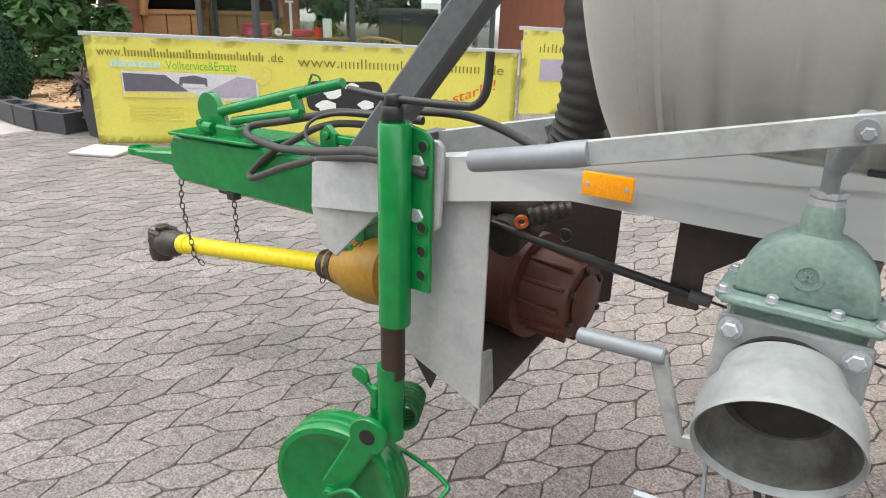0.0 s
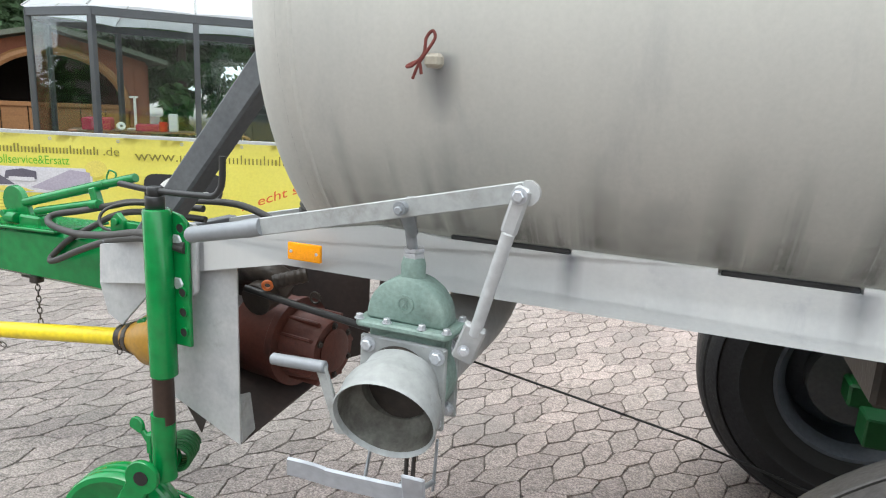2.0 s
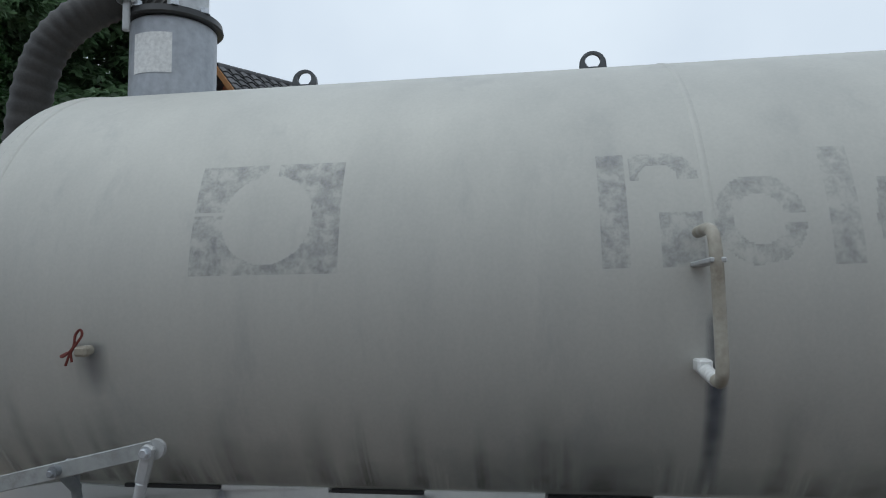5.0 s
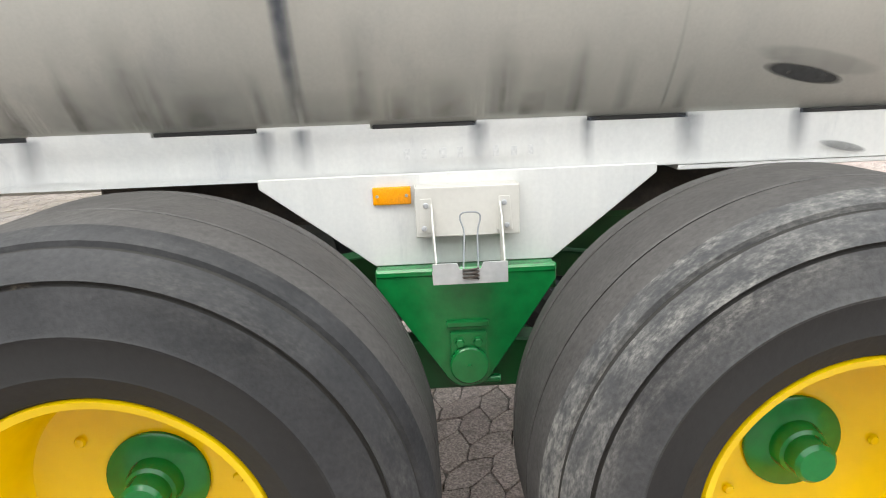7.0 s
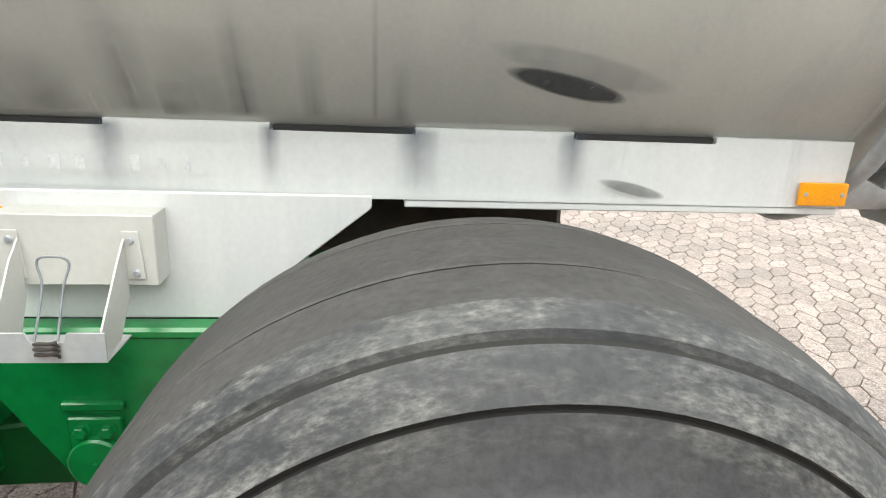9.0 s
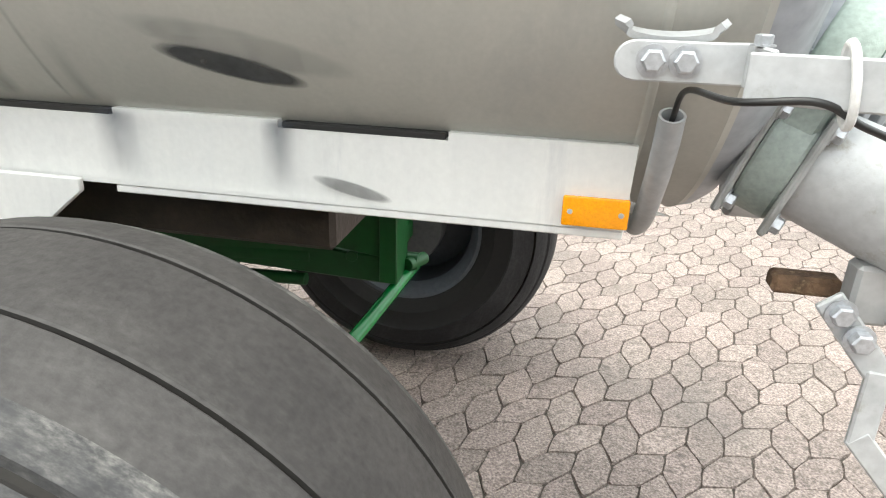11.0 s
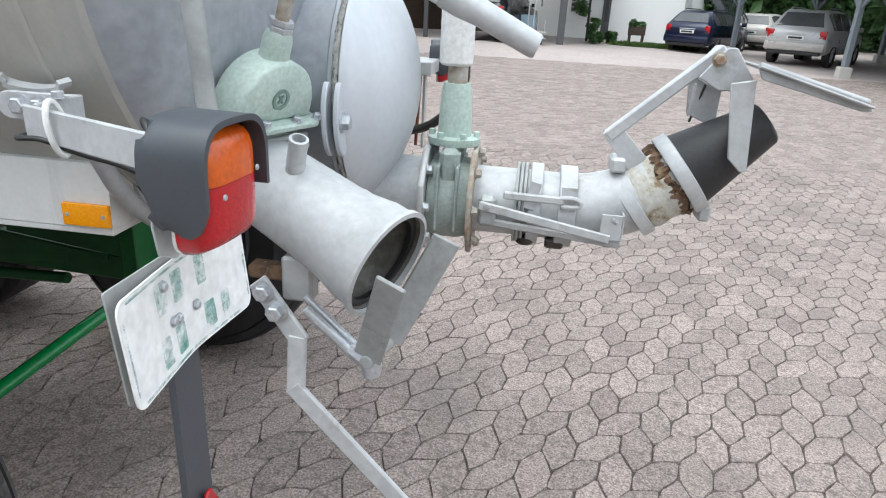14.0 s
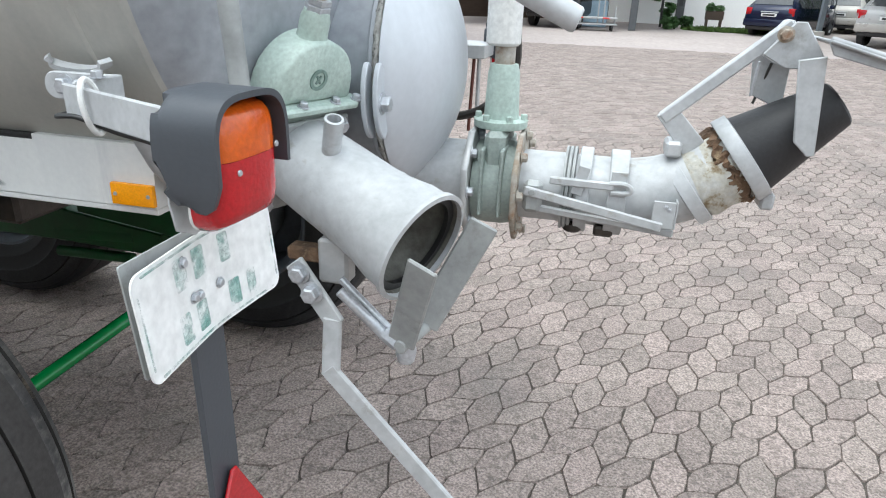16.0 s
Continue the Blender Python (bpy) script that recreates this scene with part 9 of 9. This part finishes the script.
PAINT_BLACK = surface("black_car_paint", (0.016, 0.017, 0.019), (0.02, 0.021, 0.023), rough=0.14, metal=0.1, large=3, fine=200, bump=0.01, grain_range=(0.98, 1.02))
SACK = surface("white_sacks", (0.7, 0.7, 0.68), (0.6, 0.6, 0.58), rough=0.7, large=6, fine=30, bump=0.3)
PALLET_WOOD = surface("pallet_wood", (0.3, 0.22, 0.14), (0.22, 0.16, 0.1), rough=0.8, large=5, fine=50)


def car(at, az, paint, label, kind="wagon"):
    """A parked car seen from behind: l runs from the rear bumper forwards."""
    at = Vector(at)
    W = {"tall": 0.96, "suv": 0.94, "wagon": 0.88, "hatch": 0.85}[kind]
    H = {"tall": 1.95, "suv": 1.72, "wagon": 1.48, "hatch": 1.46}[kind]
    L = {"tall": 4.8, "suv": 4.6, "wagon": 4.6, "hatch": 4.1}[kind]
    clear, belt = {"tall": (0.42, 1.24), "suv": (0.38, 1.08), "wagon": (0.26, 0.95), "hatch": (0.26, 0.93)}[kind]
    t = thing("car", at, label, "car", "cars parked by the carports")
    m = Matrix.Translation(at) @ Euler((0, 0, radians(az))).to_matrix().to_4x4()      # y of m points forwards
    # stations: forward distance, half width, lower edge, belt, top, half width at the top
    st = [(0.0, W * 0.86, clear + 0.2, belt - 0.16, belt - 0.12, W * 0.78), (0.05, W * 0.95, clear + 0.08, belt - 0.04, belt, W * 0.84), (0.14, W * 0.97, clear, belt, belt + 0.07, W * 0.8),
          (0.5, W, clear, belt, H - 0.08, W * 0.66), (0.72, W, clear, belt, H - 0.015, W * 0.66), (1.6, W, clear, belt, H, W * 0.68), (L * 0.56, W, clear, belt, H - 0.04, W * 0.67),
          (L * 0.74, W, clear, belt - 0.02, belt + 0.06, W * 0.76), (L * 0.9, W * 0.96, clear, belt - 0.12, belt - 0.06, W * 0.7), (L * 0.985, W * 0.86, clear + 0.05, belt - 0.3, belt - 0.24, W * 0.6), (L, W * 0.78, clear + 0.15, belt - 0.4, belt - 0.36, W * 0.55)]

    def section(s):
        l, w, z0, zb, zt, wt = s
        mid = z0 + (zb - z0) * 0.45
        return [(-w * 0.9, z0), (-w, z0 + 0.1), (-w * 1.015, mid), (-w * 0.985, zb), (-wt, zt - 0.03), (-wt * 0.86, zt), (wt * 0.86, zt), (wt, zt - 0.03), (w * 0.985, zb), (w * 1.015, mid), (w, z0 + 0.1), (w * 0.9, z0)]

    def shell(bm):
        rows = [[bm.verts.new(m @ Vector((x, s[0], z))) for x, z in section(s)] for s in st]
        for p, q in zip(rows, rows[1:]):
            for i in range(12):
                bm.faces.new((p[i], p[(i + 1) % 12], q[(i + 1) % 12], q[i]))
        bm.faces.new(rows[0]), bm.faces.new(rows[-1][::-1])
        bmesh.ops.bevel(bm, geom=[e for e in bm.edges if e.calc_face_angle(0) > 0.5], offset=0.025, segments=2, affect="EDGES")
    body = make("body", paint, t, shell, smooth=50)

    def quad(pts, off):
        def build(bm):
            a = [Vector(p) for p in pts]
            nrm = (a[1] - a[0]).cross(a[2] - a[0]).normalized()
            c = sum(a, Vector()) / 4
            if nrm.dot(c - Vector((0, L / 2, 0.7))) < 0:
                nrm = -nrm
            lo = [bm.verts.new(m @ (p - nrm * 0.01)) for p in a]
            hi = [bm.verts.new(m @ (c + (p - c) * 0.985 + nrm * off)) for p in a]
            bm.faces.new(hi)
            for i in range(4):
                bm.faces.new((lo[i], lo[(i + 1) % 4], hi[(i + 1) % 4], hi[i]))
        return build
    mixp = lambda a, b, f: Vector(a).lerp(Vector(b), f)
    P = lambda k, i: Vector((section(st[k])[i][0], st[k][0], section(st[k])[i][1]))
    a0, a1, b0, b1 = P(2, 5), P(2, 6), P(3, 5), P(3, 6)
    make("rear_window", CAR_GLASS, t, quad([mixp(a0, b0, 0.1) + Vector((-0.06, 0, 0)), mixp(a1, b1, 0.1) + Vector((0.06, 0, 0)), mixp(a1, b1, 0.93), mixp(a0, b0, 0.93)], 0.012), "dark tinted rear window")
    for i, j in ((3, 4), (8, 7)):
        for k0, k1, f0, f1 in ((3, 4, 0.2, 1.0), (4, 5, 0.06, 0.97), (5, 6, 0.04, 0.96)):
            lo0, hi0, lo1, hi1 = P(k0, i), P(k0, j), P(k1, i), P(k1, j)
            q = [mixp(mixp(lo0, lo1, f0), mixp(hi0, hi1, f0), 0.06), mixp(mixp(lo0, lo1, f1), mixp(hi0, hi1, f1), 0.06), mixp(mixp(lo0, lo1, f1), mixp(hi0, hi1, f1), 0.9), mixp(mixp(lo0, lo1, f0), mixp(hi0, hi1, f0), 0.9)]
            make("side_window", CAR_GLASS, t, quad(q, 0.012))
    for sx in (-1, 1):
        make("tail_light", LENS_RED, t, lambda bm: box(bm, (sx * W * 0.82 - 0.1, 0.0, belt - 0.24), (sx * W * 0.82 + 0.1, 0.16, belt + 0.0), 0.02, m, 2))
        make("side_mirror", paint, t, lambda bm: box(bm, (sx * (W + 0.1) - 0.09, L * 0.66, belt + 0.02), (sx * (W + 0.1) + 0.09, L * 0.66 + 0.1, belt + 0.16), 0.03, m, 2))
        for wl_ in (0.85, L - 0.9):
            r = 0.37 if kind in ("suv", "tall") else 0.31
            wm_ = m @ Matrix.Translation((sx * (W - 0.1), wl_, r)) @ Euler((0, radians(90 * sx), 0)).to_matrix().to_4x4()
            wh = make("wheel", TYRE, t, lambda bm: lathe(bm, [(r * 0.62, -0.1), (r * 0.9, -0.11), (r, -0.08), (r, 0.08), (r * 0.93, 0.11), (r * 0.66, 0.11), (r * 0.62, 0.09)], wm_, 28, True))
            make("rim", ZINC_PALE, wh, lambda bm: lathe(bm, [(0, 0.07), (r * 0.15, 0.08), (r * 0.6, 0.06), (r * 0.65, 0.1), (r * 0.6, 0.02), (0, 0.02)], wm_, 20))
    make("bumper", paint if kind != "suv" else PAINT_BEIGE, t, lambda bm: box(bm, (-W * 0.95, -0.09, clear + 0.08), (W * 0.95, 0.1, clear + 0.33), 0.05, m, 2))
    make("lower_valance", BLACK, t, lambda bm: box(bm, (-W * 0.85, -0.05, clear - 0.04), (W * 0.85, 0.12, clear + 0.1), 0.03, m))
    pl = make("number_plate", PLATE, t, lambda bm: box(bm, (-0.26, -0.035 if kind != "suv" else -0.03, belt - 0.28), (0.26, -0.01, belt - 0.17), 0.003, m))
    make("print_bar", BLACK, pl, lambda bm: box(bm, (-0.2, -0.04, belt - 0.255), (0.2, -0.036, belt - 0.195), 0, m))
    make("handle_strip", ZINC_PALE, t, lambda bm: box(bm, (-0.3, -0.02, belt - 0.14), (0.3, 0.02, belt - 0.11), 0.006, m))
    if kind != "hatch":
        for sx in (-1, 1):
            make("roof_rail", BLACK if kind == "wagon" else ZINC_PALE, t, lambda bm: tube(bm, [m @ Vector((sx * W * 0.6, l, z)) for l, z in ((0.8, H - 0.02), (0.9, H + 0.04), (2.3, H + 0.04), (2.45, H - 0.02))], 0.018, 8))
    return t


car(place(-18.95, 24.2) + Vector((0.05, 0, 0)), -36, PAINT_SILVER, "silver four-wheel-drive car parked under the carport", "suv")
car(place(-11.4, 26.6), -33, PAINT_NAVY, "dark navy estate car parked in the open yard", "wagon")
car(place(-15.9, 31.0), -33, PAINT_BEIGE, "beige silver car parked beyond the estate car", "hatch")
car(place(5.2, 25.4), -16, PAINT_BLACK, "black four-wheel-drive car under the timber carport", "tall")

# carport over the cars: posts on concrete feet, flat sheeted roof
CA, CB = Vector((9.2, 24.7, 0)), Vector((10.64, 18.73, 0))
CU = (CB - CA).normalized()
CV = Vector((-CU.y, CU.x, 0))


def carport():
    t = thing("carport", (CA.x, CA.y, rise(CA.y)), "open timber carport with grey posts and flat sheeted roof", "carport")
    up = Vector((0, 0, 1))
    top = 2.98
    spot = lambda u, v: CA + CU * u + CV * v
    for u in (0, 6.14, 12.3):
        for v in (0, 2.9, 5.8):
            p = spot(u, v)
            g = rise(p.y)
            make("foot", SLAB, t, lambda bm: box(bm, (p.x - 0.16, p.y - 0.16, g - 0.1), (p.x + 0.16, p.y + 0.16, g + 0.28), 0.02))
            make("post", POST_PAINT, t, lambda bm: beam(bm, p + up * (g + 0.25), p + up * (top - 0.28), 0.15, 0.15, 0.006, up=CU))
            for s in (-1, 1):
                make("brace", POST_PAINT, t, lambda bm: beam(bm, p + up * (top - 0.95), p + CU * (0.65 * s) + up * (top - 0.3), 0.07, 0.1, 0.004))
    for v in (0, 2.9, 5.8):
        make("purlin", UNDERSIDE, t, lambda bm: beam(bm, spot(-0.5, v) + up * (top - 0.2), spot(14, v) + up * (top - 0.2), 0.12, 0.18, 0.005))
    for k in range(18):
        make("rafter", UNDERSIDE, t, lambda bm: beam(bm, spot(-0.4 + k * 0.84, -0.5) + up * (top - 0.06), spot(-0.4 + k * 0.84, 6.4) + up * (top - 0.06), 0.07, 0.11, 0.004))
    make("fascia", SHEETING, t, lambda bm: beam(bm, spot(-0.6, -0.55) + up * (top + 0.0), spot(14.2, -0.55) + up * (top + 0.0), 0.03, 0.2, 0.003))
    make("fascia", SHEETING, t, lambda bm: beam(bm, spot(-0.6, -0.52) + up * (top + 0.0), spot(-0.6, 6.5) + up * (top + 0.0), 0.03, 0.2, 0.003))

    def roof(bm):
        rows = []
        n = 150
        for i in range(n + 1):
            u = -0.65 + 14.9 * i / n
            rows.append([bm.verts.new(spot(u, v) + up * (top + 0.1 + 0.02 * math.cos(i * 1.6) + 0.02 * (v + 0.6))) for v in (-0.65, 6.6)])
        for p, q in zip(rows, rows[1:]):
            bm.faces.new((p[0], p[1], q[1], q[0]))
        bmesh.ops.solidify(bm, geom=bm.faces[:], thickness=0.012)
    make("roof", SHEETING, t, roof, "grey corrugated roof sheets")
    make("back_wall", SHEETING, t, lambda bm: beam(bm, spot(-0.6, 6.3) + up * 1.4, spot(14.2, 6.3) + up * 1.4, 0.08, 2.6, 0))
    make("side_panel", SHEETING, t, lambda bm: beam(bm, spot(8.0, 6.2) + up * 1.1, spot(12.0, 6.2) + up * 1.1, 0.06, 1.7, 0))
carport()


def sacks():
    c = place(-27.2, 22.6)
    pal = thing("pallet", c, "wooden pallet carrying white sacks", "pallet")
    m = Matrix.Translation(c) @ Euler((0, 0, radians(-20))).to_matrix().to_4x4()
    for k in range(7):
        make("board", PALLET_WOOD, pal, lambda bm: box(bm, (-0.6 + k * 0.175, -0.5, 0.11), (-0.47 + k * 0.175, 0.5, 0.135), 0.003, m))
    for k in (-0.45, 0.0, 0.4):
        make("runner", PALLET_WOOD, pal, lambda bm: box(bm, (-0.6, k, 0.0), (0.6, k + 0.1, 0.108), 0.003, m))
    rnd = random.Random(2)
    first = None
    for layer in range(5):
        for i in range(2):
            for j in range(2):
                if first is None:
                    bm = bmesh.new()
                    box(bm, (-0.28, -0.23, 0.0), (0.28, 0.23, 0.155), 0.055, None, 3)
                    first = tagged(part("sack", bm, SACK, None, smooth=60), "plump white sack stacked on a pallet", "sack", "sacks on the pallet")
                    ob = first
                else:
                    ob = None
                w = m @ Matrix.Translation((-0.29 + i * 0.58 + rnd.uniform(-0.02, 0.02), -0.24 + j * 0.48, 0.137 + layer * 0.152)) @ Matrix.Rotation(rnd.uniform(-0.08, 0.08), 4, "Z")
                if ob:
                    ob.matrix_world = w
                else:
                    copy_thing(first, w)
sacks()

# timber carport with its brown fascia in front of the white house
def timber_carport():
    a, b = place(16, 25.9), place(-5.25, 25.9)
    t = thing("timber_carport", place(-1.6, 25.8), "timber carport with brown fascia and dark posts", "carport")
    up = Vector((0, 0, 1))
    zt = 2.93
    A, B = Vector((a.x, a.y, 0)), Vector((b.x, b.y, 0))
    for az in (-1.6, 2.7, 3.6, 9.6, 14):
        p = place(az, 26.0)
        make("post", DARK_STEEL, t, lambda bm: beam(bm, p, Vector((p.x, p.y, zt - 0.1)), 0.26 if az == -1.6 else 0.15, 0.17, 0.006, up=(0, 1, 0)))
    make("fascia", FASCIA, t, lambda bm: beam(bm, A + up * (zt + 0.05), B + up * (zt + 0.05), 0.05, 0.28, 0.006))
    back = Vector((0.4, 5.2, 0))
    def roof(bm):
        f = [bm.verts.new(p) for p in (A + up * (zt + 0.2), B + up * (zt + 0.2), B + back + up * (zt + 0.8), A + back + up * (zt + 0.8))]
        g = [bm.verts.new(v.co - Vector((0, 0, 0.1))) for v in f]
        bm.faces.new(f), bm.faces.new(g[::-1])
        for i in range(4):
            bm.faces.new((f[i], f[(i + 1) % 4], g[(i + 1) % 4], g[i]))
    make("roof", TILE, t, roof, "dark roof sheet")
    make("gutter", BLACK, t, lambda bm: tube(bm, [A + up * (zt + 0.16) + Vector((0, -0.08, 0)), B + up * (zt + 0.16) + Vector((0, -0.08, 0))], 0.06, 10))
    make("downpipe", BLACK, t, lambda bm: tube(bm, smoothed([B + up * (zt + 0.12), B + up * (zt - 0.1) + Vector((-0.2, 0.5, 0)), B + up * (zt - 0.3) + Vector((-0.55, 2.0, 0)), B + up * 0.45 + Vector((-0.55, 2.2, 0))], 6), 0.05, 10))
    for k in range(9):
        p = A.lerp(B, k / 8)
        make("rafter", DARK_WOOD, t, lambda bm: beam(bm, p + up * (zt + 0.05), p + back + up * (zt + 0.62), 0.09, 0.14, 0.004))
    make("back_wall", DARK_WOOD, t, lambda bm: beam(bm, place(3.6, 32) + up * 1.2, place(18, 31) + up * 1.2, 0.1, 2.6, 0))
    make("red_cabinet", RED_ENAMEL, t, lambda bm: box(bm, (place(9.4, 25.7).x - 0.14, place(9.4, 25.7).y - 0.1, 2.1), (place(9.4, 25.7).x + 0.14, place(9.4, 25.7).y + 0.1, 2.75), 0.02))
timber_carport()


def house_wall():
    p, q = place(4.2, 32.5), place(-10.95, 30.3)
    P0, P1 = Vector((p.x, p.y, 0)), Vector((q.x, q.y, 0))
    t = thing("white_house", P1, "white rendered two-storey house with outside stair", "house")
    u = (P1 - P0).normalized()
    n = Vector((u.y, -u.x, 0))
    up = Vector((0, 0, 1))
    at = lambda az: P0 + u * ((place(az, 30).xy - EYE).normalized().cross(EYE - P0.xy) / (place(az, 30).xy - EYE).normalized().cross(u.xy))
    make("wall", RENDER_WALL, t, lambda bm: beam(bm, P0 - n * 0.15 + up * 3.2, P1 - n * 0.15 + up * 3.2, 0.3, 6.4, 0))
    make("side_wall", RENDER_WALL, t, lambda bm: beam(bm, P1 - n * 0.31 + up * 3.2, P1 - n * 8 + up * 3.2, 0.3, 6.4, 0))
    make("roof", TILE, t, lambda bm: beam(bm, P0 - n * 4.0 + up * 6.5, P1 + u * 0.6 - n * 4.0 + up * 6.5, 9, 0.2, 0))
    for az0, az1, z0, z1, nm in ((-4.75, -5.35, 0.45, 2.85, "door"),):
        a, b = at(az0), at(az1)
        d = make(nm, DARK_STEEL, t, lambda bm: beam(bm, a + n * 0.02 + up * ((z0 + z1) / 2), b + n * 0.02 + up * ((z0 + z1) / 2), 0.06, z1 - z0, 0.01), "dark grey house door")
        make("pane", CAR_GLASS, d, lambda bm: beam(bm, a.lerp(b, 0.3) + n * 0.06 + up * 1.9, a.lerp(b, 0.75) + n * 0.06 + up * 1.9, 0.02, 1.4, 0.004))
    # lattice window of hollow blocks
    a, b = at(-2.2), at(-3.3)
    w = make("lattice_window", SLAB, t, lambda bm: beam(bm, a + n * 0.005 + up * 2.25, b + n * 0.005 + up * 2.25, 0.03, 1.45, 0.004), "lattice window of hollow blocks")
    for i in range(3):
        for j in range(7):
            c = a.lerp(b, (i + 0.5) / 3) + up * (1.62 + j * 0.205)
            # dark steel square stands for the shade inside the hollow block
            make("opening", DARK_STEEL, w, lambda bm: beam(bm, c - u * 0.07 + n * 0.025, c + u * 0.07 + n * 0.025, 0.02, 0.14, 0))
    # steel stair running up to the right-hand corner
    top, low = place(-10.9, 29.6) + up * 3.3, place(-15.6, 29.6) + up * 0.2
    st = thing("outside_stair", low, "dark steel outside staircase beside the white house", "staircase")
    dirn = top - low
    for s in (0, 0.9):
        o = Vector((0.15, 1.0, 0)).normalized() * s
        make("stringer", DARK_STEEL, st, lambda bm: beam(bm, low + o, top + o, 0.05, 0.24, 0.004))
        make("handrail", DARK_STEEL, st, lambda bm: tube(bm, [low + o + up, top + o + up], 0.03, 8))
        for k in range(16):
            p = low + dirn * (k / 15) + o
            make("baluster", DARK_STEEL, st, lambda bm: rod(bm, p, p + up, 0.014, 6))
    for k in range(15):
        p = low + dirn * ((k + 0.5) / 15)
        make("tread", DARK_STEEL, st, lambda bm: beam(bm, p + Vector((0, 0.02, 0)), p + Vector((0.14, 0.88, 0)), 0.26, 0.03, 0.003))
house_wall()


def trolley():
    c = place(1.6, 25.2)
    t = thing("trolley", c, "galvanised platform trolley with push bars", "trolley")
    m = Matrix.Translation(c) @ Euler((0, 0, radians(6))).to_matrix().to_4x4()
    make("deck", ZINC, t, lambda bm: box(bm, (-0.85, -0.35, 0.4), (0.85, 0.35, 0.46), 0.008, m))
    make("lower_deck", ZINC, t, lambda bm: box(bm, (-0.85, -0.35, 0.2), (0.85, 0.35, 0.25), 0.008, m))
    for sx in (-0.8, 0.2, 0.4, 0.8):
        make("upright", ZINC, t, lambda bm: rod(bm, m @ Vector((sx, 0, 0.2)), m @ Vector((sx, 0, 1.75 if abs(sx) < 0.5 else 0.8)), 0.025, 8))
    make("push_bar", DARK_STEEL, t, lambda bm: tube(bm, [m @ Vector(v) for v in ((-0.05, 0, 1.3), (0.0, 0, 1.7), (0.2, 0, 1.8), (0.4, 0, 1.8), (0.62, 0, 1.7), (0.65, 0, 1.3))], 0.03, 8))
    for sx in (-0.7, 0.7):
        for sy in (-0.28, 0.28):
            make("castor", TYRE, t, lambda bm: lathe(bm, [(0, -0.03), (0.09, -0.03), (0.1, 0), (0.09, 0.03), (0, 0.03)], m @ Matrix.Translation((sx, sy, 0.1)) @ Euler((0, radians(90), 0)).to_matrix().to_4x4(), 16))
    for sx in (-0.55, 0.35):
        make("red_strip", RED_ENAMEL, t, lambda bm: box(bm, (sx, -0.37, 0.41), (sx + 0.22, -0.35, 0.46), 0.003, m))
trolley()

crate = part("storage_tub", (lambda bm: (box(bm, (-0.55, -0.35, 0), (0.55, 0.35, 0.95), 0.06, Matrix.Translation(place(1.6, 27.3)), 2), bm)[1])(bmesh.new()), surface("pale_blue_plastic", (0.35, 0.48, 0.58), rough=0.5, large=3, fine=30), None, smooth=40)
tagged(crate, "pale blue plastic tub behind the trolley", "tub")

# strip of lawn, shrubs and a planter box by the house door
lawn = leaf_mesh("lawn", [(place(-7.0 - 0.6 * k, 28.4 - 0.12 * k).x, place(-7.0 - 0.6 * k, 28.4).y, rise(27.0) + 0.02, 0.8, 0.03) for k in range(8)], 5000, 0.09, GRASS, None, 77, flat=0.0, long=2.5)
tagged(lawn, "narrow strip of green lawn by the house", "lawn", kind="stuff")
for k, (az, d, h, r) in enumerate(((-4.1, 28.3, 0.95, 0.28), (-4.4, 27.9, 0.4, 0.35), (-5.6, 29.0, 0.45, 0.3))):
    shrub(place(az, d).xy, h, r, "small leafy shrub growing beside the house door", 90 + k, 400, 0.13, "shrubs by the house", rise(27.0))


def planter():
    c = place(-7.6, 29.2)
    t = thing("planter_box", c, "dark wooden planter box on legs with green plants", "planter")
    make("trough", DARK_WOOD, t, lambda bm: box(bm, c + Vector((-0.33, -0.16, 0.35)), c + Vector((0.33, 0.16, 0.68)), 0.01))
    for sx in (-0.26, 0.26):
        make("leg", DARK_WOOD, t, lambda bm: box(bm, c + Vector((sx - 0.04, -0.15, 0)), c + Vector((sx + 0.04, 0.15, 0.35)), 0.006))
    leaf_mesh("plants", [(c.x - 0.15, c.y, c.z + 0.8, 0.2, 0.8), (c.x + 0.15, c.y, c.z + 0.76, 0.18, 0.7)], 220, 0.09, LEAF, t, 99)
planter()
for k, (az, d, h, r) in enumerate(((-13.5, 38, 9, 3.4), (-17, 42, 11, 4.2), (-21, 40, 10, 4.2), (-25.5, 38, 10, 4), (-30, 36, 10, 4), (-15, 52, 13, 5), (-34, 40, 11, 5))):
    p = place(az, d)
    tree((p.x, p.y), h, r, 0.8, "leafy tree behind the carports", 110 + k, 2600, 0.42, "tree", LEAF)
hedge = leaf_mesh("hedge", [(place(az, 37.5).x, place(az, 37.5).y, rise(26) + 0.6 + 0.75 * lv, 0.95, 0.95) for az in np.arange(-35, -11.5, 1.1) for lv in range(3)], 16000, 0.2, LEAF, None, 131)
tagged(hedge, "tall green hedge behind the carports", "hedge", kind="stuff")
wall_plant = leaf_mesh("wall_plant", [(place(-3.0, 29.9).x, place(-3.0, 29.9).y, 1.75, 0.3, 0.8), (place(-3.3, 29.9).x, place(-3.3, 29.9).y, 1.55, 0.22, 0.7)], 160, 0.13, LEAF, bpy.data.objects["white_house"], 133)

pavement()
